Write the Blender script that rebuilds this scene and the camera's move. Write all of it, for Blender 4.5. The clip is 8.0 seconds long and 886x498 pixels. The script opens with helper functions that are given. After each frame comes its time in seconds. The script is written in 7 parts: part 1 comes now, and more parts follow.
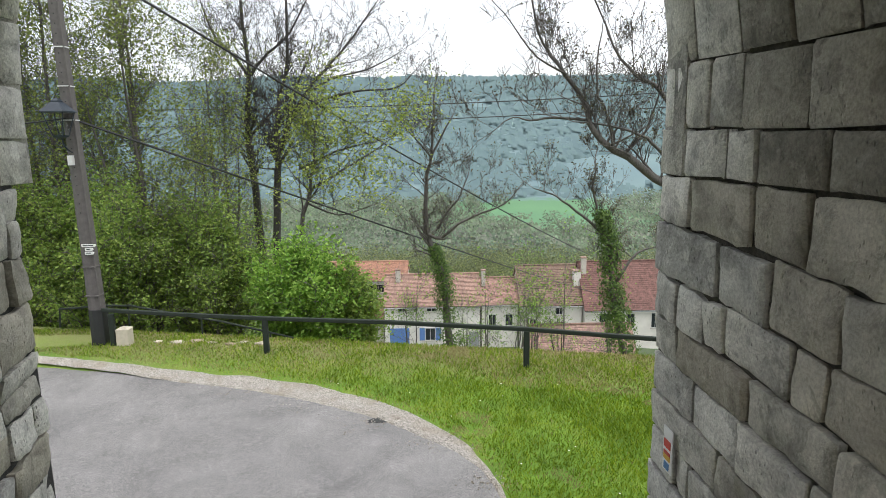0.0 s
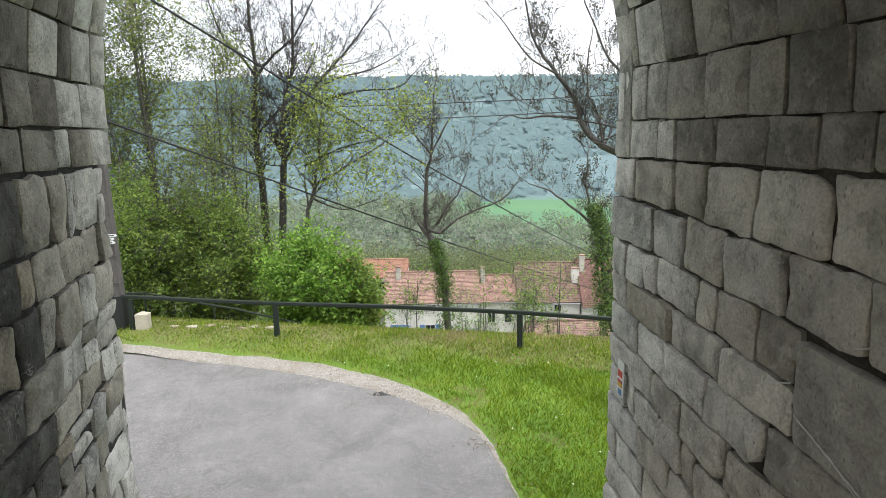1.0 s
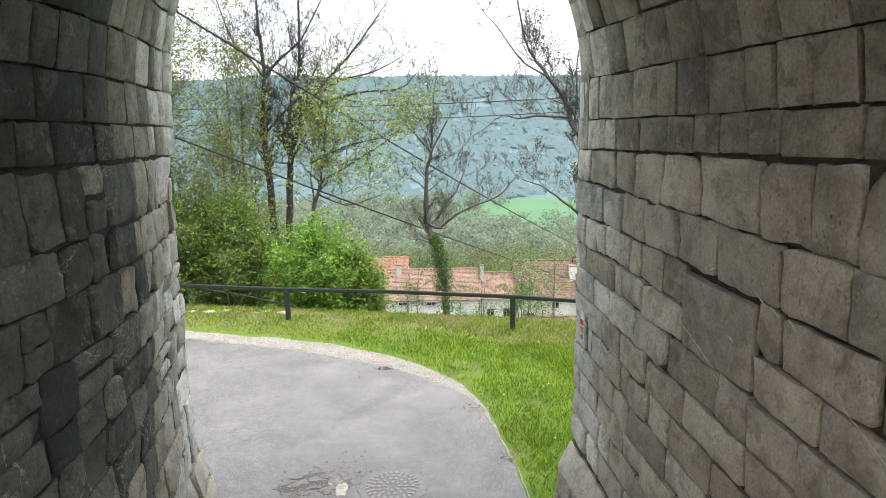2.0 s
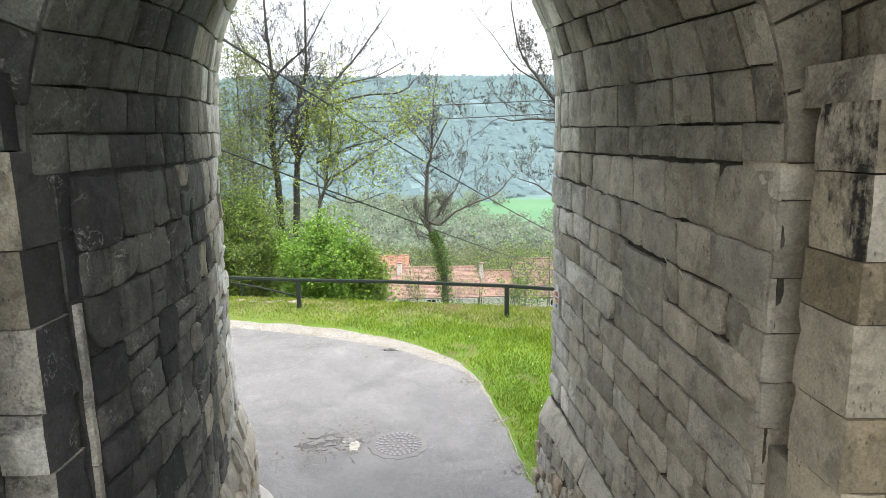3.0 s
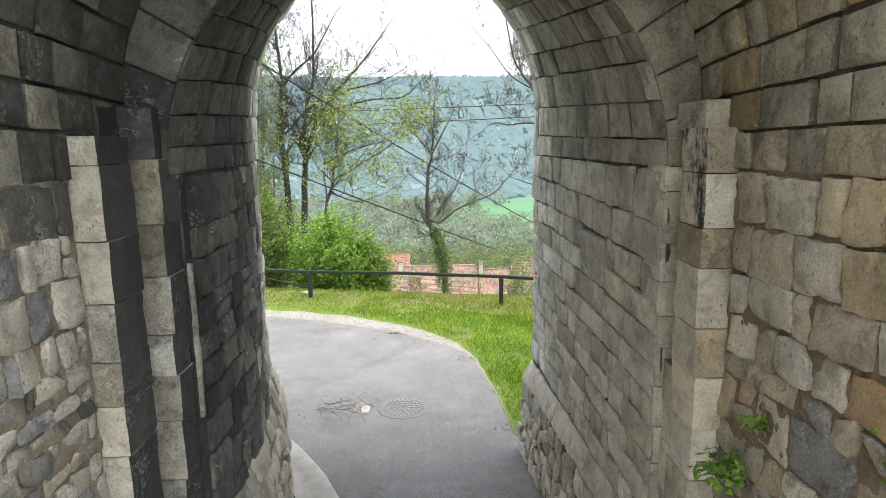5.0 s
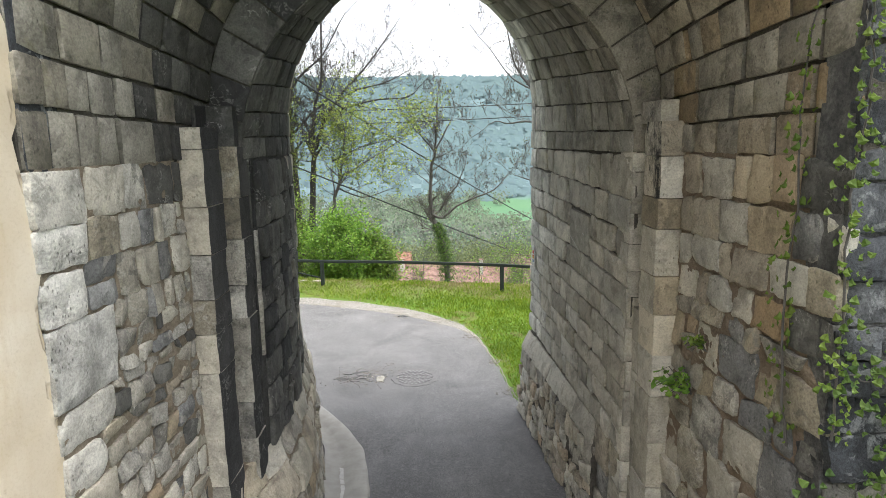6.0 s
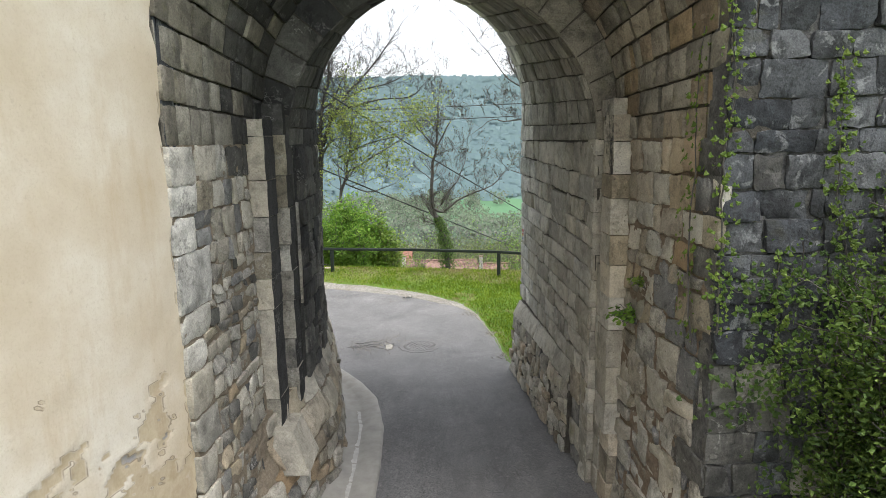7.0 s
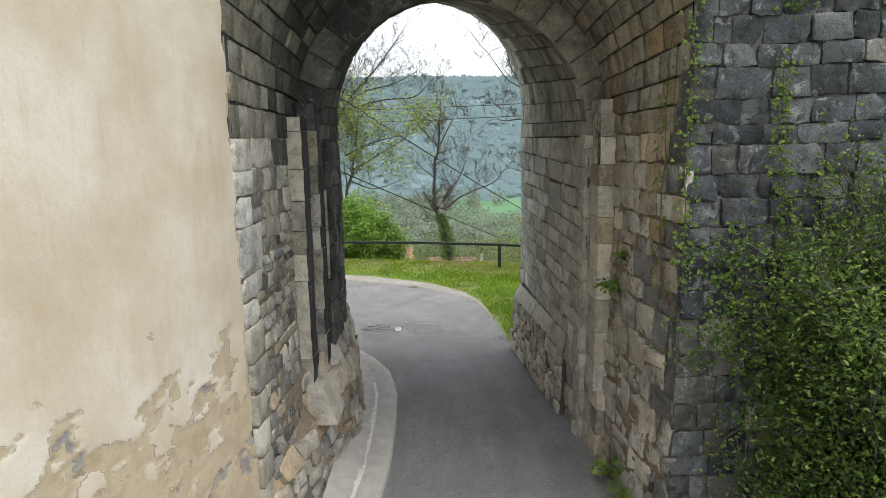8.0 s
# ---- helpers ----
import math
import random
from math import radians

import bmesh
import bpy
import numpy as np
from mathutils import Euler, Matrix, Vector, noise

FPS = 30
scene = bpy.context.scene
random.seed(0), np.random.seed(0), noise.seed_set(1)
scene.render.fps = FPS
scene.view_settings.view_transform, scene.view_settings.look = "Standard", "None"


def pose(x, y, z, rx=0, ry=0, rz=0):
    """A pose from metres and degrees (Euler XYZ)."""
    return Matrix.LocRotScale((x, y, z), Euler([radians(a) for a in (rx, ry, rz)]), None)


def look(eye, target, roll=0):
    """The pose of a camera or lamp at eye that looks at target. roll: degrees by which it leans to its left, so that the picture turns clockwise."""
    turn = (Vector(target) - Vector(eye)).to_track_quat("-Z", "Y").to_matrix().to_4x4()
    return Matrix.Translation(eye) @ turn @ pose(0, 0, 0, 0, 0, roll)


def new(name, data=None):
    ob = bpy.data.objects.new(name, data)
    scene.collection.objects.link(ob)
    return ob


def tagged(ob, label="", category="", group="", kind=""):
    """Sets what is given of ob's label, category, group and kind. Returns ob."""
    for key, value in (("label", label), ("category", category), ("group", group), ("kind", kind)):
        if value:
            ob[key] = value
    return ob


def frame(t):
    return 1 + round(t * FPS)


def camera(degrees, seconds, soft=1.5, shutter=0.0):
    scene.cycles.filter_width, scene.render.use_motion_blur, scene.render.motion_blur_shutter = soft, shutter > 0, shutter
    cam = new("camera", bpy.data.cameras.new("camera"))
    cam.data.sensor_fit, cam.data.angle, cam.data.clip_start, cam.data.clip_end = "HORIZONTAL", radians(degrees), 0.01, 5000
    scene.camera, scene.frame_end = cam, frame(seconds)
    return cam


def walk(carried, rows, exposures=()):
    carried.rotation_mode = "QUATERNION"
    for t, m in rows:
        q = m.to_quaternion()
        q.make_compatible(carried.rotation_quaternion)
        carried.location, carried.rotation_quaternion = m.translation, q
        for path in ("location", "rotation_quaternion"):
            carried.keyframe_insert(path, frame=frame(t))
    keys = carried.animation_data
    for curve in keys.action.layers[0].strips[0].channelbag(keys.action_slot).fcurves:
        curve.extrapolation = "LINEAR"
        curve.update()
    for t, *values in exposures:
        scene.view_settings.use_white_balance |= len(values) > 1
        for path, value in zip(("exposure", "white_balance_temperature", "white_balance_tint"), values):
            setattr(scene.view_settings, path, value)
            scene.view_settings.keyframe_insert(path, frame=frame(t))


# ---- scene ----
cam = camera(72.5, 8.0, soft=0.85)
METRES, EYE, TILT, LEAN, TURN = 9.0, 4.72, 0.0, 0.0, -0.9
ROWS = [
    (0.0, 0.0, 0.0, 0.0, -0.14, -10.11, 0.8),
    (0.5, 0.0006, -0.0502, -0.0043, -0.13, -10.12, 0.8),
    (1.0, 0.002, -0.1074, -0.0087, -0.14, -10.14, 0.8),
    (1.5, 0.0036, -0.1663, -0.014, -0.14, -10.14, 0.79),
    (3.0, 0.0054, -0.3843, -0.009, -0.15, -10.17, 0.84),
    (3.5, 0.0069, -0.415, 0.0023, -0.14, -10.14, 0.86),
    (4.0, 0.0097, -0.4508, 0.0059, -0.09, -10.14, 0.87),
    (4.5, 0.0117, -0.4991, 0.0029, -0.08, -10.13, 0.86),
    (6.0, -0.0088, -0.6911, -0.0091, -0.12, -10.14, 0.9),
    (6.5, -0.0115, -0.7835, -0.0165, -0.12, -10.14, 0.91),
    (7.0, -0.0129, -0.8682, -0.0222, -0.1, -10.15, 0.91),
    (7.5, -0.017, -0.934, -0.0263, -0.13, -10.14, 0.88),
    (8.0, -0.0298, -0.9922, -0.0296, -0.15, -10.13, 0.89),
]
walk(cam, [(t, pose(0, 0, EYE, TILT, LEAN, TURN) @ pose(METRES * x, METRES * y, METRES * z, 90 + pitch, roll, yaw)) for t, x, y, z, yaw, pitch, roll in ROWS],
     exposures=[(0.0, 0.66), (1.5, 1.04), (3.5, 1.42), (4.7, 1.38), (6.0, 1.1), (8.0, 0.70)])

# ---------------------------------------------------------------- world and light
world = bpy.data.worlds.new("overcast_sky")
scene.world = world
world.use_nodes = True
wn, wl = world.node_tree.nodes, world.node_tree.links
wn.clear()
sky = wn.new("ShaderNodeTexSky")
sky.sky_type, sky.sun_disc = "NISHITA", False
sky.sun_elevation, sky.sun_rotation = radians(76), radians(135)
sky.air_density, sky.dust_density, sky.ozone_density = 1.0, 4.0, 1.0
soft_sky = wn.new("ShaderNodeHueSaturation")
soft_sky.inputs["Saturation"].default_value = 0.30
soft_sky.inputs["Value"].default_value = 1.6
back = wn.new("ShaderNodeBackground")
back.inputs["Strength"].default_value = 0.15
wout = wn.new("ShaderNodeOutputWorld")
wl.new(sky.outputs["Color"], soft_sky.inputs["Color"])
wl.new(soft_sky.outputs["Color"], back.inputs["Color"])
wl.new(back.outputs["Background"], wout.inputs["Surface"])

sun = new("sun", bpy.data.lights.new("sun", "SUN"))
sun.data.energy, sun.data.angle, sun.data.color = 0.5, radians(60), (1.0, 0.97, 0.92)
sun.matrix_world = look((6, -6, 40), (0, 0, 0))


# ---------------------------------------------------------------- material helpers
class Nodes:
    """A small writer of node materials."""

    def __init__(self, name, roughness=0.85):
        self.mat = bpy.data.materials.new(name)
        self.mat.use_nodes = True
        self.t = self.mat.node_tree
        self.bsdf = self.t.nodes["Principled BSDF"]
        self.bsdf.inputs["Roughness"].default_value = roughness
        self.pos = self.t.nodes.new("ShaderNodeNewGeometry").outputs["Position"]
        self.rand = self.t.nodes.new("ShaderNodeObjectInfo").outputs["Random"]

    def put(self, sock, value):
        if isinstance(value, bpy.types.NodeSocket):
            self.t.links.new(value, sock)
        elif value is not None:
            if isinstance(value, (tuple, list)) and len(value) == 3 and sock.type == "RGBA":
                value = (*value, 1)
            sock.default_value = value

    def scaled(self, k):
        n = self.t.nodes.new("ShaderNodeVectorMath")
        n.operation = "MULTIPLY"
        self.put(n.inputs[0], self.pos)
        n.inputs[1].default_value = k
        return n.outputs[0]

    def noise(self, scale, detail=4, rough=0.55, vector=None, shift=False, distort=0.0):
        n = self.t.nodes.new("ShaderNodeTexNoise")
        n.inputs["Scale"].default_value, n.inputs["Detail"].default_value = scale, detail
        n.inputs["Roughness"].default_value, n.inputs["Distortion"].default_value = rough, distort
        v = vector or self.pos
        if shift:
            a = self.t.nodes.new("ShaderNodeVectorMath")
            a.operation = "ADD"
            self.put(a.inputs[0], v)
            m = self.math("MULTIPLY", self.rand, 37.0)
            c = self.t.nodes.new("ShaderNodeCombineXYZ")
            for s in c.inputs:
                self.put(s, m)
            self.put(a.inputs[1], c.outputs[0])
            v = a.outputs[0]
        self.put(n.inputs["Vector"], v)
        return n.outputs["Fac"]

    def voronoi(self, scale, feature="F1", vector=None, out="Distance"):
        n = self.t.nodes.new("ShaderNodeTexVoronoi")
        n.feature = feature
        n.inputs["Scale"].default_value = scale
        self.put(n.inputs["Vector"], vector or self.pos)
        return n.outputs[out]

    def math(self, op, a, b=0.5, clamp=False):
        n = self.t.nodes.new("ShaderNodeMath")
        n.operation, n.use_clamp = op, clamp
        self.put(n.inputs[0], a)
        self.put(n.inputs[1], b)
        return n.outputs[0]

    def ramp(self, fac, stops, mode="LINEAR"):
        n = self.t.nodes.new("ShaderNodeValToRGB")
        n.color_ramp.interpolation = mode
        els = n.color_ramp.elements
        while len(els) < len(stops):
            els.new(0.5)
        for e, (p, c) in zip(els, stops):
            e.position = p
            e.color = (*c, 1) if isinstance(c, (tuple, list)) else (c, c, c, 1)
        self.put(n.inputs["Fac"], fac)
        return n.outputs["Color"]

    def mix(self, fac, a, b, mode="MIX"):
        n = self.t.nodes.new("ShaderNodeMix")
        n.data_type, n.blend_type = "RGBA", mode
        self.put(n.inputs["Factor"], fac)
        self.put(n.inputs[6], a)
        self.put(n.inputs[7], b)
        return n.outputs[2]

    def bump(self, height, strength=0.5, distance=0.01, normal=None):
        n = self.t.nodes.new("ShaderNodeBump")
        n.inputs["Strength"].default_value, n.inputs["Distance"].default_value = strength, distance
        self.put(n.inputs["Height"], height)
        if normal:
            self.put(n.inputs["Normal"], normal)
        return n.outputs["Normal"]

    def done(self, colour, normal=None, rough=None):
        self.put(self.bsdf.inputs["Base Color"], colour)
        if normal:
            self.put(self.bsdf.inputs["Normal"], normal)
        if rough is not None:
            self.put(self.bsdf.inputs["Roughness"], rough)
        return self.mat


def grey(c, k):
    return tuple(v * k for v in c)


def stone_mat(name, tones, stain=(0.03, 0.03, 0.028), stain_amount=0.5, lichen=0.0, pits=0.5, lime=0.0, island=False, contrast=1.0, bloom=None):
    """Weathered limestone: a tone for each block, soft blotches, crust, water stains, vertical pits and fine grain."""
    m = Nodes(name, 0.9)
    if island:
        m.rand = m.t.nodes.new("ShaderNodeNewGeometry").outputs["Random Per Island"]
    n = len(tones)
    k = contrast
    base = m.ramp(m.rand, [((i + 0.5) / n, c) for i, c in enumerate(tones)])
    base = m.mix(1.0, base, m.ramp(m.math("FRACT", m.math("MULTIPLY", m.rand, 7.31)), [(0.0, 0.80), (0.5, 1.0), (1.0, 1.18)]), "MULTIPLY")
    blotch = m.noise(1.9, 9, 0.62, shift=True, distort=0.3)
    base = m.mix(1.0, base, m.ramp(blotch, [(0.34, 1 - 0.42 * k), (0.48, 1.0), (0.66, 1 + 0.34 * k)]), "MULTIPLY")
    mott = m.noise(6.5, 10, 0.6, shift=True, distort=0.4)
    base = m.mix(1.0, base, m.ramp(mott, [(0.34, 1 - 0.34 * k), (0.45, 1.0), (0.57, 1.05), (0.70, 1 + 0.28 * k)]), "MULTIPLY")
    crust = m.noise(4.0, 10, 0.66, shift=True, distort=0.6)
    base = m.mix(m.ramp(crust, [(0.56, 0.0), (0.595, 0.40 * k), (0.72, 0.55 * k)]), base, grey(tones[0], 0.42))
    pale = m.noise(5.0, 10, 0.66, shift=True, distort=0.6)
    base = m.mix(m.ramp(pale, [(0.57, 0.0), (0.61, 0.34 * k), (0.75, 0.5 * k)]), base, bloom or tuple(min(0.72, v * 1.35 + 0.05) for v in tones[1]))
    run = m.noise(1.3, 6, 0.7, vector=m.scaled((2.2, 2.2, 0.45)))
    edge = m.noise(13, 6, 0.75)
    mask = m.math("ADD", run, m.math("MULTIPLY", m.math("SUBTRACT", edge, 0.5), 0.45))
    base = m.mix(m.ramp(mask, [(0.66 - 0.25 * stain_amount, 0.0), (0.74 - 0.2 * stain_amount, min(1.0, 0.25 + stain_amount))]), base, stain)
    if lime:
        wav = m.noise(3.2, 5, 0.6, distort=0.6)
        line = m.ramp(wav, [(0.485, 0.0), (0.5, 1.0), (0.515, 0.0)])
        gate = m.ramp(m.noise(2.1, 3), [(0.5, 0.0), (0.62, 1.0)])
        smear = m.math("MULTIPLY", m.math("MULTIPLY", line, gate), m.ramp(m.noise(30, 4, 0.7), [(0.35, 0.0), (0.55, 1.0)]))
        base = m.mix(m.math("MULTIPLY", smear, lime), base, (0.42, 0.41, 0.38))
    if lichen:
        lich = m.noise(3.5, 6, 0.65, shift=True)
        base = m.mix(m.ramp(lich, [(0.6, 0.0), (0.72, lichen)]), base, (0.20, 0.19, 0.07))
    fine = m.noise(60, 6, 0.6)
    base = m.mix(1.0, base, m.ramp(fine, [(0.36, 1 - 0.20 * k), (0.5, 1.0), (0.63, 1 + 0.16 * k)]), "MULTIPLY")
    # drag marks and holes that run upright, as in quarried soft stone
    pit = m.voronoi(26, vector=m.scaled((1.6, 1.6, 0.75)))
    pitmask = m.ramp(m.noise(4.5, 4, 0.6, shift=True), [(0.50, 0.0), (0.58, 1.0)])
    hole = m.math("MULTIPLY", m.ramp(pit, [(0.10, 1.0), (0.24, 0.0)]), pitmask)
    base = m.mix(m.math("MULTIPLY", hole, 0.8 * pits), base, grey(tones[0], 0.22))
    base = m.mix(1.0, base, (0.78, 0.76, 0.72), "DARKEN")
    relief = m.math("ADD", m.math("MULTIPLY", mott, 0.9), m.math("MULTIPLY", crust, 0.6))
    height = m.math("SUBTRACT", relief, m.math("MULTIPLY", hole, 0.45 * pits))
    nrm = m.bump(height, 0.9, 0.04)
    nrm = m.bump(fine, 0.3, 0.005, nrm)
    return m.done(base, nrm, 0.92)


M_GREY = stone_mat("limestone_grey", [(0.324, 0.301, 0.249), (0.393, 0.367, 0.306), (0.463, 0.437, 0.372), (0.358, 0.327, 0.262), (0.411, 0.393, 0.34)], stain=(0.10, 0.095, 0.08), stain_amount=0.15, lichen=0.25, contrast=0.8)
M_WHITISH = stone_mat("limestone_whitish", [(0.448, 0.432, 0.384), (0.512, 0.492, 0.44), (0.56, 0.544, 0.496), (0.416, 0.408, 0.376)], stain=(0.14, 0.135, 0.12), stain_amount=0.1, pits=0.8)
M_DARK = stone_mat("limestone_dark", [(0.0745, 0.0733, 0.0661), (0.101, 0.0981, 0.0875), (0.136, 0.131, 0.117), (0.0875, 0.0855, 0.0778)], stain=(0.03, 0.03, 0.03), stain_amount=0.4, lime=0.8)
M_BLACKISH = stone_mat("limestone_blackish", [(0.0259, 0.0259, 0.0265), (0.0371, 0.0371, 0.0371), (0.0478, 0.0466, 0.045)], stain=(0.02, 0.02, 0.021), stain_amount=0.4, lime=0.5, contrast=0.7)
M_PALE = stone_mat("limestone_pale", [(0.383, 0.352, 0.284), (0.447, 0.412, 0.343), (0.416, 0.364, 0.272), (0.479, 0.451, 0.383)], stain=(0.16, 0.14, 0.11), stain_amount=0.1, lichen=0.35, contrast=0.75)
M_STREAKED = stone_mat("limestone_black_streaked", [(0.40, 0.365, 0.30), (0.47, 0.43, 0.355), (0.43, 0.385, 0.30)], stain=(0.025, 0.024, 0.023), stain_amount=0.75)
M_WARM = stone_mat("limestone_ochre", [(0.296, 0.252, 0.178), (0.348, 0.277, 0.181), (0.303, 0.281, 0.233), (0.326, 0.229, 0.13), (0.34, 0.318, 0.266)], stain=(0.10, 0.085, 0.065), stain_amount=0.15, contrast=0.85)
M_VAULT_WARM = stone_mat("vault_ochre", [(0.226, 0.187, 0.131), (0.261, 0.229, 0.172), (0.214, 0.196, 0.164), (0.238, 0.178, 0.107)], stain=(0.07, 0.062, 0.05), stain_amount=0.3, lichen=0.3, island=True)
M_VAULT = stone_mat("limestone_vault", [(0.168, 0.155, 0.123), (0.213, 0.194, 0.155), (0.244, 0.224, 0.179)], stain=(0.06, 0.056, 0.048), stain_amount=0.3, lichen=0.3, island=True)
M_VAULT_DARK = stone_mat("vault_dark", [(0.06, 0.0588, 0.054), (0.09, 0.0876, 0.0792), (0.114, 0.111, 0.099), (0.039, 0.0384, 0.0372)], stain=(0.03, 0.03, 0.03), stain_amount=0.4, lime=0.4, island=True)
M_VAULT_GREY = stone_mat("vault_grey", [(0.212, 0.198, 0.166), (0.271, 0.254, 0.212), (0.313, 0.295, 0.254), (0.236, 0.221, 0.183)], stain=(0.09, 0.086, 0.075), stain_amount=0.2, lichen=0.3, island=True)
M_VAULT_WHITISH = stone_mat("vault_whitish", [(0.459, 0.442, 0.391), (0.527, 0.51, 0.459), (0.578, 0.561, 0.51)], stain=(0.14, 0.135, 0.12), stain_amount=0.1, island=True)
M_RUBBLE = stone_mat("rubble_mixed", [(0.168, 0.168, 0.164), (0.286, 0.269, 0.231), (0.378, 0.349, 0.29), (0.21, 0.197, 0.172), (0.42, 0.403, 0.357), (0.252, 0.223, 0.168)], stain=(0.05, 0.048, 0.042), stain_amount=0.25, lime=0.7, contrast=1.2)
M_BLUE = stone_mat("bluish_dark_stone", [(0.0381, 0.042, 0.0475), (0.057, 0.0618, 0.0681), (0.099, 0.103, 0.106), (0.046, 0.0491, 0.053), (0.0752, 0.0792, 0.0832)], stain=(0.02, 0.021, 0.024), stain_amount=0.35, lichen=0.1, contrast=1.5, bloom=(0.27, 0.28, 0.28))
M_PLINTH = stone_mat("plinth_stone", [(0.329, 0.287, 0.221), (0.404, 0.362, 0.287), (0.31, 0.244, 0.169), (0.376, 0.348, 0.297)], stain=(0.07, 0.065, 0.052), stain_amount=0.2)


def mortar_mat(name, a, b):
    m = Nodes(name, 0.95)
    c = m.ramp(m.noise(6, 6, 0.65), [(0.3, a), (0.7, b)])
    c = m.mix(m.ramp(m.noise(45, 4, 0.7), [(0.35, 0.5), (0.6, 0.0)]), c, grey(a, 0.5))
    return m.done(c, m.bump(m.noise(30, 8, 0.75), 0.8, 0.03))


M_JOINT = mortar_mat("joint_dark", (0.05, 0.046, 0.038), (0.15, 0.135, 0.11))
M_JOINT_BLACK = mortar_mat("joint_black", (0.025, 0.025, 0.025), (0.08, 0.078, 0.072))
M_JOINT_FACE = mortar_mat("joint_weathered", (0.03, 0.032, 0.033), (0.22, 0.215, 0.205))
M_MORTAR = mortar_mat("mortar_beige", (0.20, 0.165, 0.12), (0.30, 0.25, 0.185))
M_MORTAR_RED = mortar_mat("mortar_reddish", (0.16, 0.115, 0.08), (0.29, 0.235, 0.175))


def plain(name, colour, rough=0.6, metal=0.0, vary=0.25, scale=14.0, bump=0.15):
    m = Nodes(name, rough)
    c = m.mix(m.ramp(m.noise(scale, 5, 0.6), [(0.3, vary), (0.65, 0.0)]), colour, grey(colour, 0.5))
    m.bsdf.inputs["Metallic"].default_value = metal
    return m.done(c, m.bump(m.noise(scale * 4, 4, 0.6), bump, 0.01))


# asphalt, worn pale, with fine chippings, cracks and a damp darker strip in the passage
m = Nodes("asphalt_worn", 0.85)
c = m.ramp(m.noise(0.55, 6, 0.6), [(0.3, (0.142, 0.140, 0.137)), (0.7, (0.214, 0.210, 0.204))])
c = m.mix(m.ramp(m.noise(95, 3, 0.8), [(0.38, 0.85), (0.5, 0.0)]), c, (0.05, 0.05, 0.052))
c = m.mix(1.0, c, m.ramp(m.noise(48, 3, 0.8), [(0.38, 0.62), (0.48, 0.96), (0.53, 1.04), (0.63, 1.4)]), "MULTIPLY")
c = m.mix(1.0, c, m.ramp(m.noise(0.8, 7, 0.68, distort=0.8), [(0.32, 0.72), (0.5, 1.0), (0.68, 1.2)]), "MULTIPLY")
c = m.mix(m.ramp(m.noise(75, 3, 0.8), [(0.56, 0.0), (0.66, 0.8)]), c, (0.34, 0.33, 0.32))
c = m.mix(m.ramp(m.noise(2.2, 6, 0.7), [(0.46, 0.0), (0.62, 0.25)]), c, (0.10, 0.098, 0.098))
c = m.mix(m.ramp(m.noise(1.1, 5, 0.75, distort=1.0), [(0.56, 0.0), (0.68, 0.22)]), c, (0.29, 0.28, 0.27))
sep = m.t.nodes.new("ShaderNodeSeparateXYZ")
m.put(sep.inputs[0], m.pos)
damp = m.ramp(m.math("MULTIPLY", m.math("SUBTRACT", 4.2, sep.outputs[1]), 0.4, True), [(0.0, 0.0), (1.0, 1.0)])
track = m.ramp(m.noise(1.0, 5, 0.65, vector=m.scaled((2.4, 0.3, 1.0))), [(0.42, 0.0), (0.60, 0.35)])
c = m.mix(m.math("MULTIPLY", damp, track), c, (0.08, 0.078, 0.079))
c = m.mix(m.ramp(m.noise(14, 5, 0.75), [(0.56, 0.0), (0.66, 0.5)]), c, (0.30, 0.29, 0.28))
crackmask = m.ramp(m.noise(0.5, 3), [(0.52, 0.0), (0.6, 1.0)])
crack = m.ramp(m.voronoi(4.5, "DISTANCE_TO_EDGE"), [(0.0, 1.0), (0.02, 0.0)])
crack = m.math("MULTIPLY", crack, crackmask)
c = m.mix(m.math("MULTIPLY", crack, 0.6), c, (0.04, 0.04, 0.04))
M_ASPHALT = m.done(c, m.bump(m.math("SUBTRACT", m.noise(150, 3, 0.7), m.math("MULTIPLY", crack, 0.8)), 0.4, 0.008), m.ramp(m.noise(0.8, 4), [(0.3, 0.6), (0.7, 0.9)]))

m = Nodes("gravel_verge", 0.9)
c = m.ramp(m.voronoi(55, out="Color"), [(0.1, (0.16, 0.15, 0.13)), (0.5, (0.29, 0.27, 0.24)), (0.9, (0.43, 0.405, 0.37))])
c = m.mix(m.ramp(m.noise(3, 5), [(0.45, 0.0), (0.66, 0.6)]), c, (0.20, 0.17, 0.125))
M_GRAVEL = m.done(c, m.bump(m.voronoi(55), 0.9, 0.02))

M_CONCRETE = plain("gutter_concrete", (0.40, 0.385, 0.35), 0.85, vary=0.45, scale=5)
M_RAIL = plain("dark_green_paint", (0.014, 0.022, 0.015), 0.85, vary=0.4, scale=30)
M_POLE = plain("pole_concrete", (0.115, 0.105, 0.10), 0.85, vary=0.5, scale=9)
M_POLE_BLACK = plain("pole_black_paint", (0.018, 0.02, 0.02), 0.6, vary=0.4)
M_CABLE = plain("cable_black", (0.02, 0.02, 0.022), 0.6)
M_WHITE = plain("white_enamel", (0.72, 0.72, 0.70), 0.4, vary=0.1)
M_CREAMSTONE = plain("cut_cream_stone", (0.55, 0.50, 0.40), 0.85, vary=0.3, scale=10)
M_LAMP = plain("lamp_blue_black", (0.014, 0.022, 0.032), 0.4, vary=0.2)


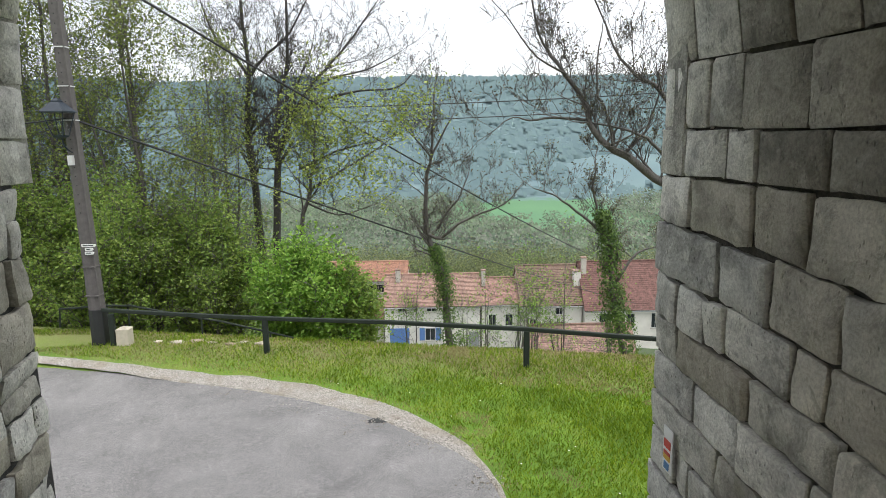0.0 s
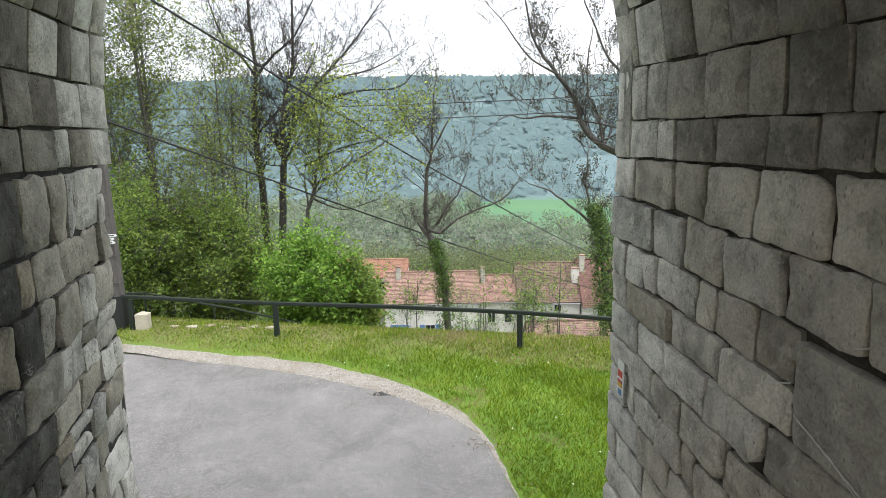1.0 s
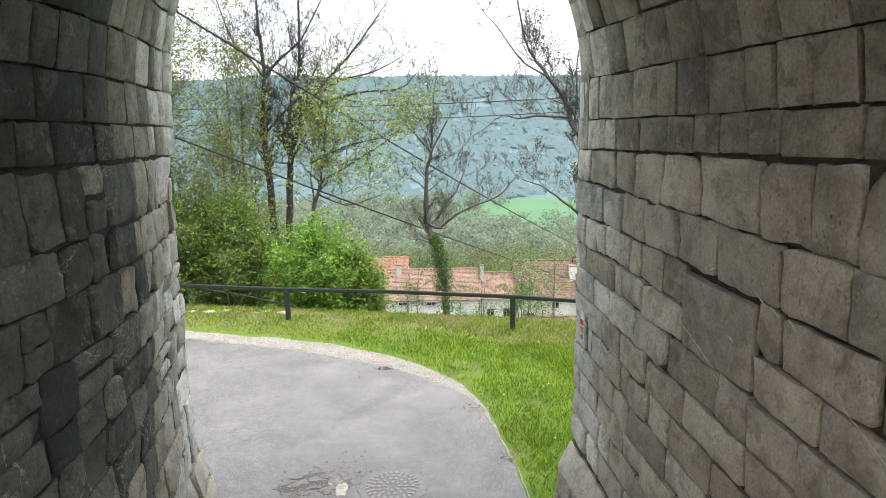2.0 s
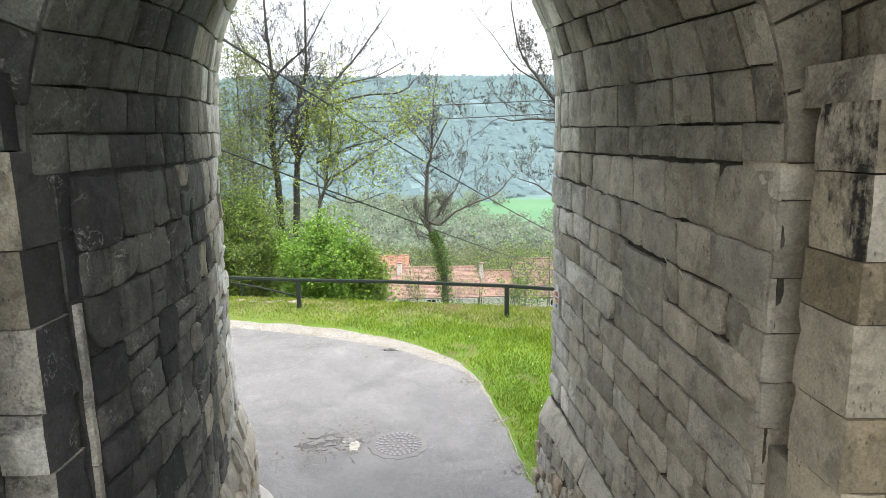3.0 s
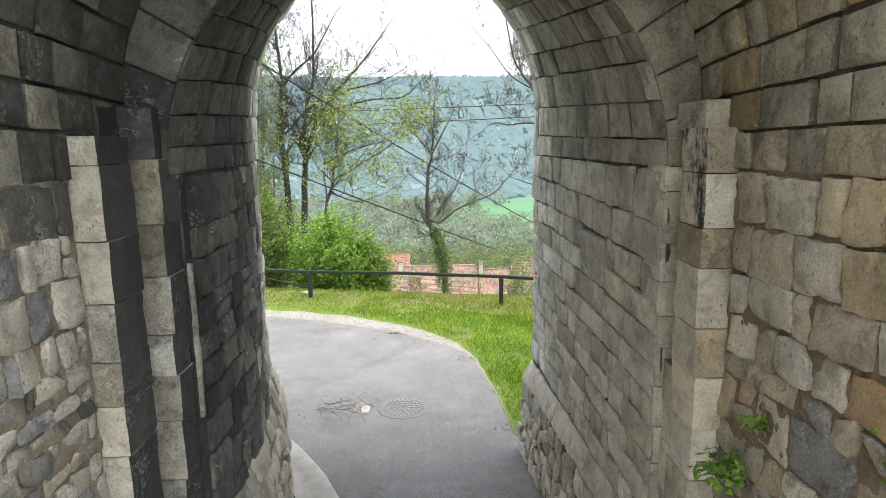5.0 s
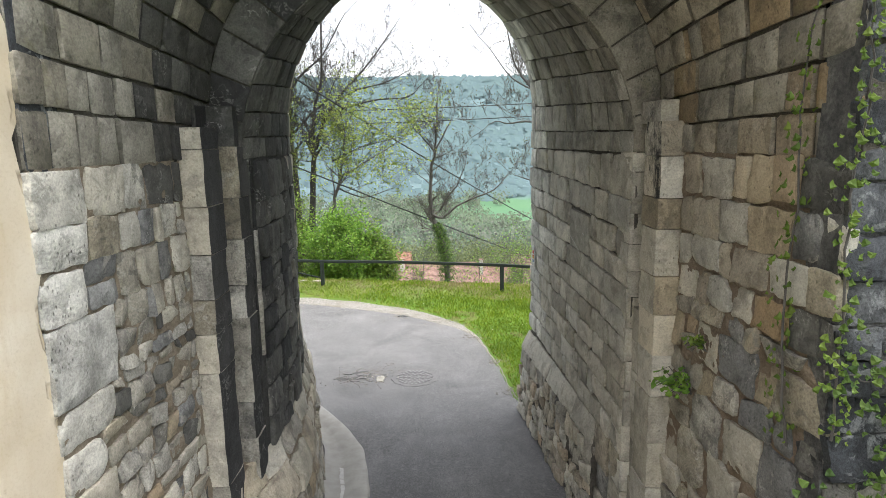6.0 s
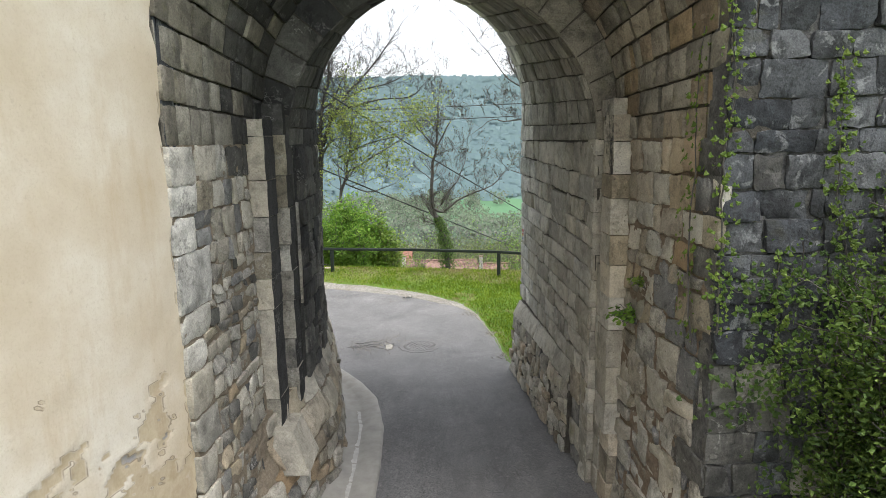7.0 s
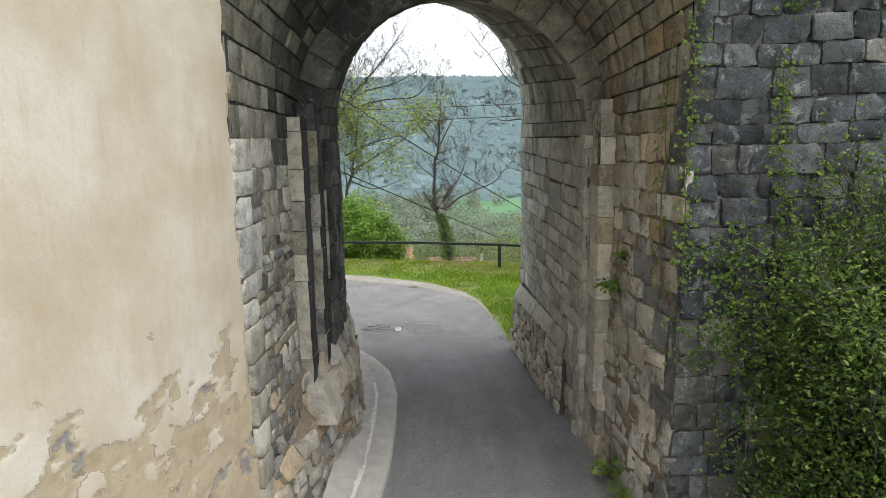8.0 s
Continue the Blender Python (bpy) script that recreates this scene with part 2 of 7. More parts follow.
def bark_mat(name, a, b):
    m = Nodes(name, 0.95)
    c = m.ramp(m.noise(7, 6, 0.7, vector=m.scaled((3, 3, 0.7))), [(0.3, a), (0.7, b)])
    return m.done(c, m.bump(m.noise(12, 6, 0.7, vector=m.scaled((3, 3, 0.6))), 0.8, 0.03))


M_BARK = bark_mat("bark_grey", (0.055, 0.05, 0.045), (0.13, 0.12, 0.11))
M_BARK_DARK = bark_mat("bark_dark", (0.035, 0.032, 0.03), (0.085, 0.08, 0.075))


def leaf_mat(name, a, b, c3, clump=0.9):
    """Thin leaves that let some light through; the tone differs from leaf to leaf."""
    m = Nodes(name, 0.6)
    isl = m.t.nodes.new("ShaderNodeNewGeometry").outputs["Random Per Island"]
    c = m.ramp(isl, [(0.1, a), (0.5, b), (0.95, c3)])
    c = m.mix(m.ramp(m.noise(clump, 3), [(0.35, 0.55 if clump < 0.5 else 0.45), (0.65, 0.0)]), c, grey(a, 0.6))
    m.put(m.bsdf.inputs["Base Color"], c)
    tr = m.t.nodes.new("ShaderNodeBsdfTranslucent")
    m.put(tr.inputs["Color"], c)
    mx = m.t.nodes.new("ShaderNodeMixShader")
    mx.inputs[0].default_value = 0.45
    out = m.t.nodes["Material Output"]
    m.t.links.new(m.bsdf.outputs[0], mx.inputs[1])
    m.t.links.new(tr.outputs[0], mx.inputs[2])
    m.t.links.new(mx.outputs[0], out.inputs["Surface"])
    return m.mat


M_LEAF_BRIGHT = leaf_mat("leaf_spring_green", (0.12, 0.25, 0.03), (0.20, 0.37, 0.045), (0.28, 0.43, 0.07))
M_LEAF_MID = leaf_mat("leaf_mid_green", (0.13, 0.22, 0.04), (0.20, 0.31, 0.05), (0.30, 0.39, 0.08))
M_LEAF_OLIVE = leaf_mat("leaf_olive_young", (0.18, 0.24, 0.045), (0.28, 0.36, 0.065), (0.38, 0.43, 0.10))
M_LEAF_WOOD = leaf_mat("leaf_wood_edge", (0.12, 0.165, 0.035), (0.20, 0.255, 0.05), (0.30, 0.34, 0.08))
M_LEAF_HEDGE = leaf_mat("leaf_hedge", (0.05, 0.10, 0.018), (0.11, 0.19, 0.032), (0.22, 0.32, 0.06))
M_LEAF_IVY = leaf_mat("leaf_ivy", (0.055, 0.11, 0.022), (0.095, 0.17, 0.03), (0.16, 0.25, 0.05))
M_BUD = leaf_mat("buds_brown", (0.06, 0.05, 0.03), (0.10, 0.085, 0.045), (0.13, 0.13, 0.05))
M_GRASS = leaf_mat("grass_blade", (0.115, 0.20, 0.008), (0.195, 0.305, 0.012), (0.29, 0.375, 0.025))
M_GRASS_DRY = leaf_mat("grass_dry", (0.30, 0.25, 0.12), (0.38, 0.32, 0.16), (0.30, 0.30, 0.10))


# ---------------------------------------------------------------- mesh helpers
def mesh_of(name, verts, faces, smooth=False):
    me = bpy.data.meshes.new(name)
    me.from_pydata([tuple(v) for v in verts], [], faces)
    me.update()
    if smooth:
        me.polygons.foreach_set("use_smooth", [True] * len(me.polygons))
    return me


def thing(name, verts, faces, material, parent=None, label="", smooth=False, at=None):
    """One mesh object; given a parent it is a part of it. Vertices in world metres, the origin at `at`."""
    if at is not None:
        a = Vector(at)
        verts = [Vector(v) - a for v in verts]
    me = mesh_of(name, verts, faces, smooth)
    me.materials.append(material)
    ob = new(name, me)
    if at is not None:
        ob.location = at
    if parent is not None:
        ob.parent = parent
        ob.matrix_parent_inverse = parent.matrix_basis.inverted()
    if label:
        ob["label"] = label
    return ob


def from_bm(name, bm, material, parent=None, label="", smooth=False):
    me = bpy.data.meshes.new(name)
    bm.to_mesh(me)
    bm.free()
    if smooth:
        me.polygons.foreach_set("use_smooth", [True] * len(me.polygons))
    me.materials.append(material)
    ob = new(name, me)
    if parent is not None:
        ob.parent = parent
        ob.matrix_parent_inverse = parent.matrix_basis.inverted()
    if label:
        ob["label"] = label
    return ob


def empty(name, at, label, category, group="", kind=""):
    ob = new(name)
    ob.location = at
    ob.empty_display_size = 0.2
    return tagged(ob, label, category, group, kind)


def bm_box(x0, x1, y0, y1, z0, z1, bevel=0.0, m=None):
    bm = bmesh.new()
    bmesh.ops.create_cube(bm, size=1, matrix=Matrix.Translation(((x0 + x1) / 2, (y0 + y1) / 2, (z0 + z1) / 2)) @ Matrix.Diagonal((x1 - x0, y1 - y0, z1 - z0, 1)))
    if bevel:
        bmesh.ops.bevel(bm, geom=bm.edges[:], offset=bevel, segments=2, affect="EDGES", profile=0.6)
    if m is not None:
        bmesh.ops.transform(bm, matrix=m, verts=bm.verts[:])
    return bm


def lerp_table(table, t):
    """Piecewise linear reading of ((t, v), ...)."""
    if t <= table[0][0]:
        return table[0][1]
    for (a, va), (b, vb) in zip(table, table[1:]):
        if t <= b:
            return va + (vb - va) * (t - a) / (b - a)
    return table[-1][1]


def tube(verts, faces, pts, radii, sides=6, cap=True):
    """Appends a tube along pts to the lists."""
    base = len(verts)
    n = len(pts)
    for k in range(n):
        d = (pts[min(k + 1, n - 1)] - pts[max(k - 1, 0)])
        d = d.normalized() if d.length > 1e-6 else Vector((0, 0, 1))
        u = d.orthogonal().normalized() if k == 0 else (u - d * u.dot(d)).normalized()
        w = d.cross(u)
        for s in range(sides):
            a = 2 * math.pi * s / sides
            verts.append(pts[k] + (u * math.cos(a) + w * math.sin(a)) * radii[k])
    for k in range(n - 1):
        for s in range(sides):
            t = (s + 1) % sides
            faces.append((base + k * sides + s, base + k * sides + t, base + (k + 1) * sides + t, base + (k + 1) * sides + s))
    if cap:
        faces.append(tuple(base + s for s in range(sides))[::-1])
        faces.append(tuple(base + (n - 1) * sides + s for s in range(sides)))


def sheet(surf, us, vs, d0, d1, lump=0.0):
    """A solid slab that follows surf(u, v) -> (point, normal), between depths d0 and d1 along the normal."""
    verts, faces = [], []
    nu, nv = len(us), len(vs)
    for d in (d0, d1):
        for u in us:
            for v in vs:
                p, n = surf(u, v)
                e = lump * noise.fractal(Vector((u * 9, v * 9, 4.4)), 0.9, 2.1, 4) if lump and d == d0 else 0.0
                verts.append(p + n * (d + e))
    o = nu * nv
    for i in range(nu - 1):
        for j in range(nv - 1):
            a, b, c, e = i * nv + j, (i + 1) * nv + j, (i + 1) * nv + j + 1, i * nv + j + 1
            faces.append((a, b, c, e))
            faces.append((o + e, o + c, o + b, o + a))
    rim = [i * nv for i in range(nu)] + [(nu - 1) * nv + j for j in range(1, nv)] + [i * nv + nv - 1 for i in range(nu - 2, -1, -1)] + [j for j in range(nv - 2, 0, -1)]
    for k, a in enumerate(rim):
        b = rim[(k + 1) % len(rim)]
        faces.append((b, a, o + a, o + b))
    return verts, faces


def block(surf, corners, rng, parent, material, name="stone", proud=0.012, bulge=0.012, rough=0.006, skirt=0.07, n=5, round_off=0.006):
    """One masonry stone on surf: an uneven face, a ragged rim with worn corners, and sides that run back into the joint."""
    (u00, v00), (u10, v10), (u11, v11), (u01, v01) = corners
    w, h = max(u10 - u00, 0.02), max(v01 - v00, 0.02)
    step = 0.055 if n > 4 else 0.09

    def stops(length):
        inset = min(0.22, 0.018 / length)
        k = max(1, min(9, round(length / step) - 1))
        return [0.0] + [inset + (1 - 2 * inset) * i / k for i in range(k + 1)] + [1.0]

    sa, sb = (stops(w), stops(h)) if name != "voussoir" else ([0, 0.03, 0.5, 0.97, 1], [0, 0.04, 0.35, 0.7, 0.96, 1])
    na, nb = len(sa), len(sb)
    verts, faces = [], []
    seed = Vector((rng.uniform(-50, 50), rng.uniform(-50, 50), rng.uniform(-50, 50)))
    worn = {(p, q): rng.uniform(0.0, 0.012) + (rng.uniform(0.02, 0.045) if rng.random() < 0.09 else 0.0) for p in (0, 1) for q in (0, 1)} if name != "voussoir" else {}
    tilt_u, tilt_v = rng.uniform(-1, 1) * rough * 0.7, rng.uniform(-1, 1) * rough * 0.7
    for i, a in enumerate(sa):
        for j, b in enumerate(sb):
            u = (u00 * (1 - a) + u10 * a) * (1 - b) + (u01 * (1 - a) + u11 * a) * b
            v = (v00 * (1 - a) + v10 * a) * (1 - b) + (v01 * (1 - a) + v11 * a) * b
            border = i in (0, na - 1) or j in (0, nb - 1)
            low = 0.0
            if border:
                k = min(rough * 1.25, 0.12 * min(w, h))
                c = seed + Vector((u * 8, v * 8, 0))
                nu = noise.noise(c) + 0.6 * noise.noise(c * 2.7)
                nv = noise.noise(c + Vector((0, 0, 7))) + 0.6 * noise.noise(c * 2.7 + Vector((0, 0, 7)))
                u += nu * k
                v += nv * k
                low = -round_off * (1.0 + 0.8 * nu)
            for (p, q), r in worn.items():
                du, dv = abs(a - p) * w, abs(b - q) * h
                d = du + dv
                if d < r * 2:
                    f = (1 - d / (r * 2)) * r * 0.7
                    u += f * (1 if p == 0 else -1)
                    v += f * (1 if q == 0 else -1)
                    low -= f * 0.5
            p, nn = surf(u, v)
            c = seed + Vector((u * 5, v * 5, 3))
            d = proud + noise.noise(c) * rough * 1.1 + noise.noise(c * 3.1) * rough * 0.7 + tilt_u * (2 * a - 1) + tilt_v * (2 * b - 1) + low
            if not border:
                d += bulge * (1 - (2 * a - 1) ** 2) * (1 - (2 * b - 1) ** 2)
            verts.append(p + nn * d)
    rim = [i * nb for i in range(na)] + [(na - 1) * nb + j for j in range(1, nb)] + [i * nb + nb - 1 for i in range(na - 2, -1, -1)] + [j for j in range(nb - 2, 0, -1)]
    for i in range(na - 1):
        for j in range(nb - 1):
            faces.append((i * nb + j, (i + 1) * nb + j, (i + 1) * nb + j + 1, i * nb + j + 1))
    centre, nm = surf((u00 + u11) / 2, (v00 + v11) / 2)
    # the sides have corners of their own, so that the rim stays a crisp arris
    o, m = len(verts), len(rim)
    for k in rim:
        verts.append(verts[k].copy())
    for k in rim:
        verts.append(verts[k] - nm * skirt)
    for k in range(m):
        l = (k + 1) % m
        faces.append((o + l, o + k, o + m + k, o + m + l))
    return thing(name, verts, faces, material, parent, smooth=True, at=centre)


def courses(surf, u0, u1, v0, v1, height, width, rng, parent, material, joint=0.012, skew=0.0, skip=None, name="stone", beds=(), uprights=(), rise=0.0, **kw):
    """Fills surf between u0..u1 and v0..v1 with courses of stones. height, width: (least, most); material: one, or a function (u, v, rng).
    beds: known heights of bed joints; uprights: for a course counted from the top, the known upright joints; rise: slope of the beds."""
    levels = [b for b in beds if v0 <= b <= v1]
    if not levels:
        levels, v = [v0], v0
        while v < v1 - 0.03:
            h = rng.uniform(*height)
            if v1 - (v + h) < height[0] * 0.55:
                h = v1 - v
            v += h
            levels.append(v)
    rows = list(zip(levels, levels[1:]))
    for number, (v, top) in enumerate(reversed(rows)):
        h = top - v
        cuts = sorted(c for c in (uprights[number] if number < len(uprights) else ()) if u0 + 0.08 < c < u1 - 0.08)
        marks = [u0] + cuts + [u1] if cuts else [u0]
        u = u0
        while not cuts and u < u1 - 0.02:
            w = rng.uniform(*width) * (1.0 if rng.random() > 0.12 else 0.55)
            if u1 - (u + w) < width[0] * 0.6:
                w = u1 - u
            u += w
            marks.append(u)
        for a0, a1 in zip(marks, marks[1:]):
            split = not cuts and rng.random() < kw.get("split", 0.0) and h > 0.24
            for lo, hi in (((v, v + h * 0.52), (v + h * 0.52, top)) if split else ((v, top),)):
                g, gu = joint * 0.4, joint * kw.get("upright", 0.9) * 0.6
                q = [(a0 + gu, lo + g), (a1 - gu, lo + g), (a1 - gu, hi - g), (a0 + gu, hi - g)]
                sway = kw.get("sway", 0.02)
                q = [(a, b + rise * (a - 1.0) * min(1.0, max(0.0, (v1 - b) * 3)) + sway * (min(1.0, max(0.0, (v1 - b) * 3)) if rise else 1.0) * noise.noise(Vector((a * 0.9, b * 0.35, 11.0)))) for a, b in q]
                if skew:
                    q = [(a + rng.uniform(-skew, skew), b + rng.uniform(-skew, skew)) for a, b in q]
                um, vm = (a0 + a1) / 2, (lo + hi) / 2
                if skip and skip(um, vm):
                    continue
                mt = material(um, vm, rng) if callable(material) else material
                pr = kw.get("proud", 0.012) + rng.uniform(-1, 1) * kw.get("uneven", 0.008)
                block(surf, q, rng, parent, mt, name, pr, kw.get("bulge", 0.012), kw.get("rough", 0.012), kw.get("skirt", 0.07), kw.get("n", 5), kw.get("round_off", 0.006))


# ---------------------------------------------------------------- the gate passage
RIGHT = ((-0.95, 1.745), (-0.46, 1.73), (3.85, 1.465))
LEFT = ((-0.95, -1.97), (-0.4, -1.95), (0.0, -1.91), (1.2, -1.95), (2.0, -2.08), (2.75, -2.26), (3.65, -2.50))
FRONT_RIGHT = ((-2.95, 2.12), (-1.1, 1.96))
FRONT_LEFT = ((-2.95, -2.34), (-1.25, -2.22))
Y_FRONT, Y_RING, Y_END = -2.95, -0.48, 3.85


def oriented(f, inside):
    """surf(u, v) -> point, unit normal towards the passage, from a bare function of u and v."""
    def surf(u, v):
        p = f(u, v)
        a, b = f(u + 0.01, v) - f(u - 0.01, v), f(u, v + 0.01) - f(u, v - 0.01)
        n = a.cross(b).normalized()
        if n.dot(inside(p) - p) < 0:
            n = -n
        return p, n
    return surf


def axis(p):
    return Vector((-0.2, p.y, 3.4))


def swell(y, z, k=0.02):
    """Old walls are not quite flat."""
    return k * noise.noise(Vector((y * 0.6, z * 0.7, 3.1)))


surf_right = oriented(lambda y, z: Vector((lerp_table(RIGHT, y) + swell(y, z), y, z)), axis)
surf_left = oriented(lambda y, z: Vector((lerp_table(LEFT, y) + swell(y, z), y, z)), axis)
surf_front_right = oriented(lambda y, z: Vector((lerp_table(FRONT_RIGHT, y) + swell(y, z, 0.03) - 0.05 * max(0, 1.2 - z), y, z)), axis)
surf_front_left = oriented(lambda y, z: Vector((lerp_table(FRONT_LEFT, y) + swell(y, z, 0.03) + 0.09 * max(0, 3.0 - z) ** 1.1 * 0.35, y, z)), axis)


def profile(xl, xr, z0, zs, crown, t):
    """A point of the arch over the passage: t 0 at z0 on the right side, 1 at z0 on the left."""
    lv, hw = zs - z0, (xr - xl) / 2
    rise = crown - zs
    arc = math.pi * (hw + rise) / 2
    s = t * (2 * lv + arc)
    if s < lv:
        return xr, z0 + s
    if s > lv + arc:
        return xl, z0 + (2 * lv + arc - s)
    a = (s - lv) / arc * math.pi
    return (xl + xr) / 2 + hw * math.cos(a), zs + rise * math.sin(a)


def inner_profile(y, t):
    k = min(1, max(0, (y - Y_RING) / (Y_END - Y_RING)))
    return profile(lerp_table(LEFT, y), lerp_table(RIGHT, y), 4.5, 4.5 + 0.6 * k, 6.3 + 0.9 * k, t)


def front_profile(y, t):
    k = min(1, max(0, (y - Y_FRONT) / (Y_RING - Y_FRONT)))
    return profile(lerp_table(FRONT_LEFT, y), lerp_table(FRONT_RIGHT, y), 4.5, 5.5 - 0.6 * k, 7.5 - 0.75 * k, t)


ARC_IN, ARC_FRONT = 6.4, 7.9


def vault_point(prof, arc):
    def f(y, v):
        x, z = prof(y, min(1, max(0, v / arc)))
        return Vector((x, y, z))
    return f


surf_vault = oriented(vault_point(inner_profile, ARC_IN), axis)
surf_front_vault = oriented(vault_point(front_profile, ARC_FRONT), axis)


def ring_point(v, w):
    a, b = inner_profile(Y_RING, min(1, max(0, v))), front_profile(Y_RING, min(1, max(0, v)))
    return Vector((a[0] + (b[0] - a[0]) * w, Y_RING, a[1] + (b[1] - a[1]) * w))


surf_ring = oriented(ring_point, lambda p: p + Vector((0, -1, 0)))


def span(a, b, n):
    return [a + (b - a) * i / n for i in range(n + 1)]


def structure(name, verts, faces, material, label, category="wall"):
    return tagged(thing(name, verts, faces, material), label, category, kind="structure")


LAB_IN = "grey limestone block wall of an old gate passage"
wall_right = structure("wall_east", *sheet(surf_right, span(-0.46, Y_END, 16), span(-0.3, 4.52, 10), -0.032, -0.7), M_JOINT, LAB_IN + ", pale scratches on it")
wall_left = structure("wall_west", *sheet(surf_left, span(-0.3, 3.68, 16), span(-0.3, 4.52, 10), -0.02, -0.7), M_JOINT_BLACK, "soot-dark limestone block wall inside the gate passage")
wall_front_right = structure("wall_southeast", *sheet(surf_front_right, span(Y_FRONT + 0.1, -0.75, 74), span(-0.3, 4.52, 160), -0.008, -0.7, 0.02), M_MORTAR_RED, "rubble and ochre block wall with reddish mortar")
wall_front_left = structure("wall_southwest", *sheet(surf_front_left, span(Y_FRONT + 0.02, -0.6, 76), span(-0.3, 4.52, 160), -0.008, -0.7, 0.018), M_MORTAR, "pale grey rubble wall with beige mortar joints")
vault_in = structure("ceiling_vault", *sheet(surf_vault, span(Y_RING, Y_END, 12), span(0, ARC_IN, 40), -0.03, -0.55), M_JOINT, "round barrel vault of grey limestone blocks", "vault")
vault_front = structure("ceiling_front_vault", *sheet(surf_front_vault, span(Y_FRONT, Y_RING, 8), span(0, ARC_FRONT, 40), -0.03, -0.5), M_JOINT, "front barrel vault of brownish limestone blocks", "vault")
arch_ring = structure("arch_ring", *sheet(surf_ring, span(0, 1, 40), span(0.12, 1.15, 3), -0.03, -0.3), M_JOINT_BLACK, "dark stone arch ring between the two vaults", "arch")

# solid masonry round the passage, and the outer faces
def mass(name, x0, x1, y0, y1, z0, z1, material, label):
    return tagged(from_bm(name, bm_box(x0, x1, y0, y1, z0, z1), material), label, "wall", kind="structure")


mass("wall_core_east", 2.35, 7.5, -2.86, 3.83, -0.5, 8.3, M_BLUE, "thick dark masonry of the gate tower")
mass("wall_core_west", -7.5, -2.75, -2.86, 3.62, -0.5, 8.3, M_RUBBLE, "thick masonry of the gate tower")
mass("wall_core_top", -2.75, 2.35, -2.86, 3.8, 7.95, 8.3, M_RUBBLE, "masonry over the gate vault")


def spandrel(name, prof, y0, y1, xl, xr, ztop, material, label):
    """The wall over an opening, cut to the arch below it."""
    verts, faces = [], []
    n = 40
    for y in (y0, y1):
        for i in range(n + 1):
            x, z = prof(i / n)
            verts.append((x, y, z))
        for i in range(n + 1):
            x, z = prof(i / n)
            k = i / n
            verts.append((xr + (xl - xr) * k, y, ztop))
    m = 2 * (n + 1)
    for i in range(n):
        faces.append((i, i + 1, n + 2 + i, n + 1 + i))
        faces.append((m + n + 1 + i, m + n + 2 + i, m + i + 1, m + i))
        faces.append((i, m + i, m + i + 1, i + 1))
        faces.append((n + 1 + i, n + 2 + i, m + n + 2 + i, m + n + 1 + i))
    faces.append((0, n + 1, m + n + 1, m))
    faces.append((n, m + n, m + 2 * n + 1, 2 * n + 1))
    return structure(name, verts, faces, material, label)


spandrel("wall_north_arch", lambda t: inner_profile(Y_END, t), 3.55, 3.84, -2.76, 2.36, 8.0, M_RUBBLE, "outer wall over the gate arch")
spandrel("wall_south_arch", lambda t: front_profile(Y_FRONT, t), -2.93, -2.6, -2.76, 2.36, 8.0, M_BLUE, "dark masonry over the front arch")
mass("wall_north_jamb_east", 1.52, 2.36, 3.5, 3.82, -0.5, 5.2, M_GREY, "outer jamb of the gate")
mass("wall_north_jamb_west", -2.78, -2.56, 3.2, 3.61, -0.5, 5.2, M_GREY, "outer jamb of the gate")

# ---- stones of the inner walls
rng = random.Random(7)


def pick(*mats):
    return lambda u, v, r: r.choice(mats)




def inner_grey(u, v, r):
    """Whitish near the outer mouth, washed stone plus daylight put into the tone; greyer and browner further in."""
    k = u + r.uniform(-0.5, 0.5)
    return M_WHITISH if k > 2.75 else M_GREY if r.random() < 0.93 else M_PALE


BEDS_EAST = (1.38, 1.66, 1.93, 2.18, 2.45, 2.71, 2.97, 3.25, 3.50, 3.78, 4.11, 4.49)
UPRIGHTS_EAST = ((3.45, 2.87, 2.46, 1.97, 1.43, 0.81, 0.43, 0.15), (3.14, 2.7, 2.22, 1.7, 1.18, 0.6, 0.15), (3.54, 3.21, 3.03, 2.5, 2.28, 1.88, 1.55, 0.77, 0.57, -0.04),
                 (3.52, 2.77, 2.15, 1.55, 0.77, 0.25), (3.3, 2.8, 2.3, 1.75, 1.1, 0.78, 0.37), (3.0, 2.55, 2.03, 1.46, 0.79, 0.3))
big = lambda u, v: 0.78 < u < 1.54 and 3.25 < v < 3.78
courses(surf_right, -0.45, Y_END, 1.38, 4.52, (0.25, 0.35), (0.3, 0.7), rng, wall_right, inner_grey, joint=0.022, skew=0.008, uneven=0.011, bulge=0.003, rough=0.013, round_off=0.010,
        beds=BEDS_EAST, uprights=UPRIGHTS_EAST, rise=0.035, skip=big)
block(surf_right, [(0.79, 3.265), (1.535, 3.275), (1.54, 3.755), (0.785, 3.73)], rng, wall_right, M_GREY, proud=0.022, bulge=0.003, rough=0.008)
courses(surf_right, -0.45, 0.37, -0.05, 1.38, (0.22, 0.4), (0.25, 0.6), rng, wall_right, pick(M_PLINTH, M_GREY, M_RUBBLE), joint=0.02, skew=0.02, uneven=0.02)
BEDS_WEST = (1.45, 1.78, 2.12, 2.43, 2.69, 2.95, 3.18, 3.48, 3.81, 4.08, 4.49)
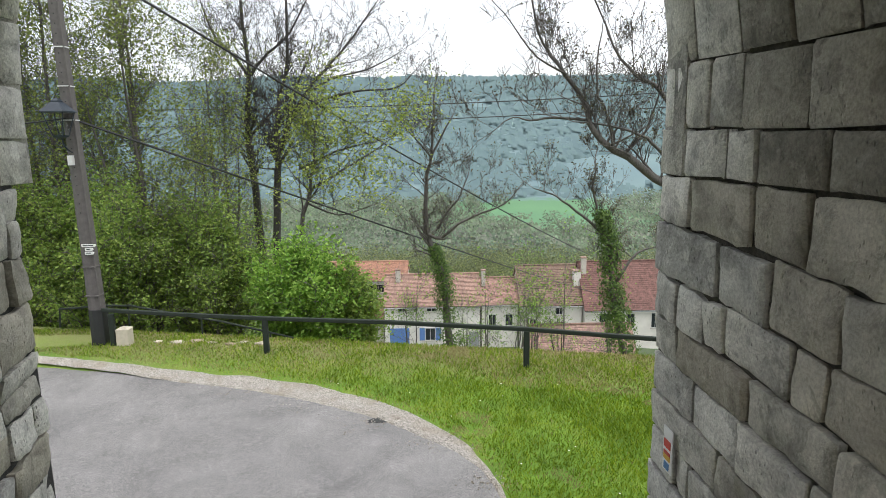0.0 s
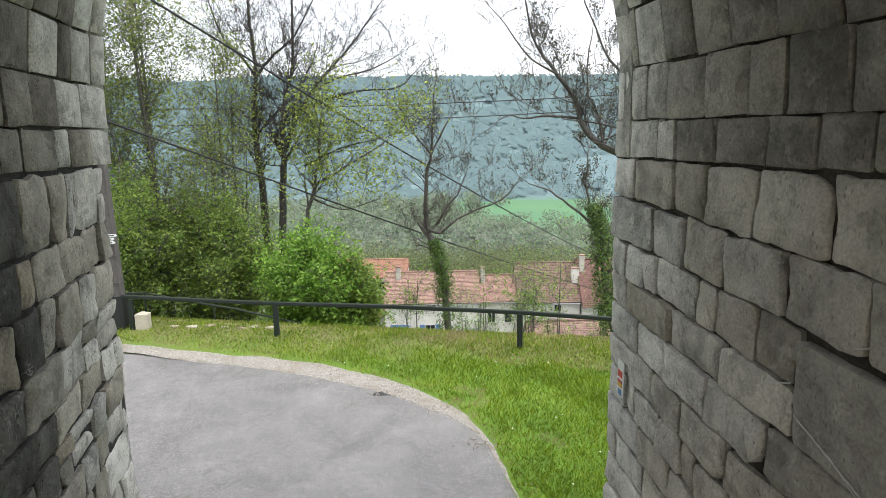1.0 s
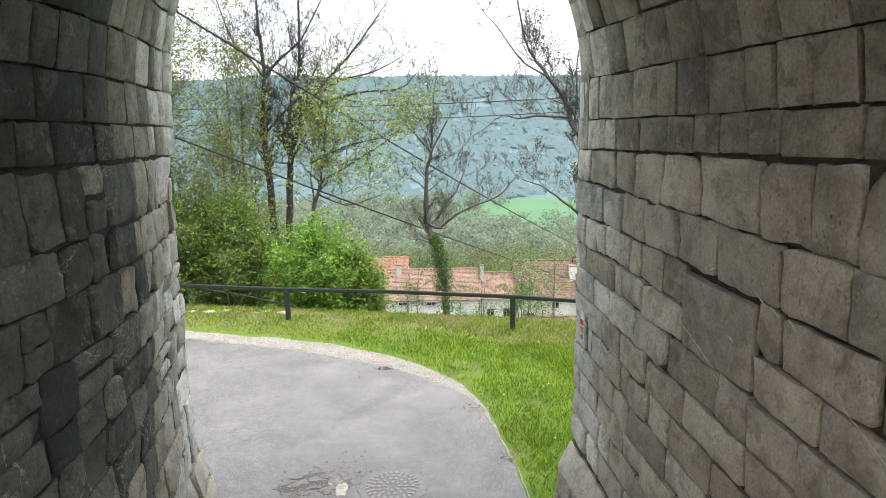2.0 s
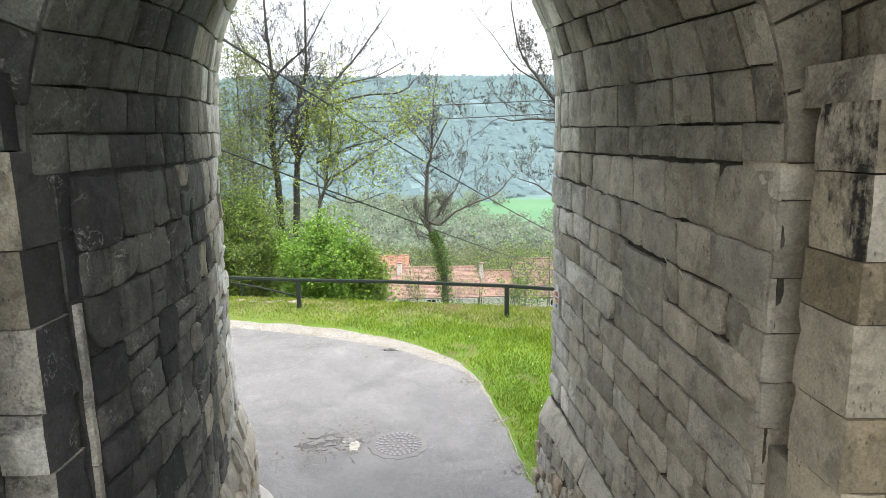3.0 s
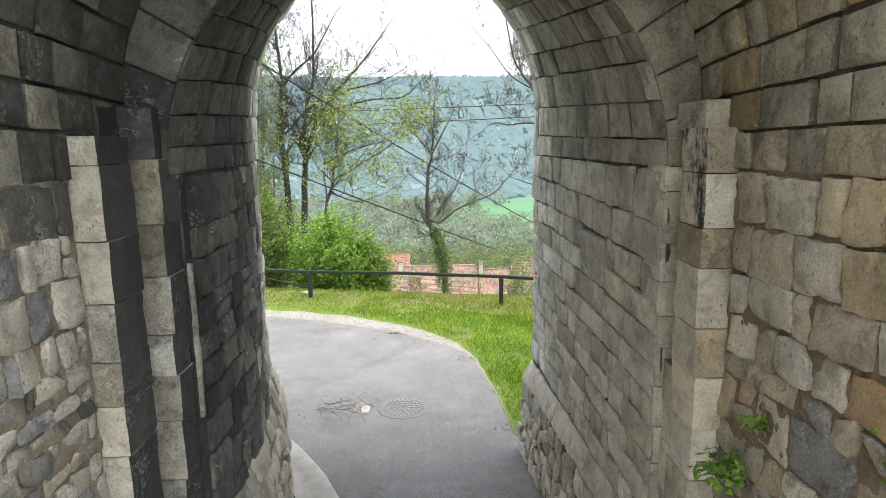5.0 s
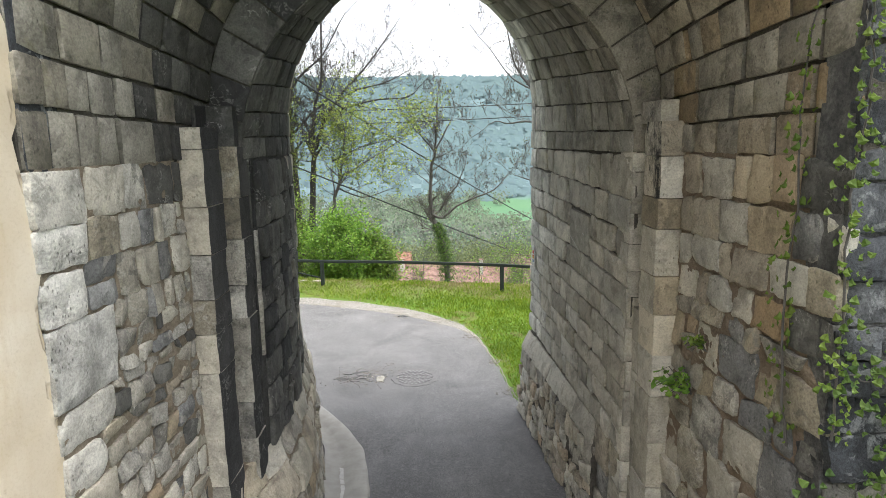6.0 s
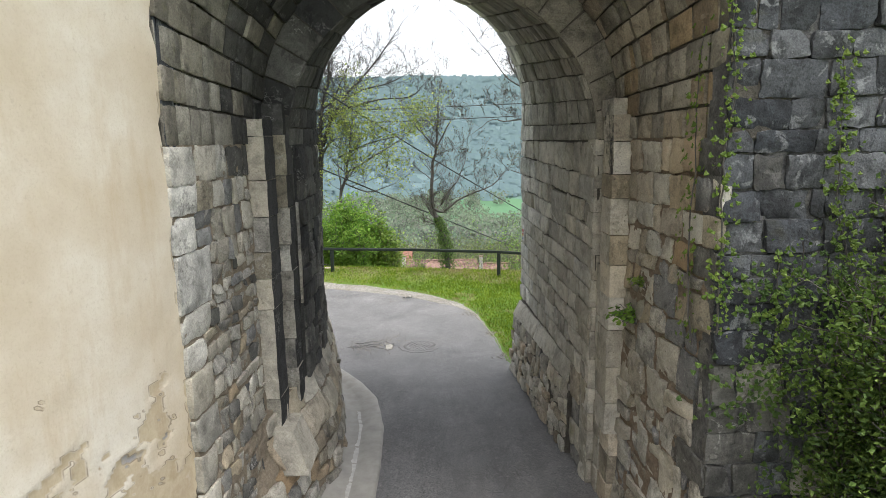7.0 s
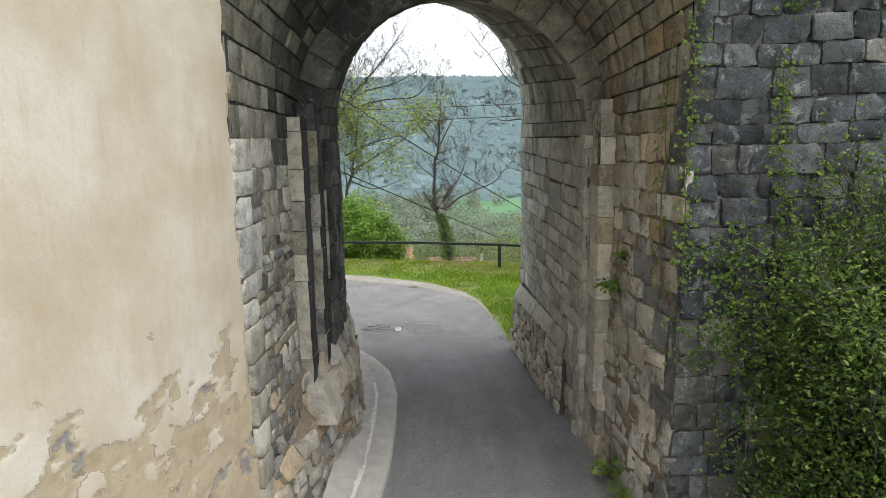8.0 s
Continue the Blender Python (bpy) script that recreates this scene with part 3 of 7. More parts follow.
# soot-dark inside; the paler tones towards the mouth stand in for daylight
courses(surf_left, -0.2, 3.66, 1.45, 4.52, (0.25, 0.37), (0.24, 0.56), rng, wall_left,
        lambda u, v, r: (M_DARK if r.random() < 0.85 else M_BLACKISH) if u < 1.3 else (M_DARK if r.random() < 0.65 else M_RUBBLE) if u < 2.1 else (M_RUBBLE if r.random() < 0.45 else M_GREY) if u < 2.6 else M_GREY if r.random() < 0.35 else M_WHITISH,
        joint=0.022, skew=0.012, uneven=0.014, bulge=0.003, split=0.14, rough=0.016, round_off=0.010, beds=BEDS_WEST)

# ---- front walls
def front_right_mat(u, v, r):
    if u < -2.55:
        return M_DARK if r.random() < 0.45 else M_RUBBLE
    k = r.random()
    if v > 3.4:
        return M_WARM if k < 0.6 else M_GREY
    if v > 2.4:
        return M_WARM if k < 0.35 else M_RUBBLE
    return M_RUBBLE if k < 0.6 else M_GREY


courses(surf_front_right, Y_FRONT, -1.12, 3.3, 4.5, (0.26, 0.36), (0.2, 0.46), rng, wall_front_right, front_right_mat, joint=0.03, skew=0.018, uneven=0.012, bulge=0.004, proud=0.02, upright=0.6, rough=0.018, sway=0.05)
courses(surf_front_right, Y_FRONT, -1.0, 0.0, 3.3, (0.2, 0.44), (0.2, 0.5), rng, wall_front_right, front_right_mat, joint=0.028, skew=0.036, uneven=0.026, bulge=0.008, round_off=0.004, split=0.12, sway=0.12, rough=0.02)


def front_left_mat(u, v, r):
    # dark stones high up on the side next to the pilasters
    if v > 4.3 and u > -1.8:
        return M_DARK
    if v > 3.4:
        return M_GREY if r.random() < 0.3 else M_RUBBLE
    k = r.random()
    return M_RUBBLE if k < 0.62 else M_GREY if k < 0.70 else M_WARM if k < 0.80 else M_DARK


BEDS_CORNER = (0.0, 0.4, 0.8, 1.15, 1.5, 1.85, 2.2, 2.58, 2.85, 3.11, 3.62, 3.93, 4.19, 4.51)
BONDS = (0.46, 0.42, 0.36, 0.62, 0.52, 0.36, 0.44)
for k, (lo, hi) in enumerate(zip(BEDS_CORNER[:-1], BEDS_CORNER[1:])):
    end = Y_FRONT + (BONDS[(len(BEDS_CORNER) - 2 - k) % 7] if k > 4 else 0.3)
    j = lambda a: rng.uniform(-a, a)
    block(surf_front_left, [(Y_FRONT, lo + 0.008 + j(0.01)), (end - 0.008 + j(0.015), lo + 0.008 + j(0.01)), (end - 0.008 + j(0.015), hi - 0.008 + j(0.01)), (Y_FRONT, hi - 0.008 + j(0.01))], rng, wall_front_left,
          M_WHITISH if lo > 2.5 else M_GREY, proud=0.014, bulge=0.003, rough=0.012)
    if lo >= 3.6:
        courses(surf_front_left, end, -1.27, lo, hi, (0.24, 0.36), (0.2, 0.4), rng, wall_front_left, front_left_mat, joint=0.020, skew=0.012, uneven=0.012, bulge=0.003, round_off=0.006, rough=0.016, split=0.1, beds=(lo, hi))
    else:
        courses(surf_front_left, end, -1.27, lo, hi, (0.12, 0.22), (0.13, 0.32), rng, wall_front_left, front_left_mat, joint=0.024, skew=0.022, uneven=0.012, bulge=0.003, round_off=0.005, split=0.1, sway=0.06, rough=0.020)

# ---- vaults: the stones of a ceiling stay in one mesh
def joined_courses(surf, u0, u1, v0, v1, height, width, seed, parent, materials, name, **kw):
    """Like courses(), but all of one tone become one mesh."""
    r = random.Random(seed)
    pots = {}
    v = v0
    first = list(kw.get("first", ()))
    while v < v1 - 0.03:
        h = first.pop(0) if first else r.uniform(*height)
        if v1 - (v + h) < height[0] * 0.6:
            h = v1 - v
        u = u0
        while u < u1 - 0.02:
            w = r.uniform(*width)
            if u1 - (u + w) < width[0] * 0.6:
                w = u1 - u
            g, gu = kw.get("joint", 0.007), kw.get("joint", 0.011)
            mt = materials(u + w / 2, v + h / 2, r)
            verts, faces = pots.setdefault(mt.name, ([], [], mt))[:2]
            pr = 0.012 + r.uniform(-1, 1) * kw.get("uneven", 0.012)
            o = len(verts)
            us = (u + gu, u + gu + 0.02, u + w - gu - 0.02, u + w - gu)
            vs = (v + g, v + g + 0.02, v + h - g - 0.02, v + h - g)
            for i, a in enumerate(us):
                for j, b in enumerate(vs):
                    p, n = surf(a + r.uniform(-1, 1) * 0.008, b + r.uniform(-1, 1) * 0.008)
                    rim = i in (0, 3) or j in (0, 3)
                    verts.append(p + n * (pr - (0.012 if rim else 0) + r.uniform(-1, 1) * 0.004))
            for i in range(3):
                for j in range(3):
                    faces.append((o + i * 4 + j, o + i * 4 + 4 + j, o + i * 4 + 5 + j, o + i * 4 + 1 + j))
            ring = [0, 4, 8, 12, 13, 14, 15, 11, 7, 3, 2, 1]
            p, n = surf(u + w / 2, v + h / 2)
            b = len(verts)
            for k in ring:
                verts.append(verts[o + k].copy())
            for k in ring:
                verts.append(verts[o + k] - n * 0.06)
            for k in range(12):
                l = (k + 1) % 12
                faces.append((b + l, b + k, b + 12 + k, b + 12 + l))
            u += w
        v += h
    for verts, faces, mt in pots.values():
        tagged(thing(name, verts, faces, mt, parent, smooth=True), kind="stuff")


# whitish at the outer mouth: cleaner stone, with daylight put into the tone
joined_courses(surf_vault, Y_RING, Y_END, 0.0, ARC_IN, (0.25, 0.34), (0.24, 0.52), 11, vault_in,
               lambda u, v, r: M_VAULT_WHITISH if u + r.uniform(-0.4, 0.4) > 3.1 else M_VAULT_DARK if (v > 3.7 and u < 1.8) else M_VAULT_GREY if (v < 1.0 or r.random() < 0.35) else M_VAULT, "vault_stones", first=(0.23, 0.32, 0.34))
# darker stones over the crown and down the left towards the ring
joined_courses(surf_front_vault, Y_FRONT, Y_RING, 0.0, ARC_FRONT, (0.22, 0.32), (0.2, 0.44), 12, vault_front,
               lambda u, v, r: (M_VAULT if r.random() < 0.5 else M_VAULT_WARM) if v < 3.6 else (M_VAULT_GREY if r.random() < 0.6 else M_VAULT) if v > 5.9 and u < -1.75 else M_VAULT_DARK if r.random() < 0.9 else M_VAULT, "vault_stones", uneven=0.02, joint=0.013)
for k in range(17):
    a, b = k / 17, (k + 1) / 17
    q = [(a + 0.0015, 0.01), (b - 0.0015, 0.01), (b - 0.0015, 1.0), (a + 0.0015, 1.0)]
    block(surf_ring, q, rng, arch_ring, M_VAULT if k < 7 else M_DARK if k % 3 else M_BLACKISH, "voussoir", proud=0.015 + rng.uniform(0, 0.02), rough=0.0, n=5)


# ---- jambs: squared stones with two faces, the left ones near-black where they turn to the passage
def quoin(parent, x0, x1, y0, y1, z0, z1, face, side, towards, r, name="quoin"):
    """A squared corner stone with crisp but chipped arrises."""
    bm = bm_box(x0, x1, y0, y1, z0 + 0.004, z1 - 0.004)
    bmesh.ops.subdivide_edges(bm, edges=bm.edges[:], cuts=5, use_grid_fill=True)
    off = Vector((r.uniform(-9, 9), r.uniform(-9, 9), r.uniform(-9, 9)))
    mid = Vector(((x0 + x1) / 2, (y0 + y1) / 2, (z0 + z1) / 2))
    half = Vector(((x1 - x0) / 2, (y1 - y0) / 2, (z1 - z0) / 2))
    bm.normal_update()
    for f in bm.faces:
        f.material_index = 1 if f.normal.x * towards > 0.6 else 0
        f.smooth = True
    for v in bm.verts:
        rel = v.co - mid
        on = [abs(abs(rel[k]) - half[k]) < 1e-4 for k in range(3)]
        chip = max(0.0, noise.noise(v.co * 6 + off) + 0.5 * noise.noise(v.co * 17 + off))
        wear = (0.0, 0.0, 0.005 + 0.020 * chip, 0.012 + 0.03 * chip)[sum(on)]
        for k in range(3):
            if on[k] and sum(on) > 1:
                rel[k] -= math.copysign(wear, rel[k])
        v.co = mid + rel + noise.noise_vector(v.co * 5 + off) * 0.006
    me = bpy.data.meshes.new(name)
    bmesh.ops.translate(bm, verts=bm.verts[:], vec=-mid)
    bm.to_mesh(me)
    bm.free()
    me.set_sharp_from_angle(angle=radians(38))
    me.materials.append(face)
    me.materials.append(side)
    ob = new(name, me)
    ob.location = mid
    ob.parent = parent
    ob.matrix_parent_inverse = parent.matrix_basis.inverted()
    return ob


def pillar(parent, x0, x1, y0, y1, z0, z1, heights, face, side, towards, r, jit=0.012, beds=()):
    """A stack of quoins, with beds at random heights or at the known ones."""
    levels = list(beds) or [z0]
    while levels[-1] < z1 - 0.02 and not beds:
        h = r.uniform(*heights)
        if z1 - (levels[-1] + h) < heights[0] * 0.6:
            h = z1 - levels[-1]
        levels.append(levels[-1] + h)
    for z, top in zip(levels, levels[1:]):
        f = face(z, r) if callable(face) else face
        s = side(z, r) if callable(side) else side
        quoin(parent, x0 + r.uniform(-jit, jit) * (1 if towards < 0 else 0), x1 + r.uniform(-jit, jit) * (1 if towards > 0 else 0), y0 + r.uniform(-jit, jit), y1, z, top, f, s, towards, r)


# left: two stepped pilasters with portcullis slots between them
pillar(wall_front_left, -2.5, -2.03, -1.25, -0.84, 1.2, 4.75, (0.28, 0.6), lambda z, r: M_PALE if r.random() < 0.75 else M_RUBBLE, M_BLACKISH, 1, rng, 0.010, beds=(1.2, 1.63, 2.69, 3.04, 3.34, 3.73, 4.13, 4.6, 4.78))
pillar(wall_front_left, -2.5, -1.96, -0.60, -0.30, 1.3, 4.98, (0.32, 0.5), lambda z, r: M_DARK if z > 4.4 else M_RUBBLE, M_BLACKISH, 1, rng, 0.014)
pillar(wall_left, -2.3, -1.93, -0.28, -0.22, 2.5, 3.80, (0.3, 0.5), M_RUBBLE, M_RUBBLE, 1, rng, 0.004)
pillar(wall_left, -2.3, -1.945, -0.31, -0.19, 3.82, 4.6, (0.3, 0.4), M_DARK, M_BLACKISH, 1, rng, 0.004)
# back of the left slots, its recess shade put into the dark stone colour
pillar(wall_front_left, -2.5, -2.21, -0.86, -0.58, 0.8, 4.98, (0.5, 0.7), M_DARK, M_BLACKISH, 1, rng, 0.004)
# right: the rounded end of the inner wall, the slot, and the ochre pier
pillar(wall_right, 1.715, 2.3, -0.475, -0.08, 0.0, 4.52, (0.26, 0.42), M_GREY, M_GREY, -1, rng, 0.012)
# back of the right slot, near-black to paint in the recess's shade
pillar(wall_front_right, 1.97, 2.4, -0.72, -0.4, 1.0, 4.9, (0.4, 0.6), M_BLACKISH, M_BLACKISH, -1, rng, 0.01)
pillar(wall_front_right, 1.765, 2.4, -1.06, -0.66, 1.0, 4.77, (0.3, 0.46), lambda z, r: M_WARM if r.random() < 0.4 else M_PALE, lambda z, r: M_STREAKED if z > 4.1 else M_PALE if r.random() < 0.75 else M_WARM, -1, rng, 0.014, beds=(1.0, 1.4, 1.85, 2.3, 2.7, 3.08, 3.43, 3.85, 4.12, 4.48, 4.78))
pillar(wall_front_right, 1.79, 2.4, -0.70, -0.44, 0.0, 3.0, (0.3, 0.46), M_GREY, M_GREY, -1, rng, 0.014)
pillar(wall_front_right, 1.80, 2.4, -1.06, -0.66, 0.0, 1.0, (0.3, 0.46), M_PLINTH, M_PLINTH, -1, rng, 0.02)
pillar(wall_front_right, 1.77, 2.4, -0.98, -0.44, 4.76, 4.96, (0.2, 0.2), M_WARM, M_RUBBLE, -1, rng, 0.01)

# ---- battered plinths
def plinth_right(y, z):
    k = lerp_table(((0.35, 0.08), (3.9, 0.17)), y)
    return Vector((lerp_table(RIGHT, y) - k * lerp_table(((0, 1.15), (1.08, 0.85), (1.38, 0.0)), z) + swell(y, z, 0.03), y, z))


def plinth_left(y, z):
    k = lerp_table(((-2.95, 0.15), (-1.5, 0.22), (-1.2, 0.26), (0.2, 0.30), (1.3, 0.22), (3.65, 0.2)), y)
    top = lerp_table(((-2.95, 0.7), (-1.4, 1.1), (-0.8, 1.35), (3.65, 1.55)), y)
    base = lerp_table(((-2.95, -2.30), (-1.25, -2.1), (-0.9, -2.03), (-0.3, -1.95)), y) if y < -0.3 else lerp_table(LEFT, y)
    return Vector((base + k * lerp_table(((0, 1.0), (0.72, 0.72), (1.0, 0.0)), z / top) + swell(y, z, 0.05), y, z))


surf_plinth_right, surf_plinth_left = oriented(plinth_right, axis), oriented(plinth_left, axis)
plinth_r = structure("plinth_east", *sheet(surf_plinth_right, span(0.35, Y_END + 0.06, 110), span(-0.3, 1.38, 56), -0.022, -0.4, 0.02), M_JOINT, "rough rubble plinth with a sloped stone ledge", "plinth")
plinth_l = structure("plinth_west", *sheet(surf_plinth_left, span(-2.9, 3.72, 200), span(-0.3, 1.5, 60), -0.018, -0.4, 0.02), M_MORTAR, "rough battered rubble plinth at the wall's foot", "plinth")
courses(surf_plinth_right, 0.36, Y_END + 0.05, 1.08, 1.38, (0.3, 0.3), (0.5, 0.8), rng, plinth_r, M_GREY, joint=0.012, n=4, uneven=0.015)
courses(surf_plinth_right, 0.36, Y_END + 0.05, -0.05, 1.08, (0.14, 0.26), (0.14, 0.36), rng, plinth_r, pick(M_PLINTH, M_PLINTH, M_RUBBLE, M_GREY), joint=0.03, skew=0.03, uneven=0.025, bulge=0.008, split=0.2, rough=0.022)
courses(surf_plinth_left, -1.5, 3.7, 0.85, 1.48, (0.3, 0.42), (0.4, 0.8), rng, plinth_l, pick(M_PALE, M_PLINTH, M_GREY), joint=0.02, skew=0.03, n=5, uneven=0.02, bulge=0.006, rough=0.022)
courses(surf_plinth_left, -2.85, 3.7, -0.05, 0.85, (0.16, 0.36), (0.2, 0.5), rng, plinth_l, pick(M_PLINTH, M_RUBBLE, M_WARM, M_GREY), joint=0.03, skew=0.04, uneven=0.026, bulge=0.008, split=0.15, rough=0.024)
# the large pale block that carries the first pilaster
bm = bm_box(-2.35, -1.70, -1.44, -0.84, 0.78, 1.32, 0.025)
for v in bm.verts:
    if v.co.z > 1.2 and v.co.x > -2.0:
        v.co.x -= 0.20
        v.co.z -= 0.06
    if v.co.z > 1.1 and v.co.y < -1.2:
        v.co.y += 0.10
    v.co += noise.noise_vector(v.co * 5) * 0.03
from_bm("corbel_stone", bm, M_PALE, plinth_l, smooth=False)

# ---------------------------------------------------------------- dark front wall beside the gate
surf_face = oriented(lambda x, z: Vector((x, Y_FRONT + swell(x, z, 0.03), z)), lambda p: p + Vector((0, -1, 0)))
wall_face = structure("wall_south", *sheet(surf_face, span(2.1, 7.5, 140), span(-0.3, 8.3, 210), -0.020, -0.3, 0.018), M_JOINT_FACE, "dark bluish stone wall with ivy beside the gate")
courses(surf_face, 2.10, 5.6, 0.0, 2.6, (0.2, 0.31), (0.2, 0.46), rng, wall_face, lambda u, v, r: M_BLUE if r.random() < 0.62 else M_DARK if r.random() < 0.6 else M_RUBBLE, joint=0.016, skew=0.012, uneven=0.014, bulge=0.003, round_off=0.004, rough=0.016, sway=0.05)
courses(surf_face, 2.10, 5.6, 2.6, 7.0, (0.19, 0.31), (0.2, 0.56), rng, wall_face, lambda u, v, r: M_BLUE if r.random() < 0.92 else M_DARK, joint=0.016, skew=0.012, uneven=0.018, bulge=0.003, round_off=0.004, rough=0.018, sway=0.05)

# ---------------------------------------------------------------- plastered house wall
P0, P1 = Vector((-2.36, -2.97, 0)), Vector((-4.45, -13.5, 0))
PD = (P1 - P0).normalized()
PN = Vector((-PD.y, PD.x, 0))
if PN.x < 0:
    PN = -PN


def plaster_wear(u, z):
    """0 sound plaster, 1 bare render: patches that gather near the foot of the wall."""
    foot = lerp_table(((0.0, 0.8), (1.2, 0.55), (1.8, 0.32), (2.2, 0.12), (2.6, -0.08), (3.1, -0.5), (9.0, -0.8)), z + 0.25 * noise.noise(Vector((u * 0.9, 0, 5))))
    k = noise.fractal(Vector((u * 3.6 + 4, z * 4.6, 1.7)), 0.75, 2.1, 6)
    return foot + 0.55 * k + 0.5 * max(0.0, 1 - u / 0.07)


verts, faces, wear = [], [], []
us, zs = span(0, 10.7, 330), span(-0.1, 3.2, 150) + span(3.25, 9.0, 40)
for u in us:
    for z in zs:
        w = plaster_wear(u, z)
        k = noise.fractal(Vector((u * 2.9 + 30, z * 3.4, 8.2)), 0.75, 2.1, 6)
        bare = min(1, max(0, (0.5 * min(w, 0.5) + 0.55 * k - 0.42) / 0.04))
        under = min(1, max(0, (w - 0.10) / 0.03))
        d = -0.006 * under - 0.009 * bare + 0.012 * noise.noise(Vector((u * 0.8, z * 0.8, 9))) + 0.004 * noise.noise(Vector((u * 5, z * 5, 2)))
        if z < 2.6:
            d += 0.014 * noise.fractal(Vector((u * 2.2, z * 2.2, 7)), 0.8, 2, 4) * (2.6 - z) / 2.6
        lean = 0.05 * max(0, 2.0 - z)
        ragged = -0.05 - 0.10 * noise.fractal(Vector((0, z * 2.3, 6.0)), 0.8, 2, 4)
        p = P0 + PD * (u + ragged * max(0.0, 1 - u / 0.4)) + PN * (d + lean * 0.6)
        verts.append((p.x, p.y, z))
        wear.append(0.5 * under + 0.5 * bare)
nz = len(zs)
for i in range(len(us) - 1):
    for j in range(nz - 1):
        faces.append((i * nz + j, (i + 1) * nz + j, (i + 1) * nz + j + 1, i * nz + j + 1))
m = Nodes("aged_plaster", 0.92)
att = m.t.nodes.new("ShaderNodeAttribute")
att.attribute_name = "wear"
c = m.ramp(m.noise(0.9, 5, 0.6), [(0.32, (0.53, 0.445, 0.315)), (0.5, (0.615, 0.54, 0.42)), (0.66, (0.70, 0.65, 0.55))])
c = m.mix(m.ramp(m.noise(1.1, 5, 0.7, vector=m.scaled((3.5, 3.5, 0.8))), [(0.54, 0.0), (0.74, 0.45)]), c, (0.50, 0.38, 0.23))
c = m.mix(m.ramp(m.noise(60, 3, 0.7), [(0.3, 0.25), (0.5, 0.0)]), c, (0.42, 0.34, 0.22))
mid = m.ramp(m.noise(3.5, 5, 0.65), [(0.35, (0.42, 0.335, 0.215)), (0.5, (0.51, 0.43, 0.30)), (0.62, (0.45, 0.36, 0.24)), (0.72, (0.54, 0.47, 0.355))])
bare = m.ramp(m.noise(4.0, 5, 0.65), [(0.35, (0.22, 0.20, 0.16)), (0.5, (0.33, 0.32, 0.31)), (0.65, (0.45, 0.38, 0.27))])
c = m.mix(m.ramp(att.outputs["Fac"], [(0.2, 0.0), (0.45, 1.0)]), c, mid)
c = m.mix(m.ramp(att.outputs["Fac"], [(0.6, 0.0), (0.9, 1.0)]), c, bare)
flake = m.math("MULTIPLY", m.ramp(att.outputs["Fac"], [(0.05, 0.0), (0.18, 0.8), (0.36, 0.0), (0.55, 0.0), (0.68, 0.7), (0.85, 0.0)]), m.ramp(m.noise(6, 3), [(0.45, 0.0), (0.55, 1.0)]))
c = m.mix(flake, c, (0.17, 0.125, 0.08))
c = m.mix(m.ramp(m.noise(14, 5, 0.75), [(0.62, 0.0), (0.7, 0.35)]), c, (0.40, 0.33, 0.24))
M_PLASTER = m.done(c, m.bump(m.noise(25, 6, 0.65), 0.35, 0.012, m.bump(m.noise(4, 4, 0.6), 0.3, 0.04)))
wall_plaster = structure("wall_house", verts, faces, M_PLASTER, "cream yellow plastered house wall, flaking near the ground")
wall_plaster.data.attributes.new("wear", "FLOAT", "POINT").data.foreach_set("value", wear)
wall_plaster.data.polygons.foreach_set("use_smooth", [True] * len(wall_plaster.data.polygons))
bx = bm_box(0, 10.7, -1.2, -0.06, -0.3, 9.0)
bmesh.ops.transform(bx, verts=bx.verts[:], matrix=Matrix(((PD.x, PN.x, 0, P0.x), (PD.y, PN.y, 0, P0.y), (0, 0, 1, 0), (0, 0, 0, 1))))
tagged(from_bm("wall_house_core", bx, M_MORTAR), "masonry core of the plastered house", "wall", kind="structure")

# ---------------------------------------------------------------- ground, road and verge
def past_rail(x, y):
    return y - (12.6 - 0.2 * x)


def smooth01(a, b, t):
    t = min(1, max(0, (t - a) / (b - a)))
    return t * t * (3 - 2 * t)


def ground_z(x, y):
    z = -0.02 * min(5, max(0, y))
    e = past_rail(x, y)
    z -= 0.035 * min(4.0, max(0.0, 1.0 - x)) * smooth01(4.5, 8.0, y) * smooth01(-0.2, -1.6, e)
    if e > -2:
        z += 0.06 * smooth01(-2, 0, e) * smooth01(2.0, 0.0, e)
    if e > 0.6:
        z -= 0.40 * (e - 0.6) * smooth01(0.6, 3.0, e) if e < 52 else 0.40 * 51.4
    if e > 52:
        z -= 24.0 * smooth01(52, 230, e)
    if y > 430:
        z += 195.0 * smooth01(430, 1650, y) + 8 * noise.noise(Vector((x * 0.004, y * 0.004, 0))) * smooth01(430, 700, y) * 2
    if e > 6:
        z += min(1.5, (e - 6) * 0.05) * noise.noise(Vector((x * 0.07, y * 0.07, 2.0)))
    return z


EDGE = [Vector(p) for p in ((1.52, 3.9), (1.31, 4.4), (1.26, 5.05), (1.1, 6.47), (0.7, 8.2), (0.2, 9.0), (-0.82, 9.95), (-2.35, 11.05), (-4.0, 11.8), (-5.4, 12.25), (-7.25, 12.9), (-9.2, 13.45), (-16, 15.3))]
INNER = [Vector(p) for p in ((-2.7, 3.7), (-2.8, 3.8), (-2.9, 3.9), (-3.1, 4.1), (-3.4, 4.3), (-3.8, 4.5), (-4.5, 4.7), (-5.2, 4.9), (-6.0, 5.1), (-7, 5.3), (-8.5, 5.6), (-10, 5.8), (-17, 6.5))]
VERGE = (0.02, 0.02, 0.02, 0.03, 0.12, 0.3, 0.55, 0.62, 0.5, 0.42, 0.3, 0.25, 0.25)


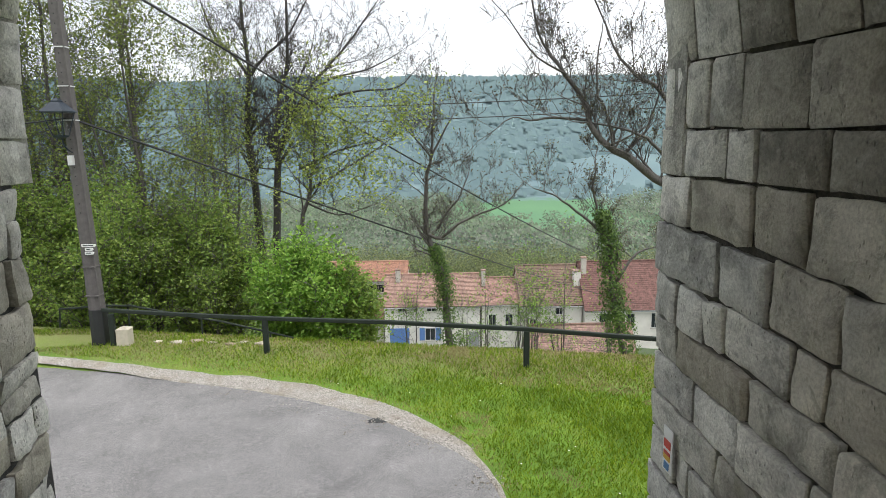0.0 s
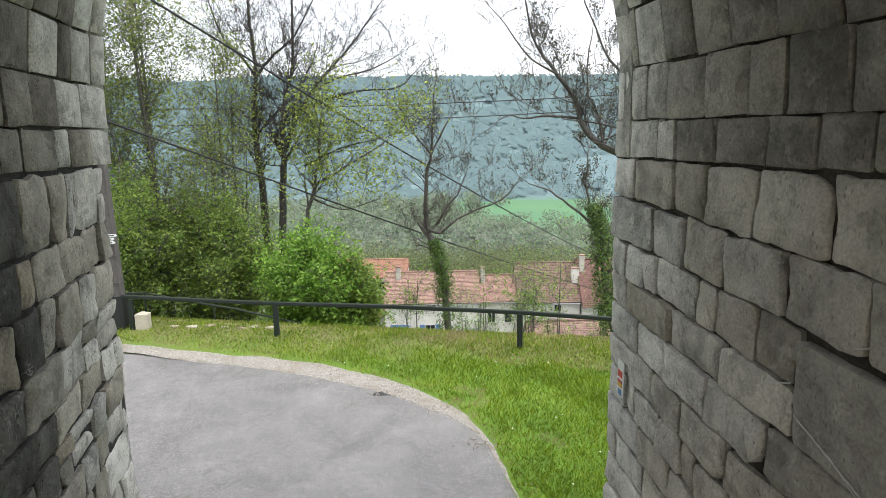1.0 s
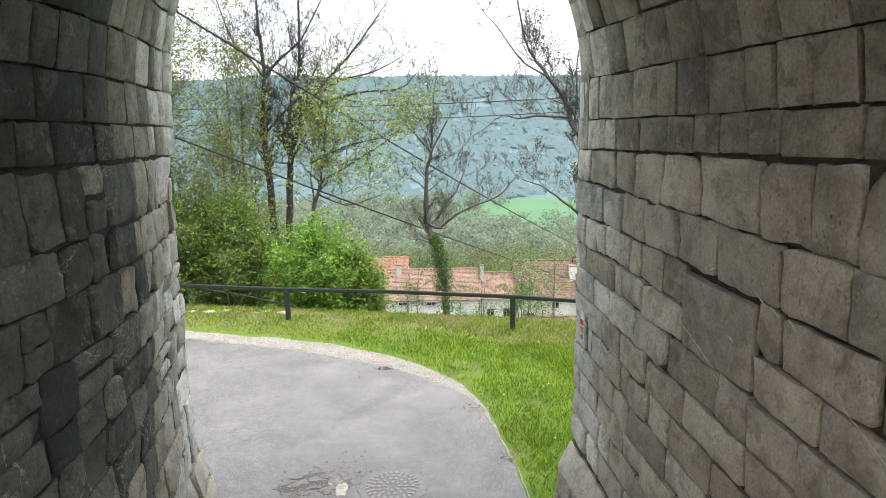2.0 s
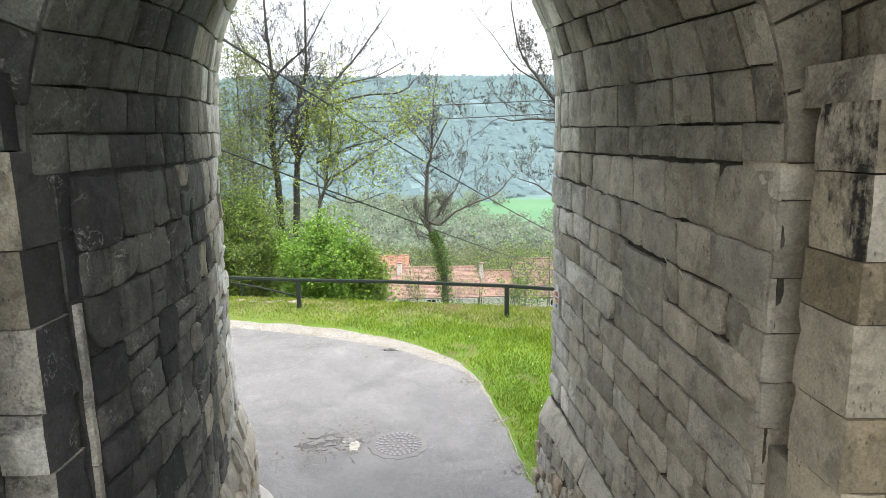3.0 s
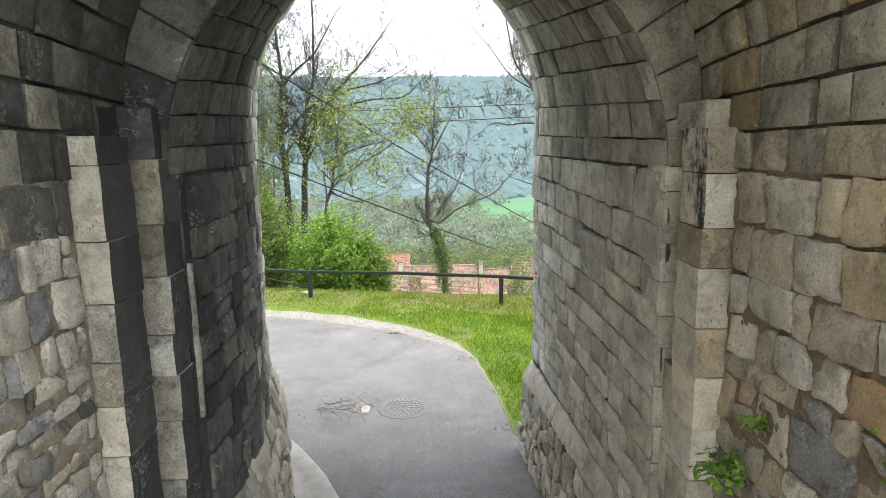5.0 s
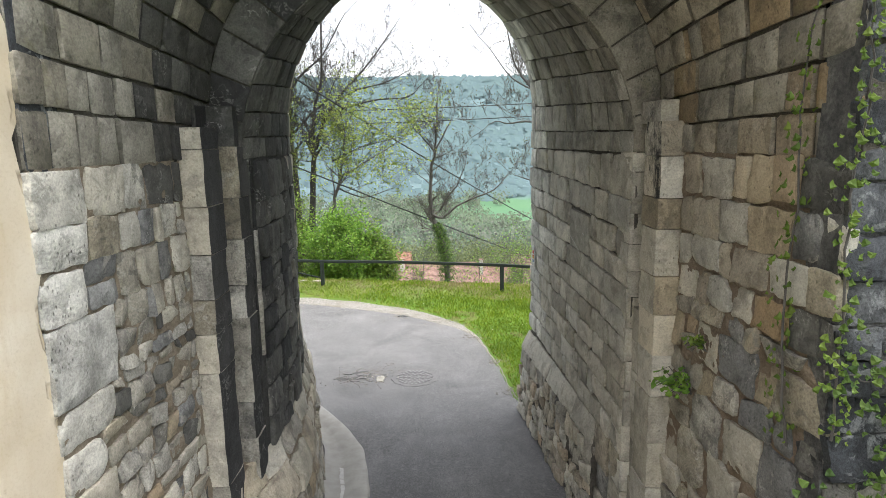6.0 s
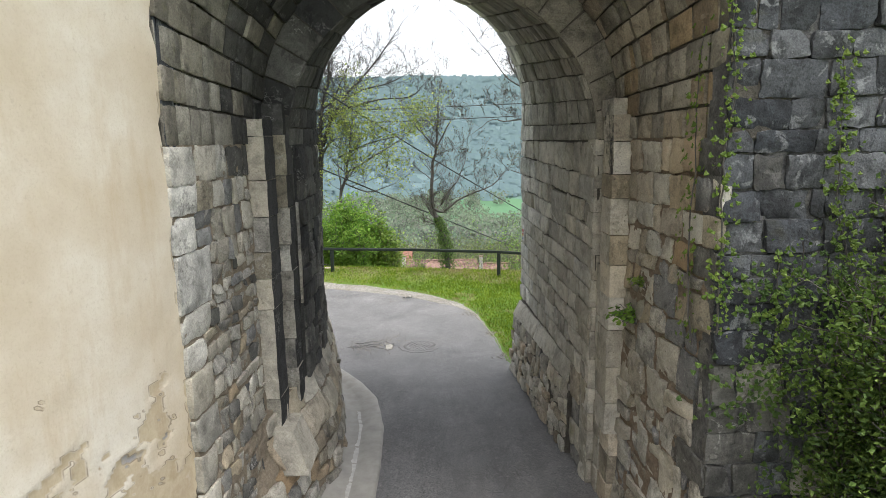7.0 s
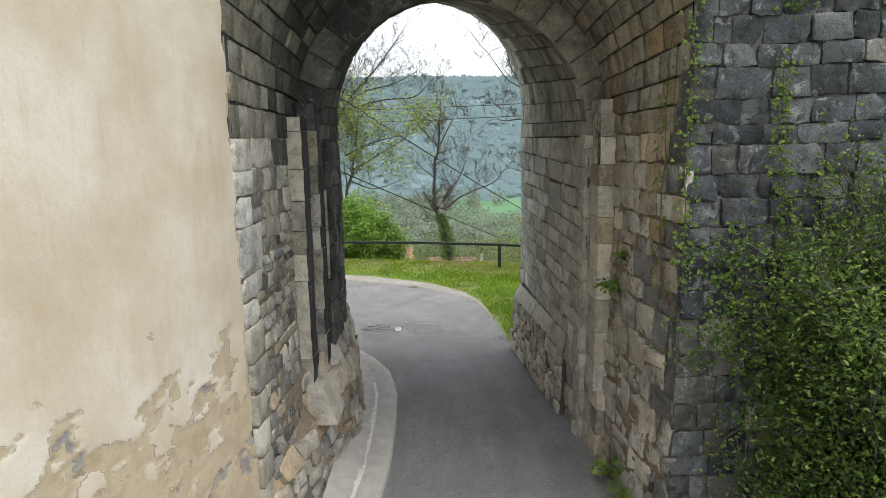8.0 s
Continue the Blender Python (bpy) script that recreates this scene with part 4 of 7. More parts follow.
def refine(pts, k):
    """Catmull-Rom through pts, k pieces to each."""
    out = []
    for i in range(len(pts) - 1):
        p0, p1, p2, p3 = pts[max(i - 1, 0)], pts[i], pts[i + 1], pts[min(i + 2, len(pts) - 1)]
        for s in range(k):
            t = s / k
            out.append(0.5 * (2 * p1 + (p2 - p0) * t + (2 * p0 - 5 * p1 + 4 * p2 - p3) * t * t + (3 * p1 - p0 - 3 * p2 + p3) * t ** 3))
    return out + [pts[-1]]


K = 8
edge, inner = refine(EDGE, K), refine(INNER, K)
verge_w = [lerp_table(tuple((i * K, w) for i, w in enumerate(VERGE)), i) for i in range(len(edge))]
edge = [p + Vector((noise.noise(Vector((p.x * 2.5, p.y * 2.5, 0))), noise.noise(Vector((p.x * 2.5, p.y * 2.5, 9))))) * 0.04 for p in edge]

verts, faces = [], []
ROWS_ROAD = 24
def road_z(x, y):
    return ground_z(x, min(y, 12)) + 0.012 * noise.noise(Vector((x * 0.7, y * 0.7, 0))) - 0.02 * math.exp(-((x + 1.15) ** 2 + (y - 5.75) ** 2) / 0.02)


for a, b in zip(edge, inner):
    for k in range(ROWS_ROAD + 1):
        p = a.lerp(b, k / ROWS_ROAD)
        verts.append((p.x, p.y, road_z(p.x, p.y)))
for i in range(len(edge) - 1):
    for k in range(ROWS_ROAD):
        o = i * (ROWS_ROAD + 1) + k
        faces.append((o, o + 1, o + ROWS_ROAD + 2, o + ROWS_ROAD + 1))
n0 = len(verts)
for y in span(-16, 3.9, 60):
    for k in range(17):
        xl = lerp_table(((-16, -6), (-3, -2.4), (3.9, -2.69)), y)
        xr = lerp_table(((-16, 7), (-3.0, 7), (-2.9, 2.2), (3.9, 1.51)), y)
        x = xl + (xr - xl) * k / 16
        verts.append((x, y, road_z(x, y)))
for i in range(60):
    for k in range(16):
        o = n0 + i * 17 + k
        faces.append((o, o + 1, o + 18, o + 17))
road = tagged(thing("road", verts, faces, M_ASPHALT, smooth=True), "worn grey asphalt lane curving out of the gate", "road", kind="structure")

verts, faces = [], []
rg = random.Random(3)
nv = 6
for i, p in enumerate(edge):
    q = edge[min(i + 1, len(edge) - 1)] - edge[max(i - 1, 0)]
    out = Vector((q.y, -q.x)).normalized()
    w = verge_w[i] * (1 + 0.2 * noise.noise(Vector((p.x * 1.1, p.y * 1.1, 4))))
    for k in range(nv + 1):
        s = p + out * (w * k / nv - 0.04)
        verts.append((s.x, s.y, ground_z(s.x, s.y) + 0.012 - (0.02 if k == 0 else 0) + 0.003 * rg.uniform(-1, 1)))
for i in range(len(edge) - 1):
    for k in range(nv):
        o = i * (nv + 1) + k
        faces.append((o, o + nv + 1, o + nv + 2, o + 1))
lawn_v, lawn_f = [], []
NL = 14
for i, p in enumerate(edge):
    q = edge[min(i + 1, len(edge) - 1)] - edge[max(i - 1, 0)]
    out = Vector((q.y, -q.x)).normalized()
    w = verge_w[i] * (1 + 0.2 * noise.noise(Vector((p.x * 1.1, p.y * 1.1, 4))))
    for k in range(NL + 1):
        s = p + out * (w - 0.10 + 2.2 * k / NL)
        lawn_v.append((s.x, s.y, ground_z(s.x, s.y) + (0.0 if k == 0 else 0.018) - (0.04 if k == NL else 0) + 0.008 * noise.noise(Vector((s.x * 4, s.y * 4, 0)))))
for i in range(len(edge) - 1):
    for k in range(NL):
        o = i * (NL + 1) + k
        lawn_f.append((o, o + NL + 1, o + NL + 2, o + 1))
verge = tagged(thing("gravel_verge", verts, faces, M_GRAVEL, smooth=True), "strip of pale gravel between asphalt and grass", "gravel", kind="structure")


EDGE_A = np.array([tuple(p)[:2] for p in edge[0:len(edge) - 2:2]])
EDGE_AB = np.array([tuple(p)[:2] for p in edge[2::2]])[:len(EDGE_A)] - EDGE_A
EDGE_SQ = (EDGE_AB ** 2).sum(1)
EDGE_W = np.array(verge_w[0:len(edge) - 2:2])


def road_side(x, y):
    """How far (x, y) lies beyond the asphalt's edge (negative on the road), and the verge's width there."""
    p = np.array((x, y)) - EDGE_A
    t = np.clip((p * EDGE_AB).sum(1) / EDGE_SQ, 0, 1)
    d = p - EDGE_AB * t[:, None]
    k = int((d ** 2).sum(1).argmin())
    side = 1 if EDGE_AB[k, 0] * d[k, 1] - EDGE_AB[k, 1] * d[k, 0] < 0 else -1
    return math.hypot(*d[k]) * side, EDGE_W[k]


def spread(a, b, near, fine, grow):
    """Steps that widen away from near."""
    out, x, s = [near], near, fine
    while x < b:
        s = fine if x < near + 16 else s * grow
        x += s
        out.append(min(x, b))
    x, s = near, fine
    while x > a:
        s = fine if x > near - 16 else s * grow
        x -= s
        out.insert(0, max(x, a))
    return out


xs, ys = spread(-2600, 2600, -1.0, 0.4, 1.13), spread(-40, 2700, 12, 0.4, 1.06)
verts, faces = [], []
for x in xs:
    for y in ys:
        z = ground_z(x, y)
        if -20 < x < 12 and -20 < y < 17:
            d = road_side(x, y)[0] if y > 3.6 else (-1 if x < 8 else 1)
            z += -0.06 if d < 1.2 else 0.0
        verts.append((x, y, z))
ny = len(ys)
for i in range(len(xs) - 1):
    for j in range(ny - 1):
        faces.append((i * ny + j, (i + 1) * ny + j, (i + 1) * ny + j + 1, i * ny + j + 1))
m = Nodes("valley_ground", 0.95)
sep = m.t.nodes.new("ShaderNodeSeparateXYZ")
m.put(sep.inputs[0], m.pos)
near = m.ramp(m.noise(0.9, 6, 0.65), [(0.28, (0.075, 0.155, 0.009)), (0.5, (0.12, 0.225, 0.013)), (0.66, (0.155, 0.22, 0.022)), (0.74, (0.20, 0.19, 0.07))])
ridge = m.math("ADD", m.math("ADD", sep.outputs[1], m.math("MULTIPLY", sep.outputs[0], 0.2)), m.math("MULTIPLY", m.noise(1.6, 4, 0.6), 2.6))
near = m.mix(m.ramp(m.math("MULTIPLY", m.math("SUBTRACT", ridge, 12.6), 0.6, True), [(0.0, 0.0), (1.0, 0.55)]), near, (0.27, 0.22, 0.11))
near = m.mix(m.ramp(m.noise(40, 4, 0.7), [(0.3, 0.6), (0.6, 0.0)]), near, (0.03, 0.055, 0.012))
wood = m.ramp(m.noise(0.02, 8, 0.7), [(0.3, (0.055, 0.085, 0.04)), (0.6, (0.085, 0.11, 0.055)), (0.75, (0.11, 0.10, 0.07))])
field = m.ramp(m.noise(0.006, 2), [(0.4, (0.06, 0.15, 0.07)), (0.6, (0.08, 0.18, 0.08))])
# far slope tones, with bluish distance haze painted into the ground colour
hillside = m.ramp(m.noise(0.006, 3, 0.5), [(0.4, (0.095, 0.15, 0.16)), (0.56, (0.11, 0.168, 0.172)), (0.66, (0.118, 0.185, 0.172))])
fwob = m.math("MULTIPLY", m.math("SUBTRACT", m.noise(0.03, 3), 0.5), 120.0)
fmask = m.ramp(m.math("MULTIPLY", m.math("SUBTRACT", m.math("ADD", sep.outputs[1], fwob), 230.0), 0.003, True), [(0.14, 0.0), (0.17, 1.0), (0.74, 1.0), (0.80, 0.0)])
xmask = m.ramp(m.math("MULTIPLY", m.math("ADD", sep.outputs[0], 60.0), 0.003, True), [(0.14, 0.0), (0.18, 1.0), (0.55, 1.0), (0.62, 0.0)])
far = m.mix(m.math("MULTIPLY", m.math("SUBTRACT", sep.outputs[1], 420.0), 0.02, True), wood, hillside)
far = m.mix(m.math("MULTIPLY", fmask, xmask), far, field)
isfar = m.math("MULTIPLY", m.math("SUBTRACT", sep.outputs[1], 20.0), 0.1, True)
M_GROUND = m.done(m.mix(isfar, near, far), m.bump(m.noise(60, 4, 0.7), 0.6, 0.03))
tagged(thing("lawn_edge", lawn_v, lawn_f, M_GROUND, smooth=True), "grassy edge of the verge beside the gravel", "grass", kind="structure")
ground = tagged(thing("ground", verts, faces, M_GROUND, smooth=True), "grassy verge, steep bank and wide valley with fields", "ground", kind="structure")

# concrete gutter apron round the foot of the left plinth
APRON = ((-2.9, -1.3), (-1.9, -1.13), (-1.2, -1.07), (0.0, -1.06), (1.3, -1.11), (2.4, -1.31), (3.1, -1.64), (3.7, -2.02), (4.1, -2.3), (4.5, -2.7))
verts, faces = [], []
for y in span(-2.9, 4.3, 70):
    x1 = lerp_table(APRON, y) + 0.010 * noise.noise(Vector((0, y * 3, 0)))
    x0 = min(-1.85, x1 - 0.6)
    for k in range(9):
        d = (0.0, 0.015, 0.06, 0.24, 0.30, 0.36, 0.46, 0.56, 1.0)[k]
        x = x1 - d if k < 8 else x0
        z = road_z(x, y) + (0.045, 0.065, 0.07, 0.062, 0.040, 0.030, 0.034, 0.06, 0.10)[k]
        verts.append((x, y, z))
    verts.append((x1 + 0.012, y, road_z(x1, y) - 0.03))
for i in range(70):
    for k in range(8):
        o = i * 10 + k
        faces.append((o, o + 1, o + 11, o + 10))
    faces.append((i * 10 + 9, i * 10, i * 10 + 10, i * 10 + 19))
tagged(thing("gutter", verts, faces, M_CONCRETE, smooth=True), "dished pale concrete gutter along the gate wall", "gutter", kind="structure")

# ---------------------------------------------------------------- rail along the drop
fence = empty("rail_fence", (-1, 12.8, 0), "dark green wooden rail fence on low posts along the bank", "fence")


def bar(name, pts, w, h, material, parent, label=""):
    """A squared beam along pts with softened edges."""
    verts, faces = [], []
    sec = [(-w, -h * 0.7), (-w * 0.7, -h), (w * 0.7, -h), (w, -h * 0.7), (w, h * 0.7), (w * 0.7, h), (-w * 0.7, h), (-w, h * 0.7)]
    for k, p in enumerate(pts):
        d = (pts[min(k + 1, len(pts) - 1)] - pts[max(k - 1, 0)]).normalized()
        s = Vector((d.y, -d.x, 0)).normalized() if abs(d.z) < 0.95 else Vector((1, 0, 0))
        u = s.cross(d)
        verts += [p + s * a + u * b for a, b in sec]
    for k in range(len(pts) - 1):
        for i in range(8):
            j = (i + 1) % 8
            faces.append((k * 8 + i, k * 8 + j, k * 8 + 8 + j, k * 8 + 8 + i))
    faces.append(tuple(range(7, -1, -1)))
    faces.append(tuple(range((len(pts) - 1) * 8, len(pts) * 8)))
    return thing(name, verts, faces, material, parent, label)


for x, y in ((7.8, 11.04), (1.93, 12.2), (-3.88, 13.36), (-7.75, 14.1)):
    z = ground_z(x, y)
    bar("post", [Vector((x, y, z - 0.2)), Vector((x, y, z + 0.3)), Vector((x, y, z + 0.80))], 0.06, 0.06, M_RAIL, fence)
bar("rail", [Vector((7.9, 11.02, 0.64)), Vector((5.0, 11.6, 0.68)), Vector((1.93, 12.2, 0.80)), Vector((-1, 12.78, 0.83)), Vector((-3.88, 13.36, 0.80)), Vector((-6, 13.76, 0.82)), Vector((-7.95, 14.12, 0.86))], 0.04, 0.045, M_RAIL, fence)

# ---------------------------------------------------------------- plants
def stems_and_leaves(limbs, rng, spread_k=1.0, levels=3, twig=0.5, dens=1.0, up=0.06, plane=0.6, full=False):
    """Grows side branches and twigs from guide limbs [(points, r0, r1)]. Returns wood (verts, faces) and twig tips."""
    V, F, tips = [], [], []

    def sprout(p, d, length, r, level):
        n = 4 if level < 2 else 3
        pts, rad = [p.copy()], [r]
        for k in range(n):
            d = (d + Vector((rng.uniform(-1, 1), rng.uniform(-1, 1), rng.uniform(-0.9, 1))) * 0.3 + Vector((0, 0, up * 0.3))).normalized()
            p = p + d * (length / n)
            pts.append(p.copy())
            rad.append(max(0.0055, r * (1 - 0.8 * (k + 1) / n)))
        tube(V, F, pts, rad, 5 if r > 0.03 else 3, False)
        if level == 0:
            tips.append((pts[-1], d))
            if full:
                tips.append((pts[len(pts) // 2], d))
        elif full and level == 1:
            tips.append((pts[-1], d))
        if level > 0:
            kids = rng.randint(2, 4) if level > 1 else rng.randint(2, 3)
            for _ in range(kids):
                t = rng.uniform(0.25, 1.0) * n
                i = min(int(t), n - 1)
                q = pts[i].lerp(pts[i + 1], t - i)
                ax = (pts[i + 1] - pts[i]).normalized()
                side = Vector((rng.uniform(-1, 1), rng.uniform(-plane, plane), rng.uniform(-0.5, 1))).normalized()
                nd = (ax * 0.75 + side * 0.75 * spread_k + Vector((0, 0, up))).normalized()
                sprout(q, nd, length * rng.uniform(0.42, 0.68), max(0.006, rad[i] * 0.6), level - 1)

    for pts, r0, r1 in limbs:
        pts = [Vector(p) for p in pts]
        fine = refine(pts, 3)
        for k in range(1, len(fine) - 1):
            fine[k] = fine[k] + Vector((rng.uniform(-1, 1), rng.uniform(-1, 1), 0)) * 0.04
        r0, r1 = r0 * 0.78, r1 * 0.78
        rad = [r0 + (r1 - r0) * k / (len(fine) - 1) for k in range(len(fine))]
        tube(V, F, fine, rad, 8 if r0 > 0.08 else 6, True)
        total = sum((fine[k + 1] - fine[k]).length for k in range(len(fine) - 1))
        for _ in range(int(total * 2.4 * dens)):
            t = rng.uniform(0.3 if r0 > 0.09 else 0.08, 1.0) * (len(fine) - 1)
            i = min(int(t), len(fine) - 2)
            q = fine[i].lerp(fine[i + 1], t - i)
            ax = (fine[i + 1] - fine[i]).normalized()
            side = Vector((rng.uniform(-1, 1), rng.uniform(-plane, plane), rng.uniform(-0.3, 1))).normalized()
            nd = (ax * 0.6 + side * 0.9 * spread_k + Vector((0, 0, up))).normalized()
            sprout(q, nd, twig * rng.uniform(1.0, 2.6) * (1.15 - 0.5 * t / len(fine)), max(0.005, rad[i] * rng.uniform(0.25, 0.45)), levels - 1)
        sprout(fine[-1], (fine[-1] - fine[-2]).normalized(), twig * 2.2, r1, levels - 1)
    return V, F, tips


def leaf_cloud(points, rng, size, per, scatter, long=1.5):
    """Small folded leaves round points."""
    V, F = [], []
    for p in points:
        for _ in range(per):
            c = p + Vector((rng.gauss(0, 1), rng.gauss(0, 1), rng.gauss(0, 1))) * scatter
            a = Vector((rng.uniform(-1, 1), rng.uniform(-1, 1), rng.uniform(-0.6, 0.8))).normalized()
            b = a.cross(Vector((rng.uniform(-1, 1), rng.uniform(-1, 1), rng.uniform(-1, 1)))).normalized()
            s = size * rng.uniform(0.6, 1.3)
            n = a.cross(b) * s * 0.22
            o = len(V)
            V += [c - a * s * long * 0.5, c + b * s * 0.45 + n, c + a * s * long * 0.5, c - b * s * 0.45 + n]
            F += [(o, o + 1, o + 2), (o, o + 2, o + 3)]
    return V, F


def tree(name, base, limbs, rng, label, bark, leaf=None, size=0.06, per=2, scatter=0.12, keep=1.0, category="tree", **kw):
    root = empty(name, base, label, category)
    V, F, tips = stems_and_leaves(limbs, rng, **kw)
    thing("trunk", V, F, bark, root, smooth=True)
    if leaf is not None:
        pts = [t[0] for t in tips if rng.random() < keep]
        LV, LF = leaf_cloud(pts, rng, size, per, scatter)
        if LF:
            thing("crown", LV, LF, leaf, root)
    return root


def flat(y, pts, rng, wander=0.5):
    """Limb points (x, z) near the upright plane y."""
    out, d = [], 0
    for k, (x, z) in enumerate(pts):
        out.append((x, y + d, z))
        d += rng.uniform(-wander, wander) * 0.4
    return out


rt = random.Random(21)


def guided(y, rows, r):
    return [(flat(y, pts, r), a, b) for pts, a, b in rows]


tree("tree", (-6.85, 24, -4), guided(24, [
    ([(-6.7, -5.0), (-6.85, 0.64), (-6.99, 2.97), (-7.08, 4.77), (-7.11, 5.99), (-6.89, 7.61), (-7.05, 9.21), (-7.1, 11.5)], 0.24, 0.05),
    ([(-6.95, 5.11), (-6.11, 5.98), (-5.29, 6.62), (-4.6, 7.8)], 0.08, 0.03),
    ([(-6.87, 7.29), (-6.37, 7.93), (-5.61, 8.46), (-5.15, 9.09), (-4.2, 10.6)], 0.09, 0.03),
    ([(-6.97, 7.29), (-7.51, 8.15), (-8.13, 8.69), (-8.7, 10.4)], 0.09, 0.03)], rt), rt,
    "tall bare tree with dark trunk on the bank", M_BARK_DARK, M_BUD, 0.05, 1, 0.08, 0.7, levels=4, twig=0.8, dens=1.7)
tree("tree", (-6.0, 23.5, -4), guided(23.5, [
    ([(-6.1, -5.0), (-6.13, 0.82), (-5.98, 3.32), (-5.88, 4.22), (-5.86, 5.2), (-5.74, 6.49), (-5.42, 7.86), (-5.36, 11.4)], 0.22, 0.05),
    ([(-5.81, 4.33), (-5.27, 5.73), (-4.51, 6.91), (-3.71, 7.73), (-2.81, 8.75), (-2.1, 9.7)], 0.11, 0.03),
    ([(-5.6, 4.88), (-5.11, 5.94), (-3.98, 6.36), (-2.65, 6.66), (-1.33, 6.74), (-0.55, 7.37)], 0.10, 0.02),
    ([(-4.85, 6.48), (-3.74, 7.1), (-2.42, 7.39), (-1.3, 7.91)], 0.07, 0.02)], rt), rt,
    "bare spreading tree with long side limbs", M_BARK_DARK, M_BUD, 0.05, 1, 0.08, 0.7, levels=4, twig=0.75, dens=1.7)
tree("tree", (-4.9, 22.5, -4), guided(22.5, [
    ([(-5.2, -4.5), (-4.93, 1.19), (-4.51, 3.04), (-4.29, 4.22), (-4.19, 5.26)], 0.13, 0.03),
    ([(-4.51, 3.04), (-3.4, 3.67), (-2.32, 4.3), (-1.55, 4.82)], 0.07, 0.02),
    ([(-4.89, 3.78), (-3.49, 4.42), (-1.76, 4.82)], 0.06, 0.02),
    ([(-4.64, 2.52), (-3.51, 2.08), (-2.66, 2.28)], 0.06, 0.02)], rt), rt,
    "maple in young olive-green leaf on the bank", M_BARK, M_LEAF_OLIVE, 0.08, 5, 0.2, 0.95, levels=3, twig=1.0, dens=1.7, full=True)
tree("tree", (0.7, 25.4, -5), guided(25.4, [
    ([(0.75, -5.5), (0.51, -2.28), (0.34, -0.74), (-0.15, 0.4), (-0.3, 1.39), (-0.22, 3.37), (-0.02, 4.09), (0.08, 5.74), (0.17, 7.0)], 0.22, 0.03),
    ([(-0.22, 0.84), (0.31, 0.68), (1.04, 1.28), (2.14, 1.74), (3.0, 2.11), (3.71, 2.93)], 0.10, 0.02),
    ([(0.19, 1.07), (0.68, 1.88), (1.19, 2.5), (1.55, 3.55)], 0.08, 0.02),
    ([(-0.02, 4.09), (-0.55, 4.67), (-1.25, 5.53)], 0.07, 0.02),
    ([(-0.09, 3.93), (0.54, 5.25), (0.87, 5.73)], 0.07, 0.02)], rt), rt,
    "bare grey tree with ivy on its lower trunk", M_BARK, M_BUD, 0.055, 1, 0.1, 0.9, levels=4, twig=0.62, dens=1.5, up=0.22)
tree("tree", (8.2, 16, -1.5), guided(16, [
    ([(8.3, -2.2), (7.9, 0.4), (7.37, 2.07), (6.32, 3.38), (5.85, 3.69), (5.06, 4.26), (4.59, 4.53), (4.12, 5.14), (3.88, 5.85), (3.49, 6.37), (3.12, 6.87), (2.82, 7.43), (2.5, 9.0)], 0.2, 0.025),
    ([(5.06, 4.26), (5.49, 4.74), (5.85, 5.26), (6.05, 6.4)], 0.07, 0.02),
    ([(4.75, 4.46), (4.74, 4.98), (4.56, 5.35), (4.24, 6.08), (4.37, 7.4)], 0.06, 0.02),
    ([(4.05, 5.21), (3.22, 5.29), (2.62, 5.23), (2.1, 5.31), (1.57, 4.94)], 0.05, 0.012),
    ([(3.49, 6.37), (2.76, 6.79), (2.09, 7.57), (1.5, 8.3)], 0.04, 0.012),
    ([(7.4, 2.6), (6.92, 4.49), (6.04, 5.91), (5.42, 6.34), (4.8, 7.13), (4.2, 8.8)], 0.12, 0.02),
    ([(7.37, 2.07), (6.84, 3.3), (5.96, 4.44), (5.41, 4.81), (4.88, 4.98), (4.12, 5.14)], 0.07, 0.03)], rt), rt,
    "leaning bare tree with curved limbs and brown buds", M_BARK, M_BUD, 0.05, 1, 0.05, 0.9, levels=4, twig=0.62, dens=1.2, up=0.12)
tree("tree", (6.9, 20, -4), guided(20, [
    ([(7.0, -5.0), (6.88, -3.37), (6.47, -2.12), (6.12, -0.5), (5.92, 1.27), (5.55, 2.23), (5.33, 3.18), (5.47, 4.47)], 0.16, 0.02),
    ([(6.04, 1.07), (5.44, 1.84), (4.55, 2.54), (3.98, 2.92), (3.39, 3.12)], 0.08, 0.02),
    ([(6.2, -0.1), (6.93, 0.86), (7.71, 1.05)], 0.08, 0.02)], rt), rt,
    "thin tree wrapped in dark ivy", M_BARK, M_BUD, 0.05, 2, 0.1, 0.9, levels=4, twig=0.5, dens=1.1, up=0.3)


def shrub(name, x, y, w, h, rng, label, bark, leaf, size, per, stems=14, keep=1.0, dens=1.6, twig=0.45, levels=3, scatter=0.15, depth=None):
    """Many stems fanning out of the ground with leaves along them."""
    limbs = []
    z0 = ground_z(x, y) - 0.2
    depth = depth or w
    for k in range(stems):
        a = rng.uniform(0, 2 * math.pi)
        q = rng.uniform(0.15, 1.0)
        bx, by = x + math.cos(a) * w * 0.22 * q, y + math.sin(a) * depth * 0.22 * q
        tx, ty = x + math.cos(a) * w * 0.5 * q, y + math.sin(a) * depth * 0.5 * q
        tz = z0 + h * rng.uniform(0.55, 1.0) * (1.1 - 0.35 * q)
        mx, my, mz = (bx * 0.55 + tx * 0.45), (by * 0.55 + ty * 0.45), z0 + (tz - z0) * 0.55
        limbs.append(([(bx, by, z0), (mx, my, mz), (tx, ty, tz)], 0.012 + 0.008 * h, 0.008))
    return tree(name, (x, y, z0), limbs, rng, label, bark, leaf, size, per, scatter, keep, "shrub" if h < 7 else "tree", levels=levels, twig=twig, dens=dens, full=True)


